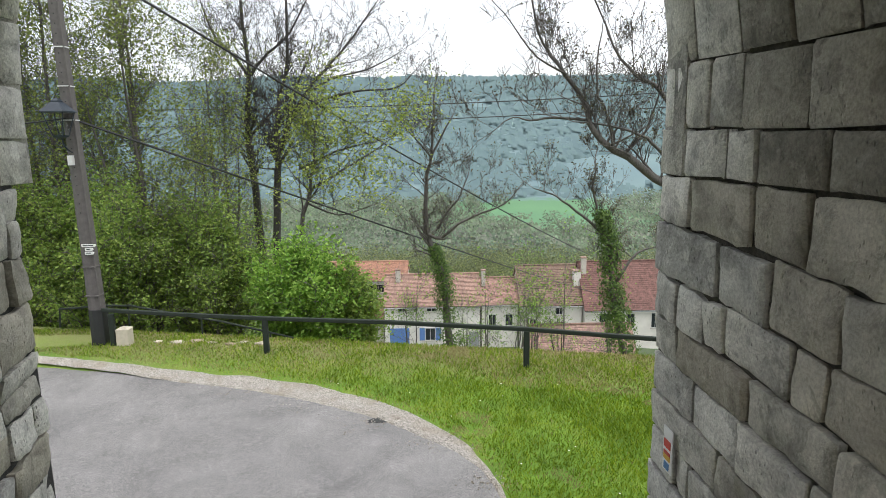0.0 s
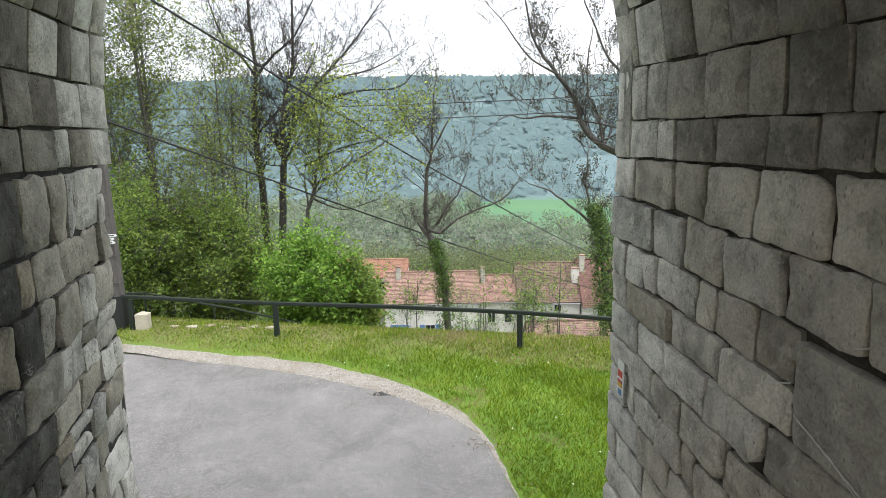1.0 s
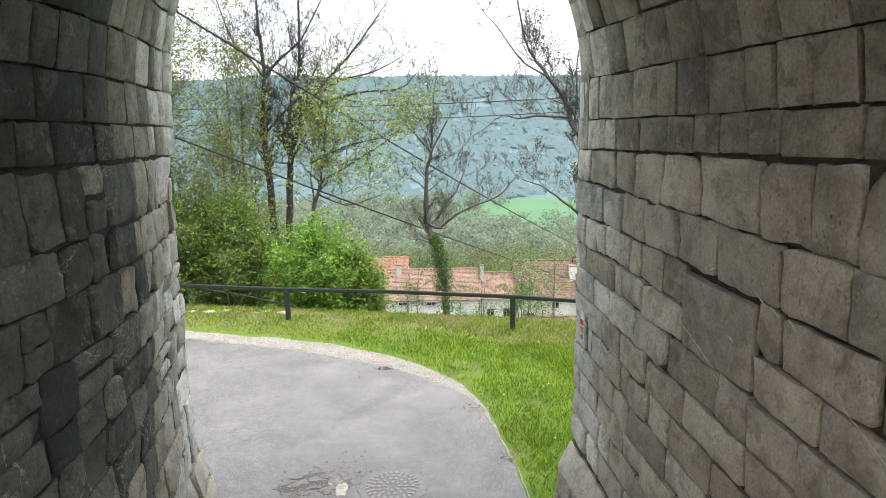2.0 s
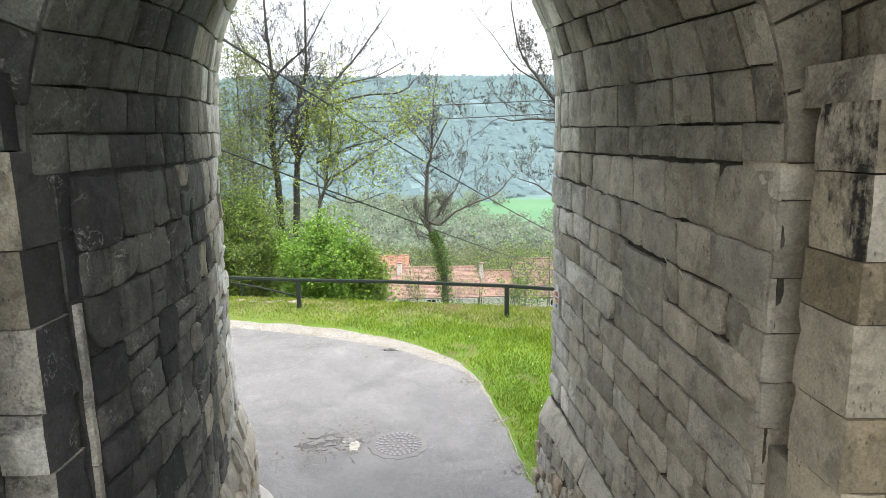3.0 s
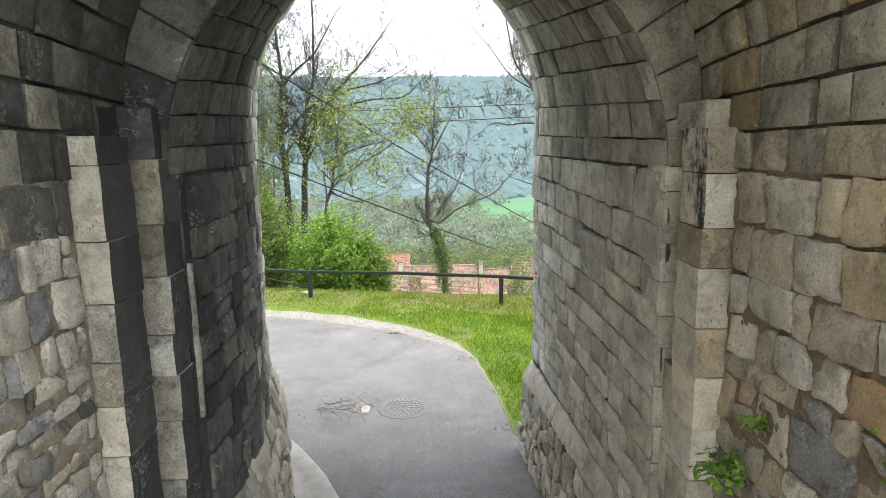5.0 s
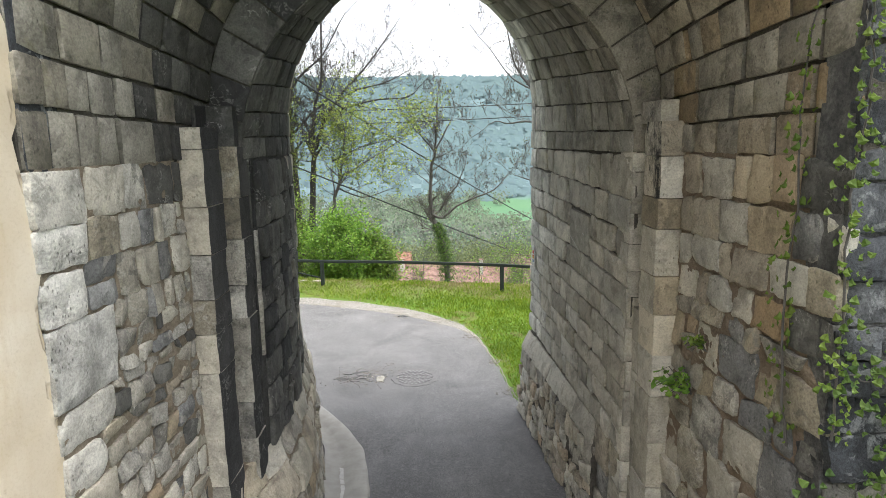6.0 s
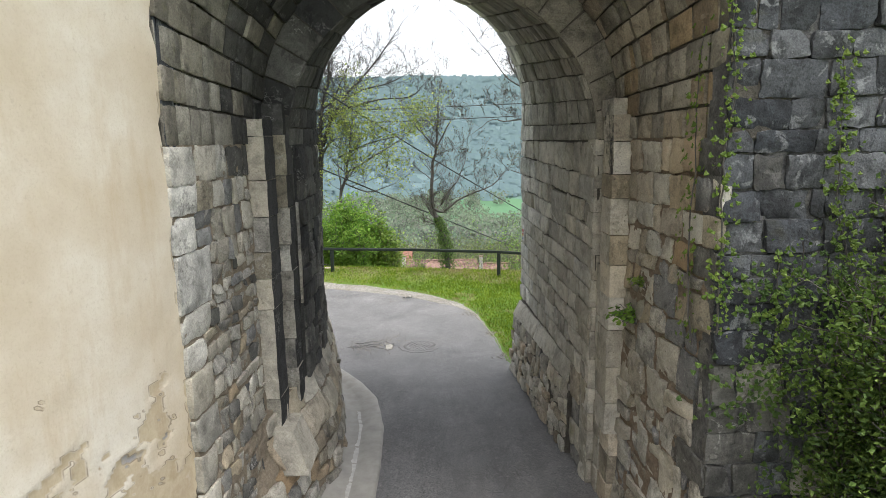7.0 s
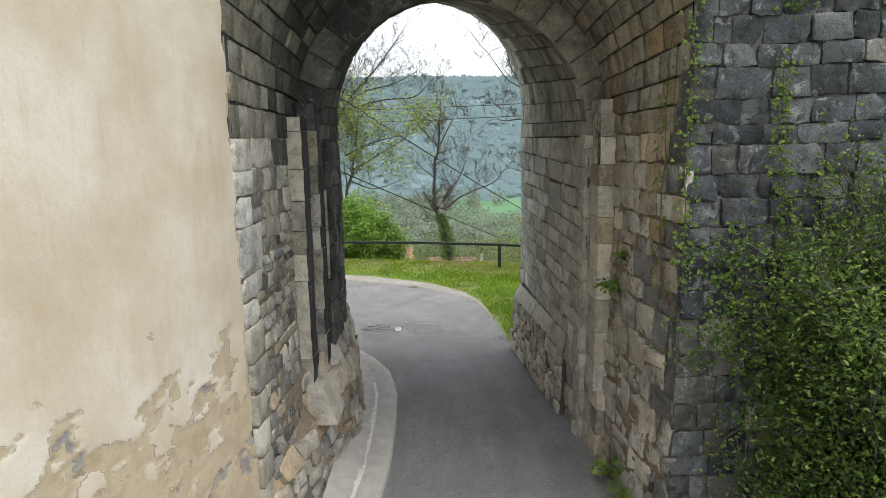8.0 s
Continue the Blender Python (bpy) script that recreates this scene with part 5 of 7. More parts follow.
shrub("shrub", -3.9, 17.2, 2.7, 2.75, rt, "rounded shrub in fresh bright green leaf", M_BARK, M_LEAF_BRIGHT, 0.085, 6, 30, dens=2.2, twig=0.36)
shrub("shrub", -2.9, 18.0, 1.5, 2.1, rt, "dense green shrub below the rail", M_BARK, M_LEAF_MID, 0.09, 5, 18, dens=2)
for x, y, w, h in ((-9.5, 17.5, 4.0, 4.2), (-7.0, 18.5, 3.5, 4.0), (-11.8, 18.5, 4.5, 4.6), (-14.5, 20, 5, 5.5)):
    shrub("shrub", x, y, w, h, rt, "tangled undergrowth with thin green leaf", M_BARK, M_LEAF_MID, 0.07, 4, 30, dens=2.4, keep=0.95)
for x, y, w, h, n in ((-9.2, 20.5, 4.6, 14.5, 9), (-12.4, 20.0, 5.0, 15.0, 9), (-15.6, 22.0, 6.0, 15.0, 9), (-8.0, 22.5, 2.2, 13.0, 4)):
    shrub("tree", x, y, w, h, rt, "tall many-stemmed tree in sparse young leaf", M_BARK, M_LEAF_WOOD, 0.062, 6, n, dens=1.15, keep=0.8, twig=0.95, levels=3, scatter=0.2)
for x, y, h in ((-1.1, 26.5, 5.2), (2.4, 27.5, 5.6), (3.6, 26.0, 4.8), (4.8, 28.5, 5.8), (1.6, 30.0, 5.0), (7.6, 25.0, 5.2), (4.2, 24.0, 5.4), (5.6, 25.5, 5.6)):
    shrub("sapling", x, y, 1.3, h, rt, "thin sapling with first sparse green leaves", M_BARK, M_LEAF_BRIGHT, 0.065, 2, 3, keep=0.85, dens=0.9, twig=0.6, levels=3)

# ---------------------------------------------------------------- far trees and woods
def far_mat(name, stops, scale, crown=0.0):
    m = Nodes(name, 0.95)
    isl = m.t.nodes.new("ShaderNodeNewGeometry").outputs["Random Per Island"]
    c = m.ramp(isl, stops)
    if crown:
        c = m.mix(1.0, c, m.ramp(m.noise(crown, 3, 0.6), [(0.36, 0.5), (0.5, 1.0), (0.64, 1.5)]), "MULTIPLY")
    big = m.noise(scale, 4, 0.6)
    return m.done(m.mix(m.ramp(big, [(0.42, 0.0), (0.6, 0.7)]), c, m.mix(0.5, c, stops[-1][1])))


def far_crowns(points, rng, tufts, size=(0.16, 0.3), vary=1.0):
    """Loose crowns of upright tufts round each (x, y, z, size)."""
    V, F = [], []
    for x, y, z, s in points:
        for _ in range(tufts):
            k = rng.random()
            c = Vector((x + rng.gauss(0, 0.3) * s, y + rng.gauss(0, 0.3) * s, z + s * (0.15 + 0.8 * k)))
            r = s * rng.uniform(*size) * (1.2 - 0.5 * k)
            o = len(V)
            t, b = 0.6 + 0.3 * vary * rng.uniform(-1, 1), 0.25 * vary * rng.uniform(-1, 1)
            e = Vector((1, b, vary * rng.uniform(-0.2, 0.2))) * r
            f = Vector((-b, t, 1.1 - 0.5 * t)) * r
            V += [c - e - f * 0.7, c + e * 0.9 - f, c + e * 0.6 + f * 0.9, c - e * 0.8 + f]
            F.append((o, o + 1, o + 2, o + 3))
    return V, F


# the far slope's bluish grey-green has a kilometre of moist-air haze painted in
M_HILL_HAZED = far_mat("distant_woods_haze_tinted", [(0.0, (0.105, 0.16, 0.172)), (0.5, (0.115, 0.171, 0.179)), (1.0, (0.122, 0.186, 0.182))], 0.004)
# valley woods are greyed: the haze of some 300 m is in their colour
M_VALLEY_WOOD = far_mat("valley_woods", [(0.0, (0.06, 0.095, 0.062)), (0.3, (0.10, 0.145, 0.085)), (0.6, (0.125, 0.13, 0.105)), (0.8, (0.085, 0.10, 0.08)), (1.0, (0.12, 0.165, 0.09))], 0.02, 0.11)
rf = random.Random(5)


def in_field(x, y):
    """Open green fields on the valley floor and the foot of the far slope."""
    n = 40 * noise.noise(Vector((x * 0.02, y * 0.02, 7)))
    return 42 < x + 0.4 * n < 130 and 330 < y + n < 480 or 0 < x + n < 48 and 345 < y + 0.5 * n < 385


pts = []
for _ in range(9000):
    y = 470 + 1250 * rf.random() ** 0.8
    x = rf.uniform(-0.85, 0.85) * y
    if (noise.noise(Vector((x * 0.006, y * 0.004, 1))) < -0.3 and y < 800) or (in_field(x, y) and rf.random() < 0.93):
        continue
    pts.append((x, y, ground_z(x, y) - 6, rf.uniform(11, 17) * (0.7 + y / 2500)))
tagged(thing("backdrop_woods", *far_crowns(pts, rf, 10, (0.16, 0.32), 0.2), M_HILL_HAZED), "distant wooded hillside with bluish haze painted into its colour", "woods", kind="stuff")
pts = []
for _ in range(1700):
    y = 190 + 280 * rf.random()
    x = rf.uniform(-0.8, 0.8) * y
    if in_field(x, y) and rf.random() < 0.93:
        continue
    pts.append((x, y, ground_z(x, y) - 0.5, rf.uniform(6, 13)))
tagged(thing("valley_woods", *far_crowns(pts, rf, 95, (0.03, 0.075)), M_VALLEY_WOOD), "bare and greening woods on the valley floor", "woods", kind="stuff")
# looser trees between the houses and the bank
M_LEAF_FAR = leaf_mat("leaf_far_mixed", (0.10, 0.12, 0.06), (0.17, 0.20, 0.075), (0.25, 0.29, 0.10), 0.22)
cloud = []
for _ in range(520):
    y = 84 + 110 * rf.random()
    x = rf.uniform(-0.75, 0.75) * y
    z, h = ground_z(x, y), rf.uniform(6, 11)
    for _ in range(75):
        k = rf.random()
        cloud.append(Vector((x + rf.gauss(0, 1) * h * 0.2 * (1.2 - 0.6 * k), y + rf.gauss(0, 1) * h * 0.2, z + h * (0.25 + 0.75 * k))))
tagged(thing("hillside_trees", *leaf_cloud(cloud, rf, 0.25, 5, 0.6), M_LEAF_FAR), "greening trees round the village", "woods", kind="stuff")
cloud = []
for _ in range(70):
    y = rf.uniform(30, 60)
    x = rf.uniform(-0.75, 0.6) * y
    if -9 < x < 26 and y > 29:
        continue
    z, h = ground_z(x, y), rf.uniform(3, 6.5)
    for _ in range(70):
        k = rf.random()
        cloud.append(Vector((x + rf.gauss(0, 1) * h * 0.26 * (1.2 - 0.6 * k), y + rf.gauss(0, 1) * h * 0.24, z + h * (0.1 + 0.9 * k))))
tagged(thing("bank_scrub", *leaf_cloud(cloud, rf, 0.2, 3, 0.35), M_LEAF_MID), "scrub on the steep bank", "scrub", kind="stuff")

# ---------------------------------------------------------------- village houses below
M_TILE_ORANGE = stone_mat("clay_tiles_orange", [(0.255, 0.128, 0.0808), (0.289, 0.157, 0.106), (0.238, 0.14, 0.0978)], stain_amount=0.1, pits=0.0)
M_TILE_PINK = stone_mat("clay_tiles_pink", [(0.23, 0.14, 0.111), (0.264, 0.17, 0.14), (0.212, 0.136, 0.106)], stain_amount=0.15, pits=0.0)
M_TILE_BROWN = stone_mat("clay_tiles_brown", [(0.153, 0.102, 0.0765), (0.187, 0.128, 0.102), (0.145, 0.106, 0.085)], stain_amount=0.2, pits=0.0)
M_TILE_DARK = stone_mat("clay_tiles_dark_red", [(0.10, 0.05, 0.042), (0.13, 0.068, 0.057), (0.095, 0.053, 0.048)], stain_amount=0.2, pits=0.0)
M_LIME = plain("lime_wash", (0.70, 0.67, 0.62), 0.9, vary=0.35, scale=0.8)
M_LIME_GREY = plain("grey_render", (0.50, 0.47, 0.42), 0.9, vary=0.4, scale=0.8)
M_BLUE_DOOR = plain("blue_shutter_paint", (0.10, 0.20, 0.46), 0.6, vary=0.3, scale=6)
M_GREY_DOOR = plain("grey_door_paint", (0.28, 0.29, 0.30), 0.6)
M_PANE = plain("dark_window_glass", (0.02, 0.024, 0.03), 0.12, vary=0.1)
M_FRAME = plain("window_frame_white", (0.62, 0.62, 0.60), 0.6)


def box_part(name, x0, x1, y0, y1, z0, z1, material, parent, label="", bevel=0.0):
    return from_bm(name, bm_box(x0, x1, y0, y1, z0, z1, bevel), material, parent, label)


def roof_slope(name, x0, x1, ya, za, yb, zb, material, parent, rows=24, thick=0.18):
    """One roof slope from eaves (ya, za) to ridge (yb, zb): a slab whose top steps up row by row like tiles."""
    up = Vector((0, -(zb - za), yb - ya)).normalized()
    if up.z < 0:
        up = -up
    lo, hi = Vector((0, ya, za)), Vector((0, yb, zb))
    line = [lo - up * thick]
    for k in range(rows):
        line.append(lo.lerp(hi, k / rows) + up * 0.04)
        line.append(lo.lerp(hi, (k + 1) / rows))
    line.append(hi - up * thick)
    n, cols = len(line), 14
    V, F = [], []
    for i in range(cols + 1):
        x = x0 + (x1 - x0) * i / cols
        V += [Vector((x, p.y, p.z)) + up * 0.035 * noise.noise(Vector((x * 0.8, p.y * 0.8, p.z))) for p in line]
    for i in range(cols):
        for k in range(n):
            l = (k + 1) % n
            F.append((i * n + k, i * n + n + k, i * n + n + l, i * n + l))
    F += [tuple(range(n))[::-1], tuple(range(cols * n, cols * n + n))]
    return thing(name, V, F, material, parent)


def window_on(house, x, y, z, w, h, pane=None, frame=None, shutters=None):
    """A window in the wall that faces -y, with frame, pane, sill and, if given, shutters."""
    f = box_part("window", x - w / 2, x + w / 2, y - 0.05, y + 0.06, z, z + h, frame or M_FRAME, house)
    box_part("pane", x - w / 2 + 0.07, x - 0.025, y - 0.075, y - 0.045, z + 0.07, z + h - 0.07, pane or M_PANE, f)
    box_part("pane", x + 0.025, x + w / 2 - 0.07, y - 0.075, y - 0.045, z + 0.07, z + h - 0.07, pane or M_PANE, f)
    box_part("sill", x - w / 2 - 0.08, x + w / 2 + 0.08, y - 0.14, y + 0.02, z - 0.1, z, M_LIME_GREY, f)
    if shutters:
        for s in (-1, 1):
            box_part("shutter", x + s * (w / 2 + 0.02) - (w / 2 if s < 0 else 0), x + s * (w / 2 + 0.02) + (w / 2 if s > 0 else 0), y - 0.07, y - 0.02, z, z + h, shutters, house)


def house(x0, x1, y, depth, base, eaves, ridge, wall_m, roof_m, label, overhang=0.35):
    h = empty("house", ((x0 + x1) / 2, y + depth / 2, base), label, "house")
    ym = y + depth / 2
    V = [(x0, y, base), (x1, y, base), (x1, y + depth, base), (x0, y + depth, base), (x0, y, eaves), (x1, y, eaves), (x1, y + depth, eaves), (x0, y + depth, eaves), (x0, ym, ridge - 0.2), (x1, ym, ridge - 0.2)]
    F = [(0, 1, 5, 4), (2, 3, 7, 6), (1, 2, 6, 9, 5), (3, 0, 4, 8, 7), (4, 5, 9, 8), (6, 7, 8, 9), (3, 2, 1, 0)]
    thing("wall", V, F, wall_m, h)
    k = (ridge - eaves) / (depth / 2)
    roof_slope("roof", x0 - 0.15, x1 + 0.15, y - overhang, eaves - overhang * k + 0.15, ym, ridge + 0.1, roof_m, h)
    roof_slope("roof", x0 - 0.15, x1 + 0.15, y + depth + overhang, eaves - overhang * k + 0.15, ym, ridge + 0.1, roof_m, h)
    V, F = [], []
    tube(V, F, [Vector((x0 - 0.15, ym, ridge + 0.12)), Vector((x1 + 0.15, ym, ridge + 0.12))], [0.14, 0.14], 8)
    thing("ridge_tiles", V, F, roof_m, h)
    V, F = [], []
    tube(V, F, [Vector((x0, y - overhang - 0.08, eaves - overhang * k)), Vector((x1, y - overhang - 0.08, eaves - overhang * k))], [0.07, 0.07], 6)
    thing("rain_gutter", V, F, M_GREY_DOOR, h)
    return h


def chimney(parent, x, y, z0, z1, w=0.6, material=None):
    c = box_part("chimney", x - w / 2, x + w / 2, y - w / 2, y + w / 2, z0, z1, material or M_LIME_GREY, parent, bevel=0.03)
    box_part("cap", x - w / 2 - 0.06, x + w / 2 + 0.06, y - w / 2 - 0.06, y + w / 2 + 0.06, z1, z1 + 0.12, M_TILE_PINK, c)


BASE = -21.2
h1 = house(-6.2, 5.6, 72, 8.0, BASE, -15.1, -12.2, M_LIME, M_TILE_PINK, "white lime-washed house with pink tiled roof and blue doors")
box_part("door", -5.6, -3.2, 71.93, 72.05, BASE, -18.0, M_BLUE_DOOR, h1, "blue barn door")
window_on(h1, -4.0, 72, -15.9, 1.2, 0.45)
window_on(h1, -0.4, 72, -15.9, 1.2, 0.45)
window_on(h1, -0.6, 72, -19.6, 1.3, 1.6, shutters=M_BLUE_DOOR)
box_part("door", 4.2, 5.5, 71.93, 72.05, BASE, -18.6, M_GREY_DOOR, h1, "grey garage door")
chimney(h1, -4.6, 75.2, -13.3, -11.3)
h2 = house(-17, -3.9, 84, 7.0, BASE, -14.6, -12.7, M_LIME_GREY, M_TILE_ORANGE, "low house with a bright orange tiled roof")
window_on(h2, -8.0, 84, -16.4, 5.0, 1.2, frame=M_LIME_GREY)
h2b = house(-11.5, -6.5, 74, 5.0, BASE, -17.4, -15.6, M_LIME_GREY, M_TILE_ORANGE, "small outbuilding with orange roof")
h3 = house(5.9, 10.4, 73, 7.0, BASE, -15.3, -12.9, M_LIME, M_TILE_PINK, "narrow house with pale wall and pink roof")
window_on(h3, 7.2, 73, -18.2, 1.0, 1.5)
window_on(h3, 9.3, 73, -18.2, 1.0, 1.5)
chimney(h3, 6.3, 75.5, -14.2, -11.6, 0.5)
h4 = house(10.6, 18.2, 72, 8.5, BASE, -15.2, -11.3, M_LIME, M_TILE_BROWN, "white house under a weathered brown tiled roof")
window_on(h4, 15.4, 72, -16.6, 0.9, 0.9)
window_on(h4, 15.4, 72, -19.2, 1.3, 1.6, frame=M_TILE_DARK)
window_on(h4, 12.2, 72, -18.6, 1.0, 1.5)
chimney(h4, 18.0, 74.2, -14.2, -11.6, 0.9, M_LIME)
h5 = house(18.4, 30, 71, 9.0, BASE, -15.6, -10.8, M_LIME, M_TILE_DARK, "white house with a steep dark red roof")
window_on(h5, 20.6, 71, -18.2, 1.0, 1.9, shutters=M_LIME)
window_on(h5, 24.0, 71, -18.2, 1.0, 1.9)
window_on(h5, 27.0, 71, -18.2, 1.0, 1.9)
chimney(h5, 18.9, 74.5, -12.4, -10.0, 0.6)
h6 = house(9.3, 19.5, 55, 6.0, -18.0, -16.6, -13.6, M_LIME_GREY, M_TILE_PINK, "low shed with a wide pinkish tiled roof")

# the white car parked before the house
car = empty("car", (1.2, 68.6, BASE + 0.6), "white small car parked by the house", "car")
def loft(name, sections, material, parent, label=""):
    V, F = [], []
    n = len(sections[0])
    for s in sections:
        V += s
    for k in range(len(sections) - 1):
        for i in range(n):
            j = (i + 1) % n
            F.append((k * n + i, k * n + j, k * n + n + j, k * n + n + i))
    F += [tuple(range(n))[::-1], tuple(range((len(sections) - 1) * n, len(sections) * n))]
    return thing(name, V, F, material, parent, label, smooth=False)


cz = ground_z(1.2, 68.6) + 0.05
car.location.z = cz
body = [(-1.9, 0.35, 0.55), (-1.8, 0.3, 0.85), (-0.9, 0.28, 0.95), (0.9, 0.28, 0.98), (1.75, 0.3, 0.9), (1.9, 0.35, 0.6)]
loft("body", [[(1.2 + x, 68.6 + s * 0.82, cz + z) for s, z in ((-1, lo), (-1.04, (lo + hi) / 2), (-0.94, hi), (0.94, hi), (1.04, (lo + hi) / 2), (1, lo))] for x, lo, hi in body], M_WHITE, car)
cab = [(-1.35, 0.93, 0.97), (-0.75, 0.95, 1.42), (0.75, 0.96, 1.46), (1.45, 0.95, 1.02)]
loft("cabin", [[(1.2 + x, 68.6 + s, cz + z) for s, z in ((-0.76, lo), (-0.62, hi), (0.62, hi), (0.76, lo))] for x, lo, hi in cab], M_WHITE, car)
for x0, x1 in ((-0.95, -0.05), (0.05, 0.95)):
    thing("side_window", [(1.2 + x0 + 0.12, 67.92, cz + 1.36), (1.2 + x1 - 0.05, 67.92, cz + 1.36), (1.2 + x1, 67.83, cz + 1.0), (1.2 + x0, 67.83, cz + 1.0), (1.2 + x0 + 0.12, 67.95, cz + 1.36), (1.2 + x1 - 0.05, 67.95, cz + 1.36), (1.2 + x1, 67.86, cz + 1.0), (1.2 + x0, 67.86, cz + 1.0)],
          [(0, 1, 2, 3), (7, 6, 5, 4), (0, 4, 5, 1), (1, 5, 6, 2), (2, 6, 7, 3), (3, 7, 4, 0)], M_PANE, car)
for x in (-1.2, 1.2):
    for y in (-0.8, 0.8):
        V, F = [], []
        tube(V, F, [Vector((1.2 + x, 68.6 + y - 0.1, cz + 0.3)), Vector((1.2 + x, 68.6 + y + 0.1, cz + 0.3))], [0.3, 0.3], 14)
        thing("wheel", V, F, M_CABLE, car)

# ---------------------------------------------------------------- utility pole, lamp, signs, cables
PX, PY = -8.12, 14.25
pole = empty("utility_pole", (PX, PY, ground_z(PX, PY)), "tapered grey concrete utility pole with a black base", "pole")
V, F = [], []
pz = ground_z(PX, PY)
H_POLE = 9.6
for k in range(13):
    z = pz - 0.3 + (H_POLE + 0.3) * k / 12
    s = 0.155 - 0.055 * k / 12
    x = PX - 0.02 * max(0, z)
    V += [(x - s, PY - s * 0.75, z), (x - s * 0.35, PY - s, z), (x + s * 0.35, PY - s, z), (x + s, PY - s * 0.75, z), (x + s, PY + s * 0.75, z), (x - s, PY + s * 0.75, z)]
for k in range(12):
    for i in range(6):
        j = (i + 1) % 6
        F.append((k * 6 + i, k * 6 + j, k * 6 + 6 + j, k * 6 + 6 + i))
F.append(tuple(range(72, 78)))
thing("shaft", V, F, M_POLE, pole)
V2, F2 = [], []
for z, s in ((pz - 0.1, 0.166), (pz + 0.9, 0.163)):
    V2 += [(PX - s, PY - s * 0.8, z), (PX - s * 0.35, PY - s * 1.05, z), (PX + s * 0.35, PY - s * 1.05, z), (PX + s, PY - s * 0.8, z), (PX + s, PY + s * 0.8, z), (PX - s, PY + s * 0.8, z)]
thing("painted_base", V2, [(i, (i + 1) % 6, 6 + (i + 1) % 6, 6 + i) for i in range(6)] + [tuple(range(6, 12))], M_POLE_BLACK, pole, "black painted base")
for k in range(26):
    z = 3.2 + k * 0.21
    V, F = [], []
    x = PX - 0.02 * z
    s = 0.155 - 0.055 * (z / 9.6)
    tube(V, F, [Vector((x, PY - s - 0.004, z)), Vector((x, PY - s + 0.02, z))], [0.016, 0.016], 6)
    thing("hole", V, F, M_POLE_BLACK, pole)
for z in (6.05, 5.3, 6.9, 1.2, 1.9):
    s = 0.165 - 0.055 * (z / 9.6)
    x = PX - 0.02 * z
    box_part("band", x - s - 0.004, x + s + 0.004, PY - s - 0.008, PY + s * 0.8, z, z + 0.022, M_FRAME if z > 4 else M_POLE, pole)
V, F = [], []
tube(V, F, [Vector((PX + 0.13, PY - 0.12, 0.9)), Vector((PX + 0.06, PY - 0.12, 4.0)), Vector((PX + 0.0, PY - 0.12, 6.3)), Vector((PX - 0.08, PY - 0.1, 9.3))], [0.02, 0.02, 0.02, 0.02], 6)
thing("cable_sheath", V, F, M_POLE, pole)
box_part("junction_box", PX - 0.16, PX - 0.06, PY - 0.24, PY - 0.13, 4.3, 4.52, M_FRAME, pole)

lamp = empty("street_lamp", (-8.24, 13.85, 5.0), "blue-black square street lantern with glass sides on the pole", "street lamp")
LX, LY = -8.26, 13.85
def ring_at(z, s):
    return [(LX - s, LY - s, z), (LX + s, LY - s, z), (LX + s, LY + s, z), (LX - s, LY + s, z)]
def frustum(name, rows, material, label=""):
    V, F = [], []
    for z, s in rows:
        V += ring_at(z, s)
    for k in range(len(rows) - 1):
        for i in range(4):
            j = (i + 1) % 4
            F.append((k * 4 + i, k * 4 + j, k * 4 + 4 + j, k * 4 + 4 + i))
    F += [(3, 2, 1, 0), tuple(range(len(rows) * 4 - 4, len(rows) * 4))]
    return thing(name, V, F, material, lamp, label)


frustum("roof", [(5.46, 0.26), (5.49, 0.26), (5.52, 0.235), (5.66, 0.12), (5.69, 0.085), (5.72, 0.085), (5.76, 0.04), (5.80, 0.0)], M_LAMP)
frustum("base_tray", [(4.90, 0.04), (4.93, 0.11), (4.97, 0.12)], M_LAMP)
for sx in (-1, 1):
    for sy in (-1, 1):
        V, F = [], []
        tube(V, F, [Vector((LX + sx * 0.11, LY + sy * 0.11, 4.96)), Vector((LX + sx * 0.225, LY + sy * 0.225, 5.47))], [0.014, 0.014], 5)
        thing("corner_bar", V, F, M_LAMP, lamp)
gl = bpy.data.materials.new("lantern_glass")
gl.use_nodes = True
gb = gl.node_tree.nodes["Principled BSDF"]
gb.inputs["Transmission Weight"].default_value, gb.inputs["Roughness"].default_value, gb.inputs["IOR"].default_value = 1.0, 0.0, 1.05
gb.inputs["Base Color"].default_value = (0.97, 0.98, 0.98, 1)
for i in range(4):
    a, b = ring_at(4.97, 0.105), ring_at(5.46, 0.215)
    j = (i + 1) % 4
    q = [Vector(a[i]), Vector(a[j]), Vector(b[j]), Vector(b[i])]
    inn = [v + (Vector((LX, LY, v.z)) - v).normalized() * 0.006 for v in q]
    pane = thing("glass_pane", q + inn, [(0, 1, 2, 3), (7, 6, 5, 4), (0, 4, 5, 1), (1, 5, 6, 2), (2, 6, 7, 3), (3, 7, 4, 0)], gl, lamp)
    pane.visible_shadow = False
V, F = [], []
tube(V, F, [Vector((LX, LY, 4.94)), Vector((LX + 0.02, LY + 0.05, 4.72)), Vector((LX + 0.05, LY + 0.2, 4.6)), Vector((PX - 0.09, PY - 0.1, 4.58))], [0.018] * 4, 6)
thing("bracket", V, F, M_LAMP, lamp)

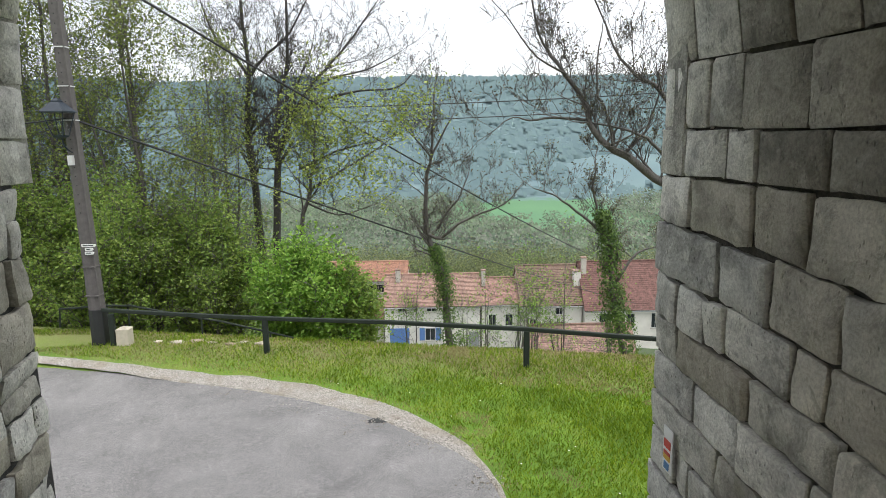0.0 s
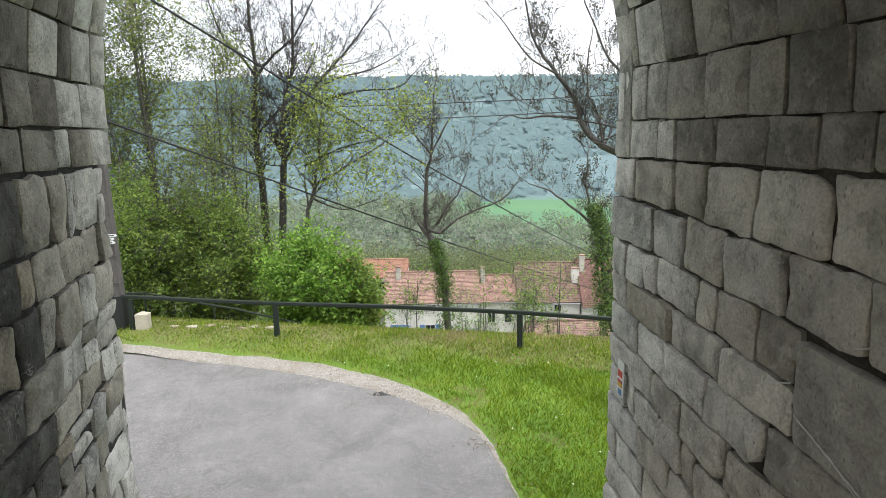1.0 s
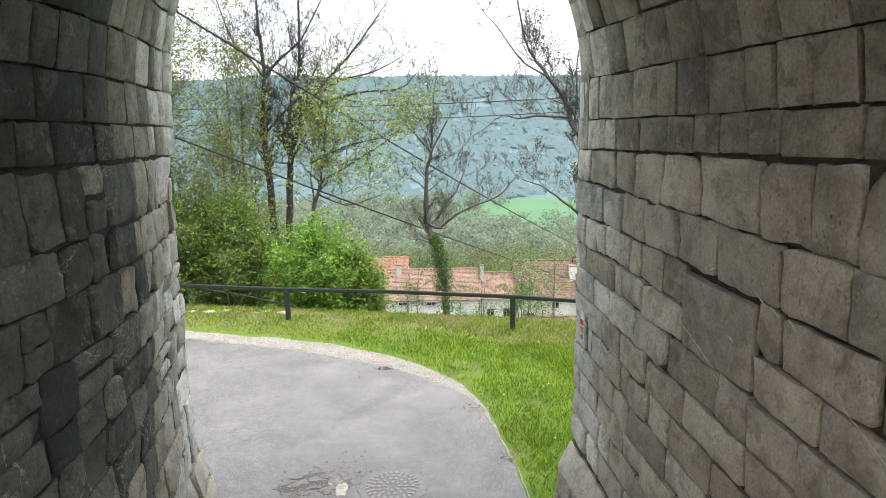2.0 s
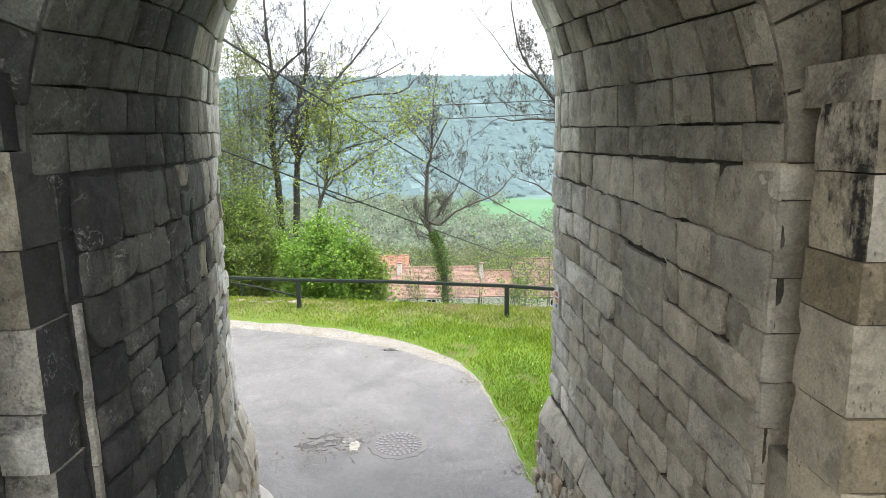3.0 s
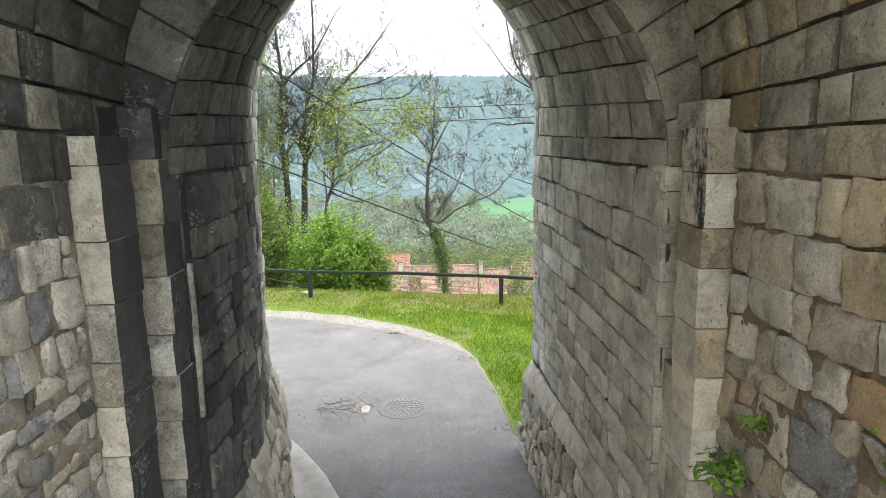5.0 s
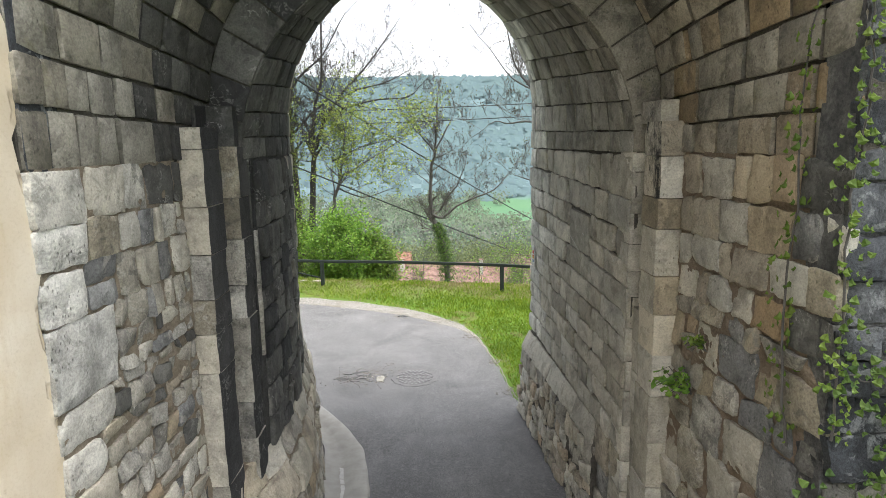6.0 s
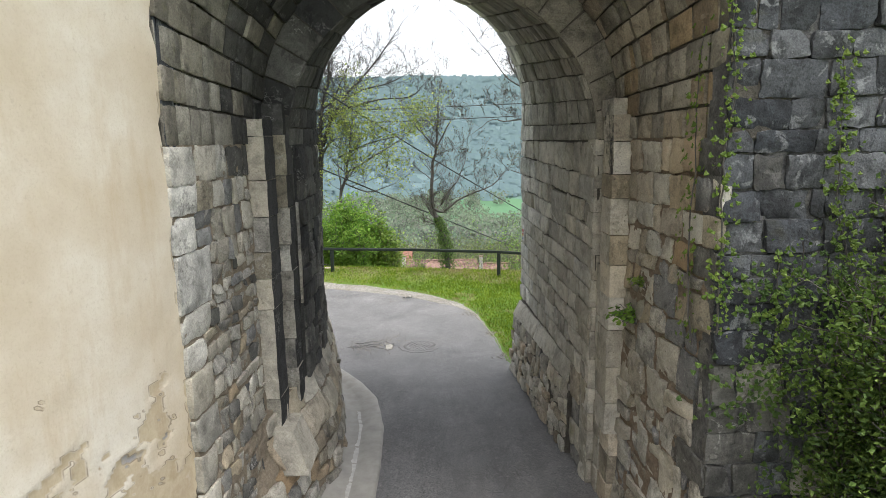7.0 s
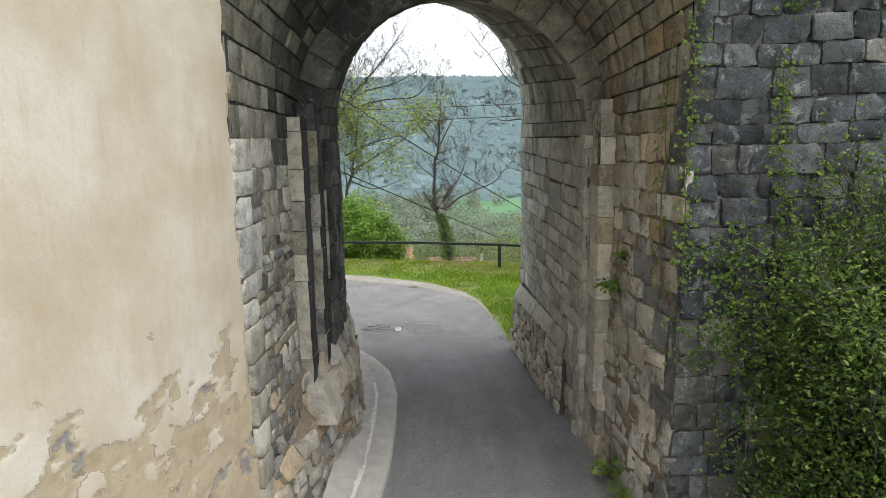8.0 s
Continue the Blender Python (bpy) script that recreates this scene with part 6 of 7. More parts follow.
signs = empty("direction_signs", (PX, PY - 0.17, 2.3), "three small white arrow signs fixed to the pole", "sign")
for z, w in ((2.40, 0.17), (2.31, 0.10), (2.22, 0.11)):
    x = PX + 0.06
    V = [(x - w, PY - 0.185, z), (x + w - 0.04, PY - 0.185, z), (x + w, PY - 0.185, z + 0.035), (x + w - 0.04, PY - 0.185, z + 0.07), (x - w, PY - 0.185, z + 0.07)]
    V += [(a, b + 0.02, c) for a, b, c in V]
    p = thing("arrow_plate", V, [(0, 1, 2, 3, 4), (9, 8, 7, 6, 5)] + [(i, 5 + i, 5 + (i + 1) % 5, (i + 1) % 5) for i in range(5)], M_WHITE, signs)
    box_part("text_bar", x - w + 0.03, x + w - 0.07, PY - 0.189, PY - 0.184, z + 0.027, z + 0.045, M_POLE_BLACK, p)


def cable(a, b, sag, r=0.014, name="cable", label="black overhead cable hung from the pole to the village", n=24):
    V, F = [], []
    a, b = Vector(a), Vector(b)
    pts = [a.lerp(b, k / n) - Vector((0, 0, 4 * sag * (k / n) * (1 - k / n))) for k in range(n + 1)]
    tube(V, F, pts, [r] * (n + 1), 5)
    return tagged(thing(name, V, F, M_CABLE), label, "cable", "overhead cables")


cable((PX - 0.16, PY, 9.1), (17.6, 60, -7.6), 0.5, 0.034)
cable((PX - 0.1, PY, 5.35), (20.7, 60, -12.0), 0.3, 0.03)
cable((-40, 40, 7.6), (42, 40, 9.6), 1.5, 0.03, label="thin overhead line strung across the slope")
cable((-40, 40, 6.2), (42, 40, 8.5), 1.2, 0.03, label="thin overhead line strung across the slope")
cable((PX - 0.1, PY - 0.1, 5.36), (-13.5, 13.2, 5.0), 0.1, 0.016, label="short cable from the pole towards the tower")

# ---------------------------------------------------------------- verge details
rail2 = empty("hand_rail", (-8, 15.5, 0), "thin dark green metal handrail down the footpath", "railing")
V, F = [], []
tube(V, F, [Vector(p) for p in ((-9.75, 15.3, 0.1), (-9.7, 15.3, 0.58), (-8.6, 15.5, 0.60), (-8.0, 15.55, 0.57), (-6.54, 15.6, 0.24), (-5.68, 15.6, 0.08), (-4.06, 15.6, -0.34), (-2.2, 15.7, -0.9))], [0.03] * 8, 8)
thing("rail", V, F, M_RAIL, rail2)
for x, zt in ((-8.1, 0.57), (-6.2, 0.18), (-4.4, -0.25)):
    V, F = [], []
    tube(V, F, [Vector((x, 15.58, ground_z(x, 15.58) - 0.15)), Vector((x, 15.58, zt))], [0.025, 0.025], 8)
    thing("post", V, F, M_RAIL, rail2)

bx, by = -7.5, 14.15
bz = ground_z(bx, by)
bm = bm_box(bx - 0.15, bx + 0.15, by - 0.13, by + 0.13, bz - 0.1, bz + 0.42, 0.012)
for v in bm.verts:
    if v.co.z > bz + 0.39:
        v.co.z += 0.07 if abs(v.co.y - by) < 0.02 else 0.0
stone_post = tagged(from_bm("bollard", bm, M_CREAMSTONE), "cream cut stone bollard standing on the verge", "bollard")
V = [(-0.16, -0.14, 0), (0.16, -0.14, 0), (0.16, 0.14, 0), (-0.16, 0.14, 0), (0, 0, 0.07)]
thing("cap", [(bx + x, by + y, bz + 0.42 + z) for x, y, z in V], [(0, 1, 4), (1, 2, 4), (2, 3, 4), (3, 0, 4), (3, 2, 1, 0)], M_CREAMSTONE, stone_post)
path_bm = bm_box(-11.6, -8.45, 14.15, 14.95, -0.25, -0.035, 0.015)
tagged(from_bm("footpath", path_bm, M_CONCRETE), "short pale concrete footpath beside the pole", "path", kind="structure")
r6 = random.Random(66)
for k in range(7):
    x, y = -6.7 + k * 0.42 + r6.uniform(-0.1, 0.1), 14.35 - 0.12 * k * 0.42 + r6.uniform(-0.12, 0.12)
    s = r6.uniform(0.08, 0.17)
    bm = bmesh.new()
    bmesh.ops.create_icosphere(bm, subdivisions=2, radius=1)
    for v in bm.verts:
        v.co *= 1 + 0.25 * noise.noise(v.co * 1.6 + Vector((k * 3, 0, 0)))
        v.co = Vector((x + v.co.x * s * 1.3, y + v.co.y * s * 0.7, ground_z(x, y) + 0.02 + v.co.z * s * 0.32))
    tagged(from_bm("rock", bm, M_PLINTH, smooth=True), "flat pale rock half sunk in the grass", "rock", "rocks on the verge")

# manhole with a ring of worn studs, and the broken patch beside it
mz = lambda x, y: road_z(x, y)
MX, MY = -0.62, 5.47
man = empty("manhole_cover", (MX, MY, mz(MX, MY)), "worn round iron manhole cover with radial studs", "manhole cover")
M_IRON = plain("worn_iron", (0.175, 0.17, 0.165), 0.6, 0.2, vary=0.5, scale=20)
M_IRON_PALE = plain("iron_studs_polished", (0.255, 0.25, 0.245), 0.6, 0.1, vary=0.3, scale=20)
M_PATCH = plain("grey_mortar_collar", (0.20, 0.195, 0.19), 0.9, vary=0.5, scale=8)
M_POTHOLE = plain("pothole_tar", (0.11, 0.107, 0.103), 0.95, vary=0.6, scale=18, bump=0.6)
V, F = [], []
tube(V, F, [Vector((MX, MY, mz(MX, MY) - 0.05)), Vector((MX, MY, mz(MX, MY) + 0.012))], [0.36, 0.36], 32)
thing("disc", V, F, M_IRON, man)
V, F = [], []
for k in range(40):
    a = 2 * math.pi * k / 40
    for r in (0.365, 0.47 + 0.02 * math.sin(k * 1.9)):
        V.append((MX + math.cos(a) * r, MY + math.sin(a) * r, mz(MX, MY) + 0.013))
    V.append((MX + math.cos(a) * 0.5, MY + math.sin(a) * 0.5, mz(MX, MY) - 0.03))
for k in range(40):
    l = (k + 1) % 40
    F += [(k * 3, k * 3 + 1, l * 3 + 1, l * 3), (k * 3 + 1, k * 3 + 2, l * 3 + 2, l * 3 + 1)]
thing("collar", V, F, M_PATCH, man)
for r, n, w in ((0.10, 8, 0.016), (0.19, 14, 0.018), (0.28, 20, 0.02), (0.345, 28, 0.018)):
    for k in range(n):
        a = 2 * math.pi * (k + 0.5 * (n % 3)) / n
        m4 = Matrix.Translation((MX + math.cos(a) * r, MY + math.sin(a) * r, mz(MX, MY) + 0.014)) @ Matrix.Rotation(a, 4, "Z")
        from_bm("stud", bm_box(-0.028, 0.028, -w, w, -0.012, 0.008, 0.003, m4), M_IRON_PALE, man)


def flake(name, cx, cy, rx, ry, z_off, material, seed, label, category, kind=""):
    """An uneven thin slab on the road."""
    r = random.Random(seed)
    V = [(cx, cy, mz(cx, cy) + z_off)]
    n = 22
    for k in range(n):
        a = 2 * math.pi * k / n
        q = 0.75 + 0.45 * r.random()
        V.append((cx + math.cos(a) * rx * q, cy + math.sin(a) * ry * q, mz(cx, cy) + z_off))
    for k in range(n):
        x, y, _ = V[1 + k]
        V.append((x + (x - cx) * 0.05, y + (y - cy) * 0.05, mz(x, y) - 0.02))
    F = [(0, 1 + k, 1 + (k + 1) % n) for k in range(n)] + [(1 + k, 1 + n + k, 1 + n + (k + 1) % n, 1 + (k + 1) % n) for k in range(n)]
    return tagged(thing(name, V, F, material), label, category, kind=kind)


flake("road_patch", -1.6, 5.62, 0.46, 0.26, 0.004, M_POTHOLE, 4, "crumbled hole in the asphalt with loose chippings", "pothole", "structure")
flake("road_patch", -1.95, 5.5, 0.3, 0.16, 0.003, M_POTHOLE, 14, "crumbled hole in the asphalt with loose chippings", "pothole", "structure")
for k in range(26):
    a, q = r6.uniform(0, 6.28), r6.uniform(0.15, 1.0) ** 0.6
    tagged(flake("asphalt_crumb", -1.68 + math.cos(a) * 0.52 * q, 5.6 + math.sin(a) * 0.26 * q, r6.uniform(0.035, 0.10), r6.uniform(0.03, 0.07), r6.uniform(0.010, 0.020), M_PATCH, 40 + k, "broken grey crumb of asphalt in the pothole", "asphalt"), group="crumbs in the pothole")
flake("broken_stone", -1.32, 5.42, 0.08, 0.16, 0.016, M_PALE, 5, "pale broken stone exposed in the pothole", "stone")
flake("broken_stone", -1.42, 5.62, 0.10, 0.09, 0.014, M_GREY, 6, "pale broken stone exposed in the pothole", "stone")
flake("tar_patch", -1.0, 10.1, 0.22, 0.1, 0.008, M_POLE_BLACK, 8, "small dark tar patch at the asphalt's edge", "road patch", "structure")
V, F = [], []
for _ in range(900):
    a = r6.choice(((-1.6, 5.5, 0.4), (-1.45, 5.9, 0.3), (-1.9, 5.4, 0.25), (1.3, 4.6, 0.15), (1.15, 6.2, 0.12), (0.75, 8.0, 0.2), (0.0, 9.3, 0.3), (-1.0, 10.1, 0.35), (-2.4, 11.1, 0.4), (-4.0, 11.9, 0.4)))
    x, y, s = a[0] + r6.gauss(0, a[2]), a[1] + r6.gauss(0, a[2] * 0.8), r6.uniform(0.008, 0.022)
    z = ground_z(x, min(y, 12)) + 0.015
    o = len(V)
    V += [(x - s, y - s, z), (x + s, y - s * 0.6, z), (x + s * 0.3, y + s, z), (x, y, z + s)]
    F += [(o, o + 1, o + 3), (o + 1, o + 2, o + 3), (o + 2, o, o + 3)]
tagged(thing("loose_gravel", V, F, M_GRAVEL), "loose pale chippings on the road", "gravel", kind="stuff")

# white lime that ran down the gutter
M_DRIP = plain("lime_drip", (0.58, 0.57, 0.54), 0.8, vary=0.5, scale=12)
V, F = [], []
for k in range(180):
    y = -2.6 + k * 0.025
    x = lerp_table(APRON, y) - 0.36 + 0.02 * noise.noise(Vector((y * 4, 0, 2)))
    w = 0.010 + 0.055 * max(0.0, 0.35 + noise.noise(Vector((0, y * 1.6, 4)))) * (1 + 0.9 * noise.noise(Vector((y * 14, 0, 7))))
    z = road_z(x, y) + 0.037
    a, b = w * (1 + 0.6 * noise.noise(Vector((y * 21, 3, 0)))), w * (1 + 0.6 * noise.noise(Vector((y * 21, 8, 0))))
    V += [(x - a, y, z + 0.002), (x + b, y, z - 0.004)]
for k in range(179):
    if noise.noise(Vector((k * 0.31, 5, 5))) > -0.32:
        F.append((k * 2, k * 2 + 1, k * 2 + 3, k * 2 + 2))
tagged(thing("lime_streak", V, F, M_DRIP), "thin white lime streak along the gutter", "stain", kind="structure")

# pale chalk and lime scratches on the inner wall
M_CHALK = plain("chalk_scratch", (0.62, 0.61, 0.57), 0.9, vary=0.5, scale=40)
rs = random.Random(91)


def scratch(y0, z0, y1, z1, w, label="pale scratch on the stone wall"):
    """A ragged thin pale stroke that lies on the right wall's stones."""
    V, F = [], []
    n = max(3, int(math.hypot(y1 - y0, z1 - z0) / 0.03))
    for k in range(n + 1):
        y, z = y0 + (y1 - y0) * k / n, z0 + (z1 - z0) * k / n + rs.uniform(-1, 1) * w * 0.5
        ww = w * rs.uniform(0.3, 1.0)
        for d in (-ww, ww):
            p, nn = surf_right(y, z + d)
            V.append(p + nn * 0.034)
    for k in range(n):
        F.append((k * 2, k * 2 + 2, k * 2 + 3, k * 2 + 1))
    return tagged(thing("chalk_mark", V, F, M_CHALK), label, "mark", "scratches on the wall", "structure")


for q in ((0.98, 3.52, 0.92, 3.50, 0.010), (0.75, 3.82, 0.66, 3.78, 0.008), (0.62, 3.78, 0.55, 3.75, 0.007), (0.48, 3.76, 0.42, 3.72, 0.009), (1.62, 3.46, 1.1, 3.28, 0.005), (1.3, 3.36, 1.0, 3.2, 0.004),
          (2.4, 3.3, 2.33, 3.24, 0.008), (1.2, 3.84, 1.13, 3.87, 0.006), (0.1, 3.5, -0.15, 3.38, 0.006), (1.7, 3.5, 1.55, 3.56, 0.005)):
    scratch(*q)

# trail marker plate on the inner wall
SY0, SY1, SZ0, SZ1 = 3.44, 3.56, 2.64, 2.93
mark = None
sx = lambda y: lerp_table(RIGHT, y) - 0.03
def plate(name, y0, y1, z0, z1, off, material, parent=None, label=""):
    V = []
    for d in (0, 0.006):
        V += [(sx(y0) - off - d, y0, z0), (sx(y1) - off - d, y1, z0), (sx(y1) - off - d, y1, z1), (sx(y0) - off - d, y0, z1)]
    return thing(name, V, [(0, 1, 2, 3), (7, 6, 5, 4), (0, 4, 5, 1), (1, 5, 6, 2), (2, 6, 7, 3), (3, 7, 4, 0)], material, parent, label)


mark = tagged(plate("trail_sign", SY0, SY1, SZ0, SZ1, 0.0, M_WHITE), "small white trail marker plate with red and yellow stripes", "sign")
plate("red_stripe", SY0 + 0.02, SY1 - 0.02, 2.80, 2.85, 0.006, plain("sign_red", (0.55, 0.06, 0.04), 0.5), mark)
plate("yellow_stripe", SY0 + 0.02, SY1 - 0.02, 2.72, 2.755, 0.006, plain("sign_yellow", (0.65, 0.40, 0.04), 0.5), mark)
plate("red_stripe", SY0 + 0.02, SY1 - 0.02, 2.755, 2.775, 0.006, plain("sign_red_low", (0.5, 0.07, 0.05), 0.5), mark)
plate("logo", SY0 + 0.03, SY0 + 0.09, 2.655, 2.70, 0.006, plain("sign_blue", (0.08, 0.2, 0.4), 0.5), mark)

# ---------------------------------------------------------------- ivy and weeds at the gate
def broad_leaves(points, rng, size, V, F):
    """Five-cornered ivy leaves facing out of (point, normal)."""
    for p, n in points:
        n = (n + Vector((rng.uniform(-0.6, 0.6), rng.uniform(-0.6, 0.6), rng.uniform(-0.3, 0.7)))).normalized()
        a = (Vector((0, 0, -1)) + Vector((rng.uniform(-0.7, 0.7), 0, rng.uniform(-0.3, 0.3)))).cross(n).normalized()
        b = n.cross(a)
        s = size * rng.uniform(0.55, 1.25)
        o = len(V)
        V += [p + n * 0.012 * s / size, p + a * s * 0.5 + b * s * 0.1 + n * 0.01, p + a * s * 0.3 - b * s * 0.35, p - b * s * 0.75 + n * 0.008, p - a * s * 0.3 - b * s * 0.35, p - a * s * 0.5 + b * s * 0.1 + n * 0.01, p + b * s * 0.3]
        F += [(o, o + 1, o + 2), (o, o + 2, o + 3), (o, o + 3, o + 4), (o, o + 4, o + 5), (o, o + 5, o + 6), (o, o + 6, o + 1)]


ri = random.Random(31)
M_IVY_LIGHT = leaf_mat("leaf_ivy_young", (0.09, 0.16, 0.02), (0.15, 0.24, 0.03), (0.21, 0.29, 0.05))


def vine(pts, rng, label, leaf, per_m=55, size=0.045, width=0.07, normal=Vector((0, -1, 0))):
    root = empty("ivy", pts[0], label, "ivy")
    P = refine([Vector(p) for p in pts], 5)
    V, F = [], []
    P = [p + Vector((rng.uniform(-1, 1), 0, rng.uniform(-1, 1))) * 0.015 for p in P]
    tube(V, F, P, [0.009 - 0.005 * k / len(P) for k in range(len(P))], 5)
    thing("stem", V, F, M_BARK, root)
    spots = []
    for a, b in zip(P, P[1:]):
        for _ in range(max(1, int((b - a).length * per_m * 1.7))):
            q = a.lerp(b, rng.random()) + Vector((rng.gauss(0, width), 0, rng.gauss(0, width))) + normal * abs(rng.gauss(0, 0.03)) 
            spots.append((q, normal))
    V, F = [], []
    broad_leaves(spots, rng, size, V, F)
    thing("leaves", V, F, leaf, root)
    return root


YF = Y_FRONT - 0.05
vine([(2.12, YF, 2.9), (2.10, YF, 3.6), (2.08, YF, 4.3), (2.12, YF, 4.9), (2.08, YF, 5.5), (2.15, YF, 6.2)], ri, "ivy climbing the corner of the gate", M_IVY_LIGHT, 42)
vine([(2.02, -2.7, 2.7), (2.0, -2.6, 3.5), (2.0, -2.65, 4.2), (2.0, -2.6, 4.9), (1.98, -2.7, 5.4)], ri, "ivy stems on the inner wall", M_IVY_LIGHT, 30, 0.05, 0.05, Vector((-1, 0, 0)))
vine([(3.3, YF, 2.6), (3.18, YF, 3.4), (3.02, YF, 4.0), (3.0, YF, 4.6), (2.96, YF, 5.15)], ri, "ivy strand climbing the dark wall", M_IVY_LIGHT, 75)
vine([(2.75, YF, 2.3), (2.62, YF, 2.9), (2.58, YF, 3.6)], ri, "short ivy strand on the dark wall", M_IVY_LIGHT, 40)
vine([(3.4, YF, 2.9), (2.95, YF, 3.35), (2.5, YF, 3.2), (2.15, YF, 3.3)], ri, "ivy creeping along the dark wall", M_LEAF_IVY, 110, 0.05, 0.12)
vine([(3.6, YF, 3.0), (3.45, YF, 3.7), (3.4, YF, 4.2)], ri, "short ivy strand on the dark wall", M_IVY_LIGHT, 50)
vine([(3.0, YF, 5.6), (3.1, YF, 6.0), (3.05, YF, 6.5)], ri, "tuft of ivy high on the dark wall", M_LEAF_IVY, 110, 0.05, 0.09)
vine([(4.2, YF, 2.6), (3.4, YF, 2.7), (2.7, YF, 2.6), (2.3, YF, 2.2)], ri, "dense ivy mat on the dark wall", M_LEAF_IVY, 190, 0.05, 0.2)
vine([(4.4, YF, 1.6), (3.6, YF, 2.0), (3.1, YF, 2.0), (2.9, YF, 1.6)], ri, "dense ivy mat on the dark wall", M_LEAF_IVY, 170, 0.05, 0.22)
shrub("shrub", 4.0, -3.75, 2.3, 3.5, ri, "dark leafy shrub against the wall", M_BARK, M_LEAF_HEDGE, 0.034, 12, 30, dens=2.2, twig=0.42, depth=1.2)
shrub("shrub", 3.65, -3.7, 1.2, 1.9, ri, "dark leafy shrub against the wall", M_BARK, M_LEAF_HEDGE, 0.034, 12, 22, dens=2.2, twig=0.34, depth=1.0)
shrub("shrub", 5.0, -4.4, 2.4, 3.4, ri, "dark leafy shrub against the wall", M_BARK, M_LEAF_HEDGE, 0.034, 12, 28, dens=2.0, twig=0.42, depth=1.6)

shrub("shrub", 4.15, -4.6, 0.9, 3.1, ri, "young shrub in fresh light green leaf", M_BARK, M_LEAF_BRIGHT, 0.06, 4, 9, dens=1.4, twig=0.3, depth=0.7)


def weed(x, y, z, h, n, rng, label, leaf, size=0.05, lean=Vector((-1, 0, 0.4))):
    root = empty("weed", (x, y, z), label, "plant")
    V, F, LV, LF = [], [], [], []
    for _ in range(n):
        d = (Vector((rng.uniform(-1, 1), rng.uniform(-1, 1), rng.uniform(0.1, 1))) * 0.8 + lean).normalized()
        p = Vector((x, y, z))
        q = p + d * h * rng.uniform(0.5, 1.0)
        tip = q + Vector((d.x, d.y, -0.5)) * h * 0.25
        tube(V, F, [p, q, tip], [0.006, 0.004, 0.002], 4)
        broad_leaves([(p.lerp(q, rng.uniform(0.4, 1.0)), Vector((d.x * 0.4, d.y * 0.4, 0.7))) for _ in range(5)] + [(tip, Vector((d.x, d.y, 0.6)))], rng, size, LV, LF)
    thing("stem", V, F, M_BARK, root)
    thing("leaves", LV, LF, leaf, root)
    return root


weed(1.97, -1.45, 2.5, 0.3, 22, ri, "leafy green weed growing out of the wall", M_LEAF_BRIGHT, 0.06)
weed(1.98, -1.65, 2.95, 0.2, 8, ri, "small green weed in a wall joint", M_LEAF_MID, 0.05)
weed(1.86, -1.7, 0.05, 0.4, 26, ri, "clump of green weeds at the wall's foot", M_LEAF_MID, 0.07, Vector((-0.3, 0, 0.7)))
weed(1.88, -2.2, 0.05, 0.35, 20, ri, "clump of green weeds at the wall's foot", M_LEAF_MID, 0.06, Vector((-0.3, 0, 0.7)))

# ivy on the lower trunks of two trees
def trunk_ivy(pts, w, n, rng, label):
    root = empty("ivy", pts[0], label, "ivy")
    P = refine([Vector(p) for p in pts], 6)
    spots = []
    for _ in range(n):
        k = rng.random() ** 1.2 * (len(P) - 1)
        i = min(int(k), len(P) - 2)
        q = P[i].lerp(P[i + 1], k - i)
        a = rng.uniform(0, 6.28)
        ww = w * (1.15 - 0.7 * k / len(P)) * rng.uniform(0.5, 1.3)
        spots.append((q + Vector((math.cos(a) * ww, math.sin(a) * ww, rng.uniform(-0.1, 0.1))), Vector((math.cos(a), math.sin(a), 0.3))))
    V, F = [], []
    broad_leaves(spots, rng, 0.085, V, F)
    thing("leaves", V, F, M_LEAF_IVY, root)


trunk_ivy([(0.75, 25.4, -5.5), (0.5, 25.4, -2.3), (0.34, 25.4, -0.8), (0.0, 25.4, 0.3)], 0.5, 3600, ri, "dark ivy wrapped round the tree's lower trunk")
trunk_ivy([(7.0, 20, -5.0), (6.47, 20, -2.1), (6.12, 20, -0.5), (5.92, 20, 1.3), (5.6, 20, 2.3)], 0.5, 5000, ri, "thick dark ivy wrapped round the thin tree")

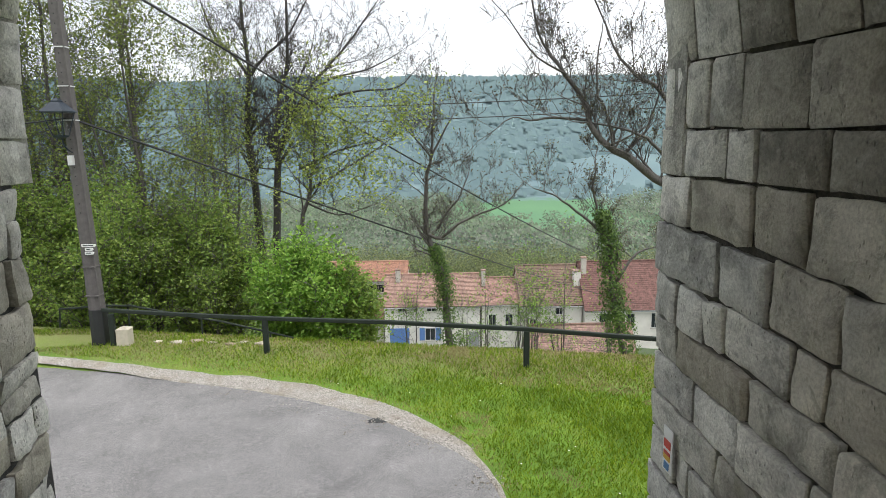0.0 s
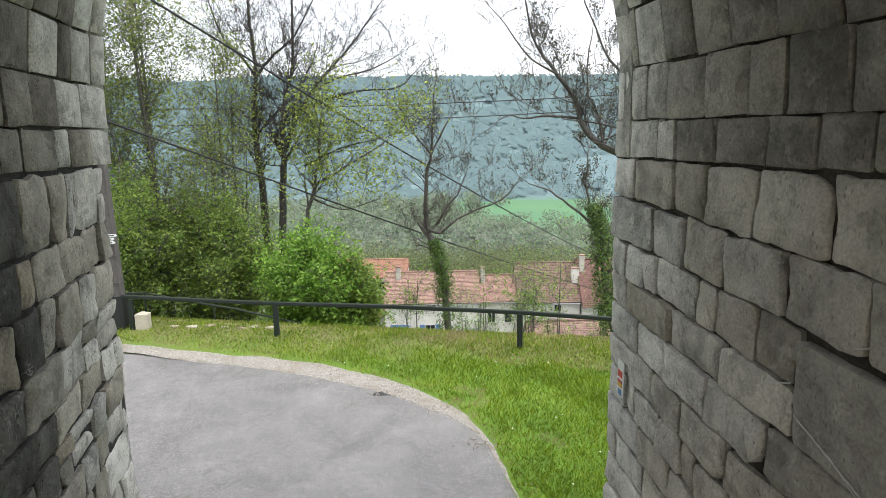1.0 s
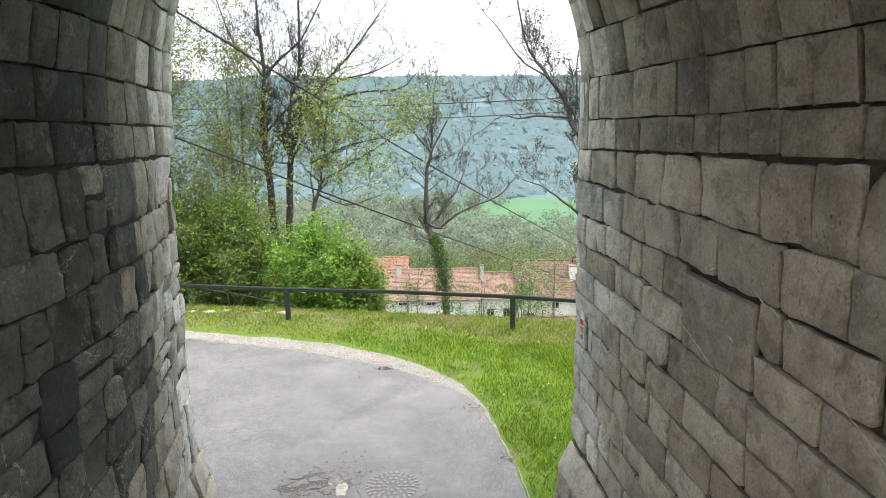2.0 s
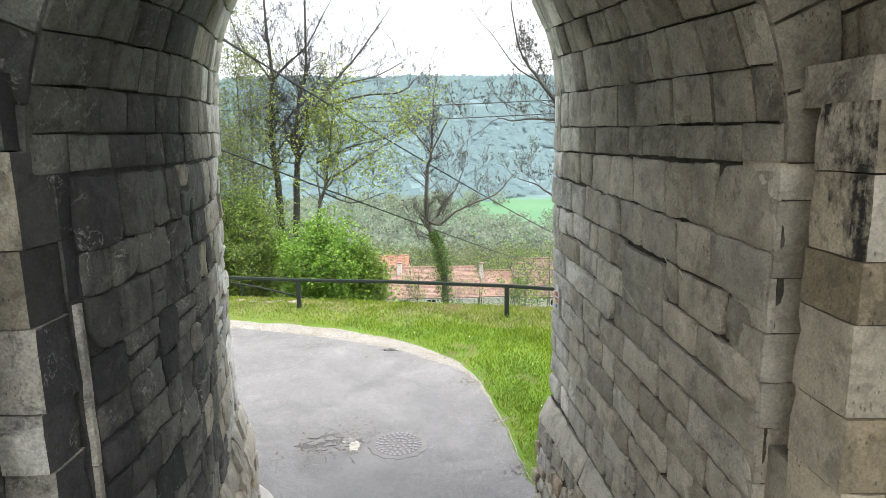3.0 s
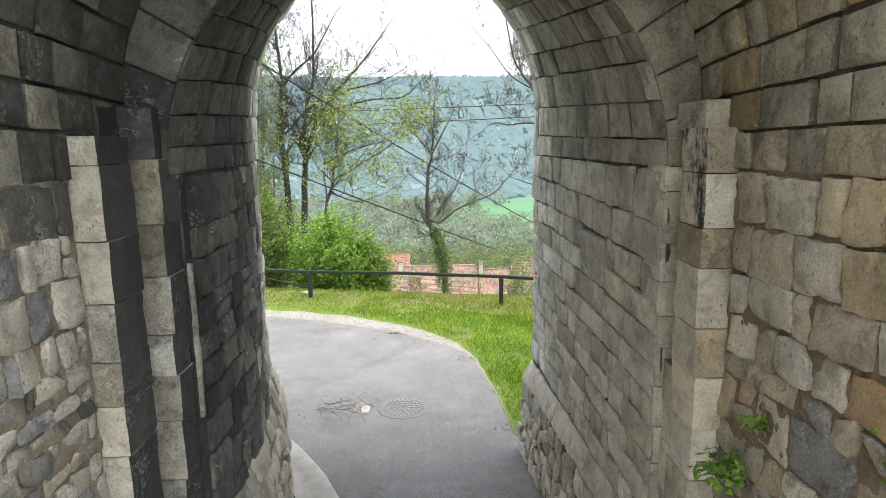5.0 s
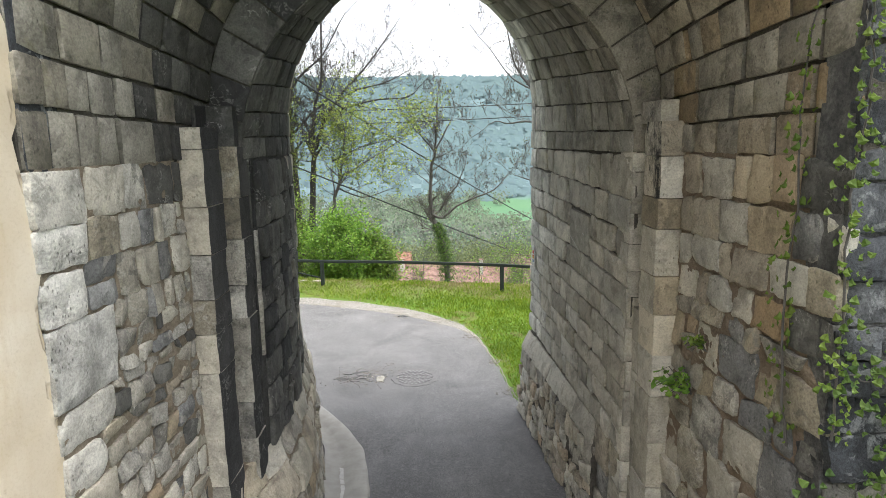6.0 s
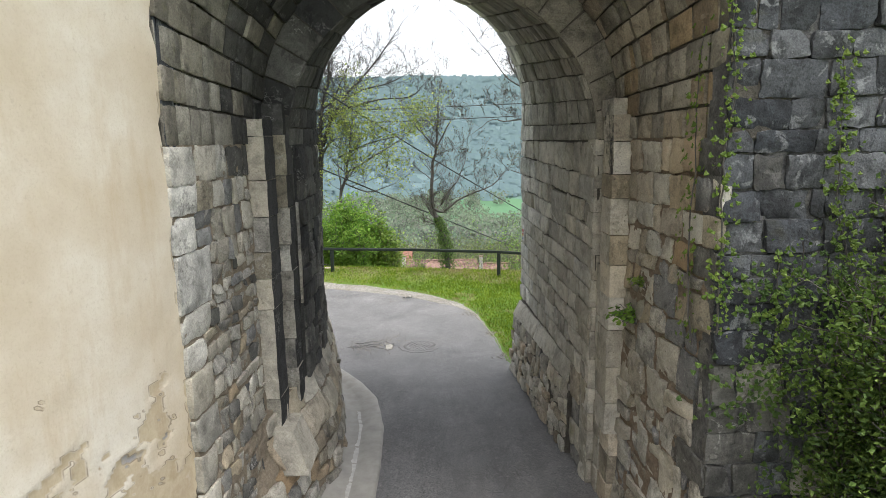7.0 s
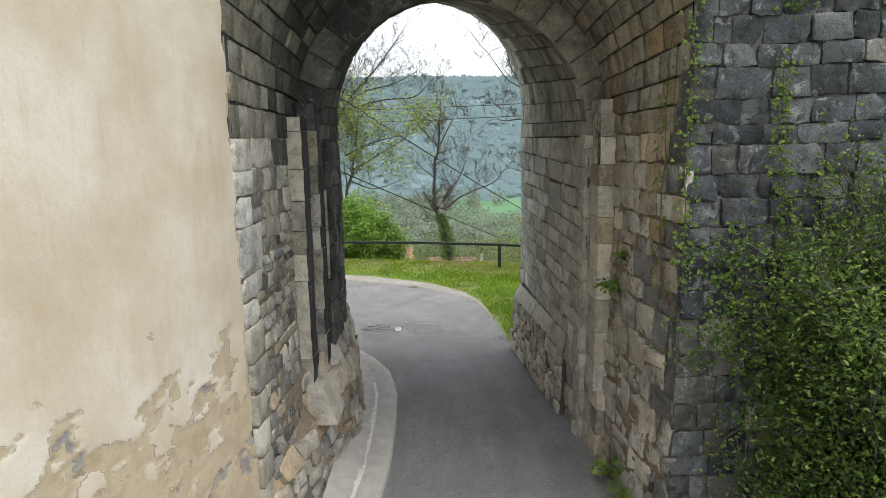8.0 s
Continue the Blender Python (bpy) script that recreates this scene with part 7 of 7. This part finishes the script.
# ---------------------------------------------------------------- grass
rgx = random.Random(77)
GV, GF, DV, DF = [], [], [], []
tries = 0
while len(GF) + len(DF) < 110000 and tries < 340000:
    tries += 1
    x, y = rgx.uniform(-11.5, 8.5), rgx.uniform(3.9, 15.6)
    e = past_rail(x, y)
    if e > 1.4 or (x < -8.4 and 14.1 < y < 15.0):
        continue
    d, w = road_side(x, y)
    w *= (0.85 + 0.4 * rgx.random())
    if d < w + 0.02:
        continue
    patch = noise.noise(Vector((x * 0.8, y * 0.8, 3))) + 0.5 * noise.noise(Vector((x * 2.4, y * 2.4, 8)))
    dry = patch > 0.5 or (e > -1.0 - 0.6 * patch and rgx.random() < 0.5 + 0.4 * patch) or rgx.random() < 0.04 or (d - w < 0.25 and rgx.random() < 0.4)
    if patch < -0.62 and rgx.random() < 0.4:
        continue
    h = rgx.uniform(0.03, 0.10) * (0.7 if dry else 1.0 + max(0, -patch) * 0.8)
    a = rgx.uniform(0, 6.28)
    wd = 0.009 + 0.006 * rgx.random()
    z = ground_z(x, y) + 0.005
    lx, ly = rgx.gauss(0, 0.5) * h, rgx.gauss(0, 0.5) * h
    V, F = (DV, DF) if dry else (GV, GF)
    o = len(V)
    V += [(x - math.cos(a) * wd, y - math.sin(a) * wd, z), (x + math.cos(a) * wd, y + math.sin(a) * wd, z), (x + lx, y + ly, z + h)]
    F.append((o, o + 1, o + 2))
tagged(thing("grass", GV, GF, M_GRASS), "short green grass on the verge", "grass", kind="stuff")
tagged(thing("dry_grass", DV, DF, M_GRASS_DRY), "dry straw-coloured grass near the bank's edge", "grass", kind="stuff")
V, F = [], []
for _ in range(70):
    x, y = rgx.uniform(-4, 6), rgx.uniform(6, 12)
    if road_side(x, y)[0] < 0.5 or past_rail(x, y) > -0.4:
        continue
    z, s = ground_z(x, y) + 0.07, 0.016
    o = len(V)
    V += [(x, y, z + 0.006)] + [(x + math.cos(k * 1.047) * s, y + math.sin(k * 1.047) * s, z) for k in range(6)]
    F += [(o, o + 1 + k, o + 1 + (k + 1) % 6) for k in range(6)]
tagged(thing("daisies", V, F, M_WHITE), "tiny white daisies in the grass", "flowers", kind="stuff")
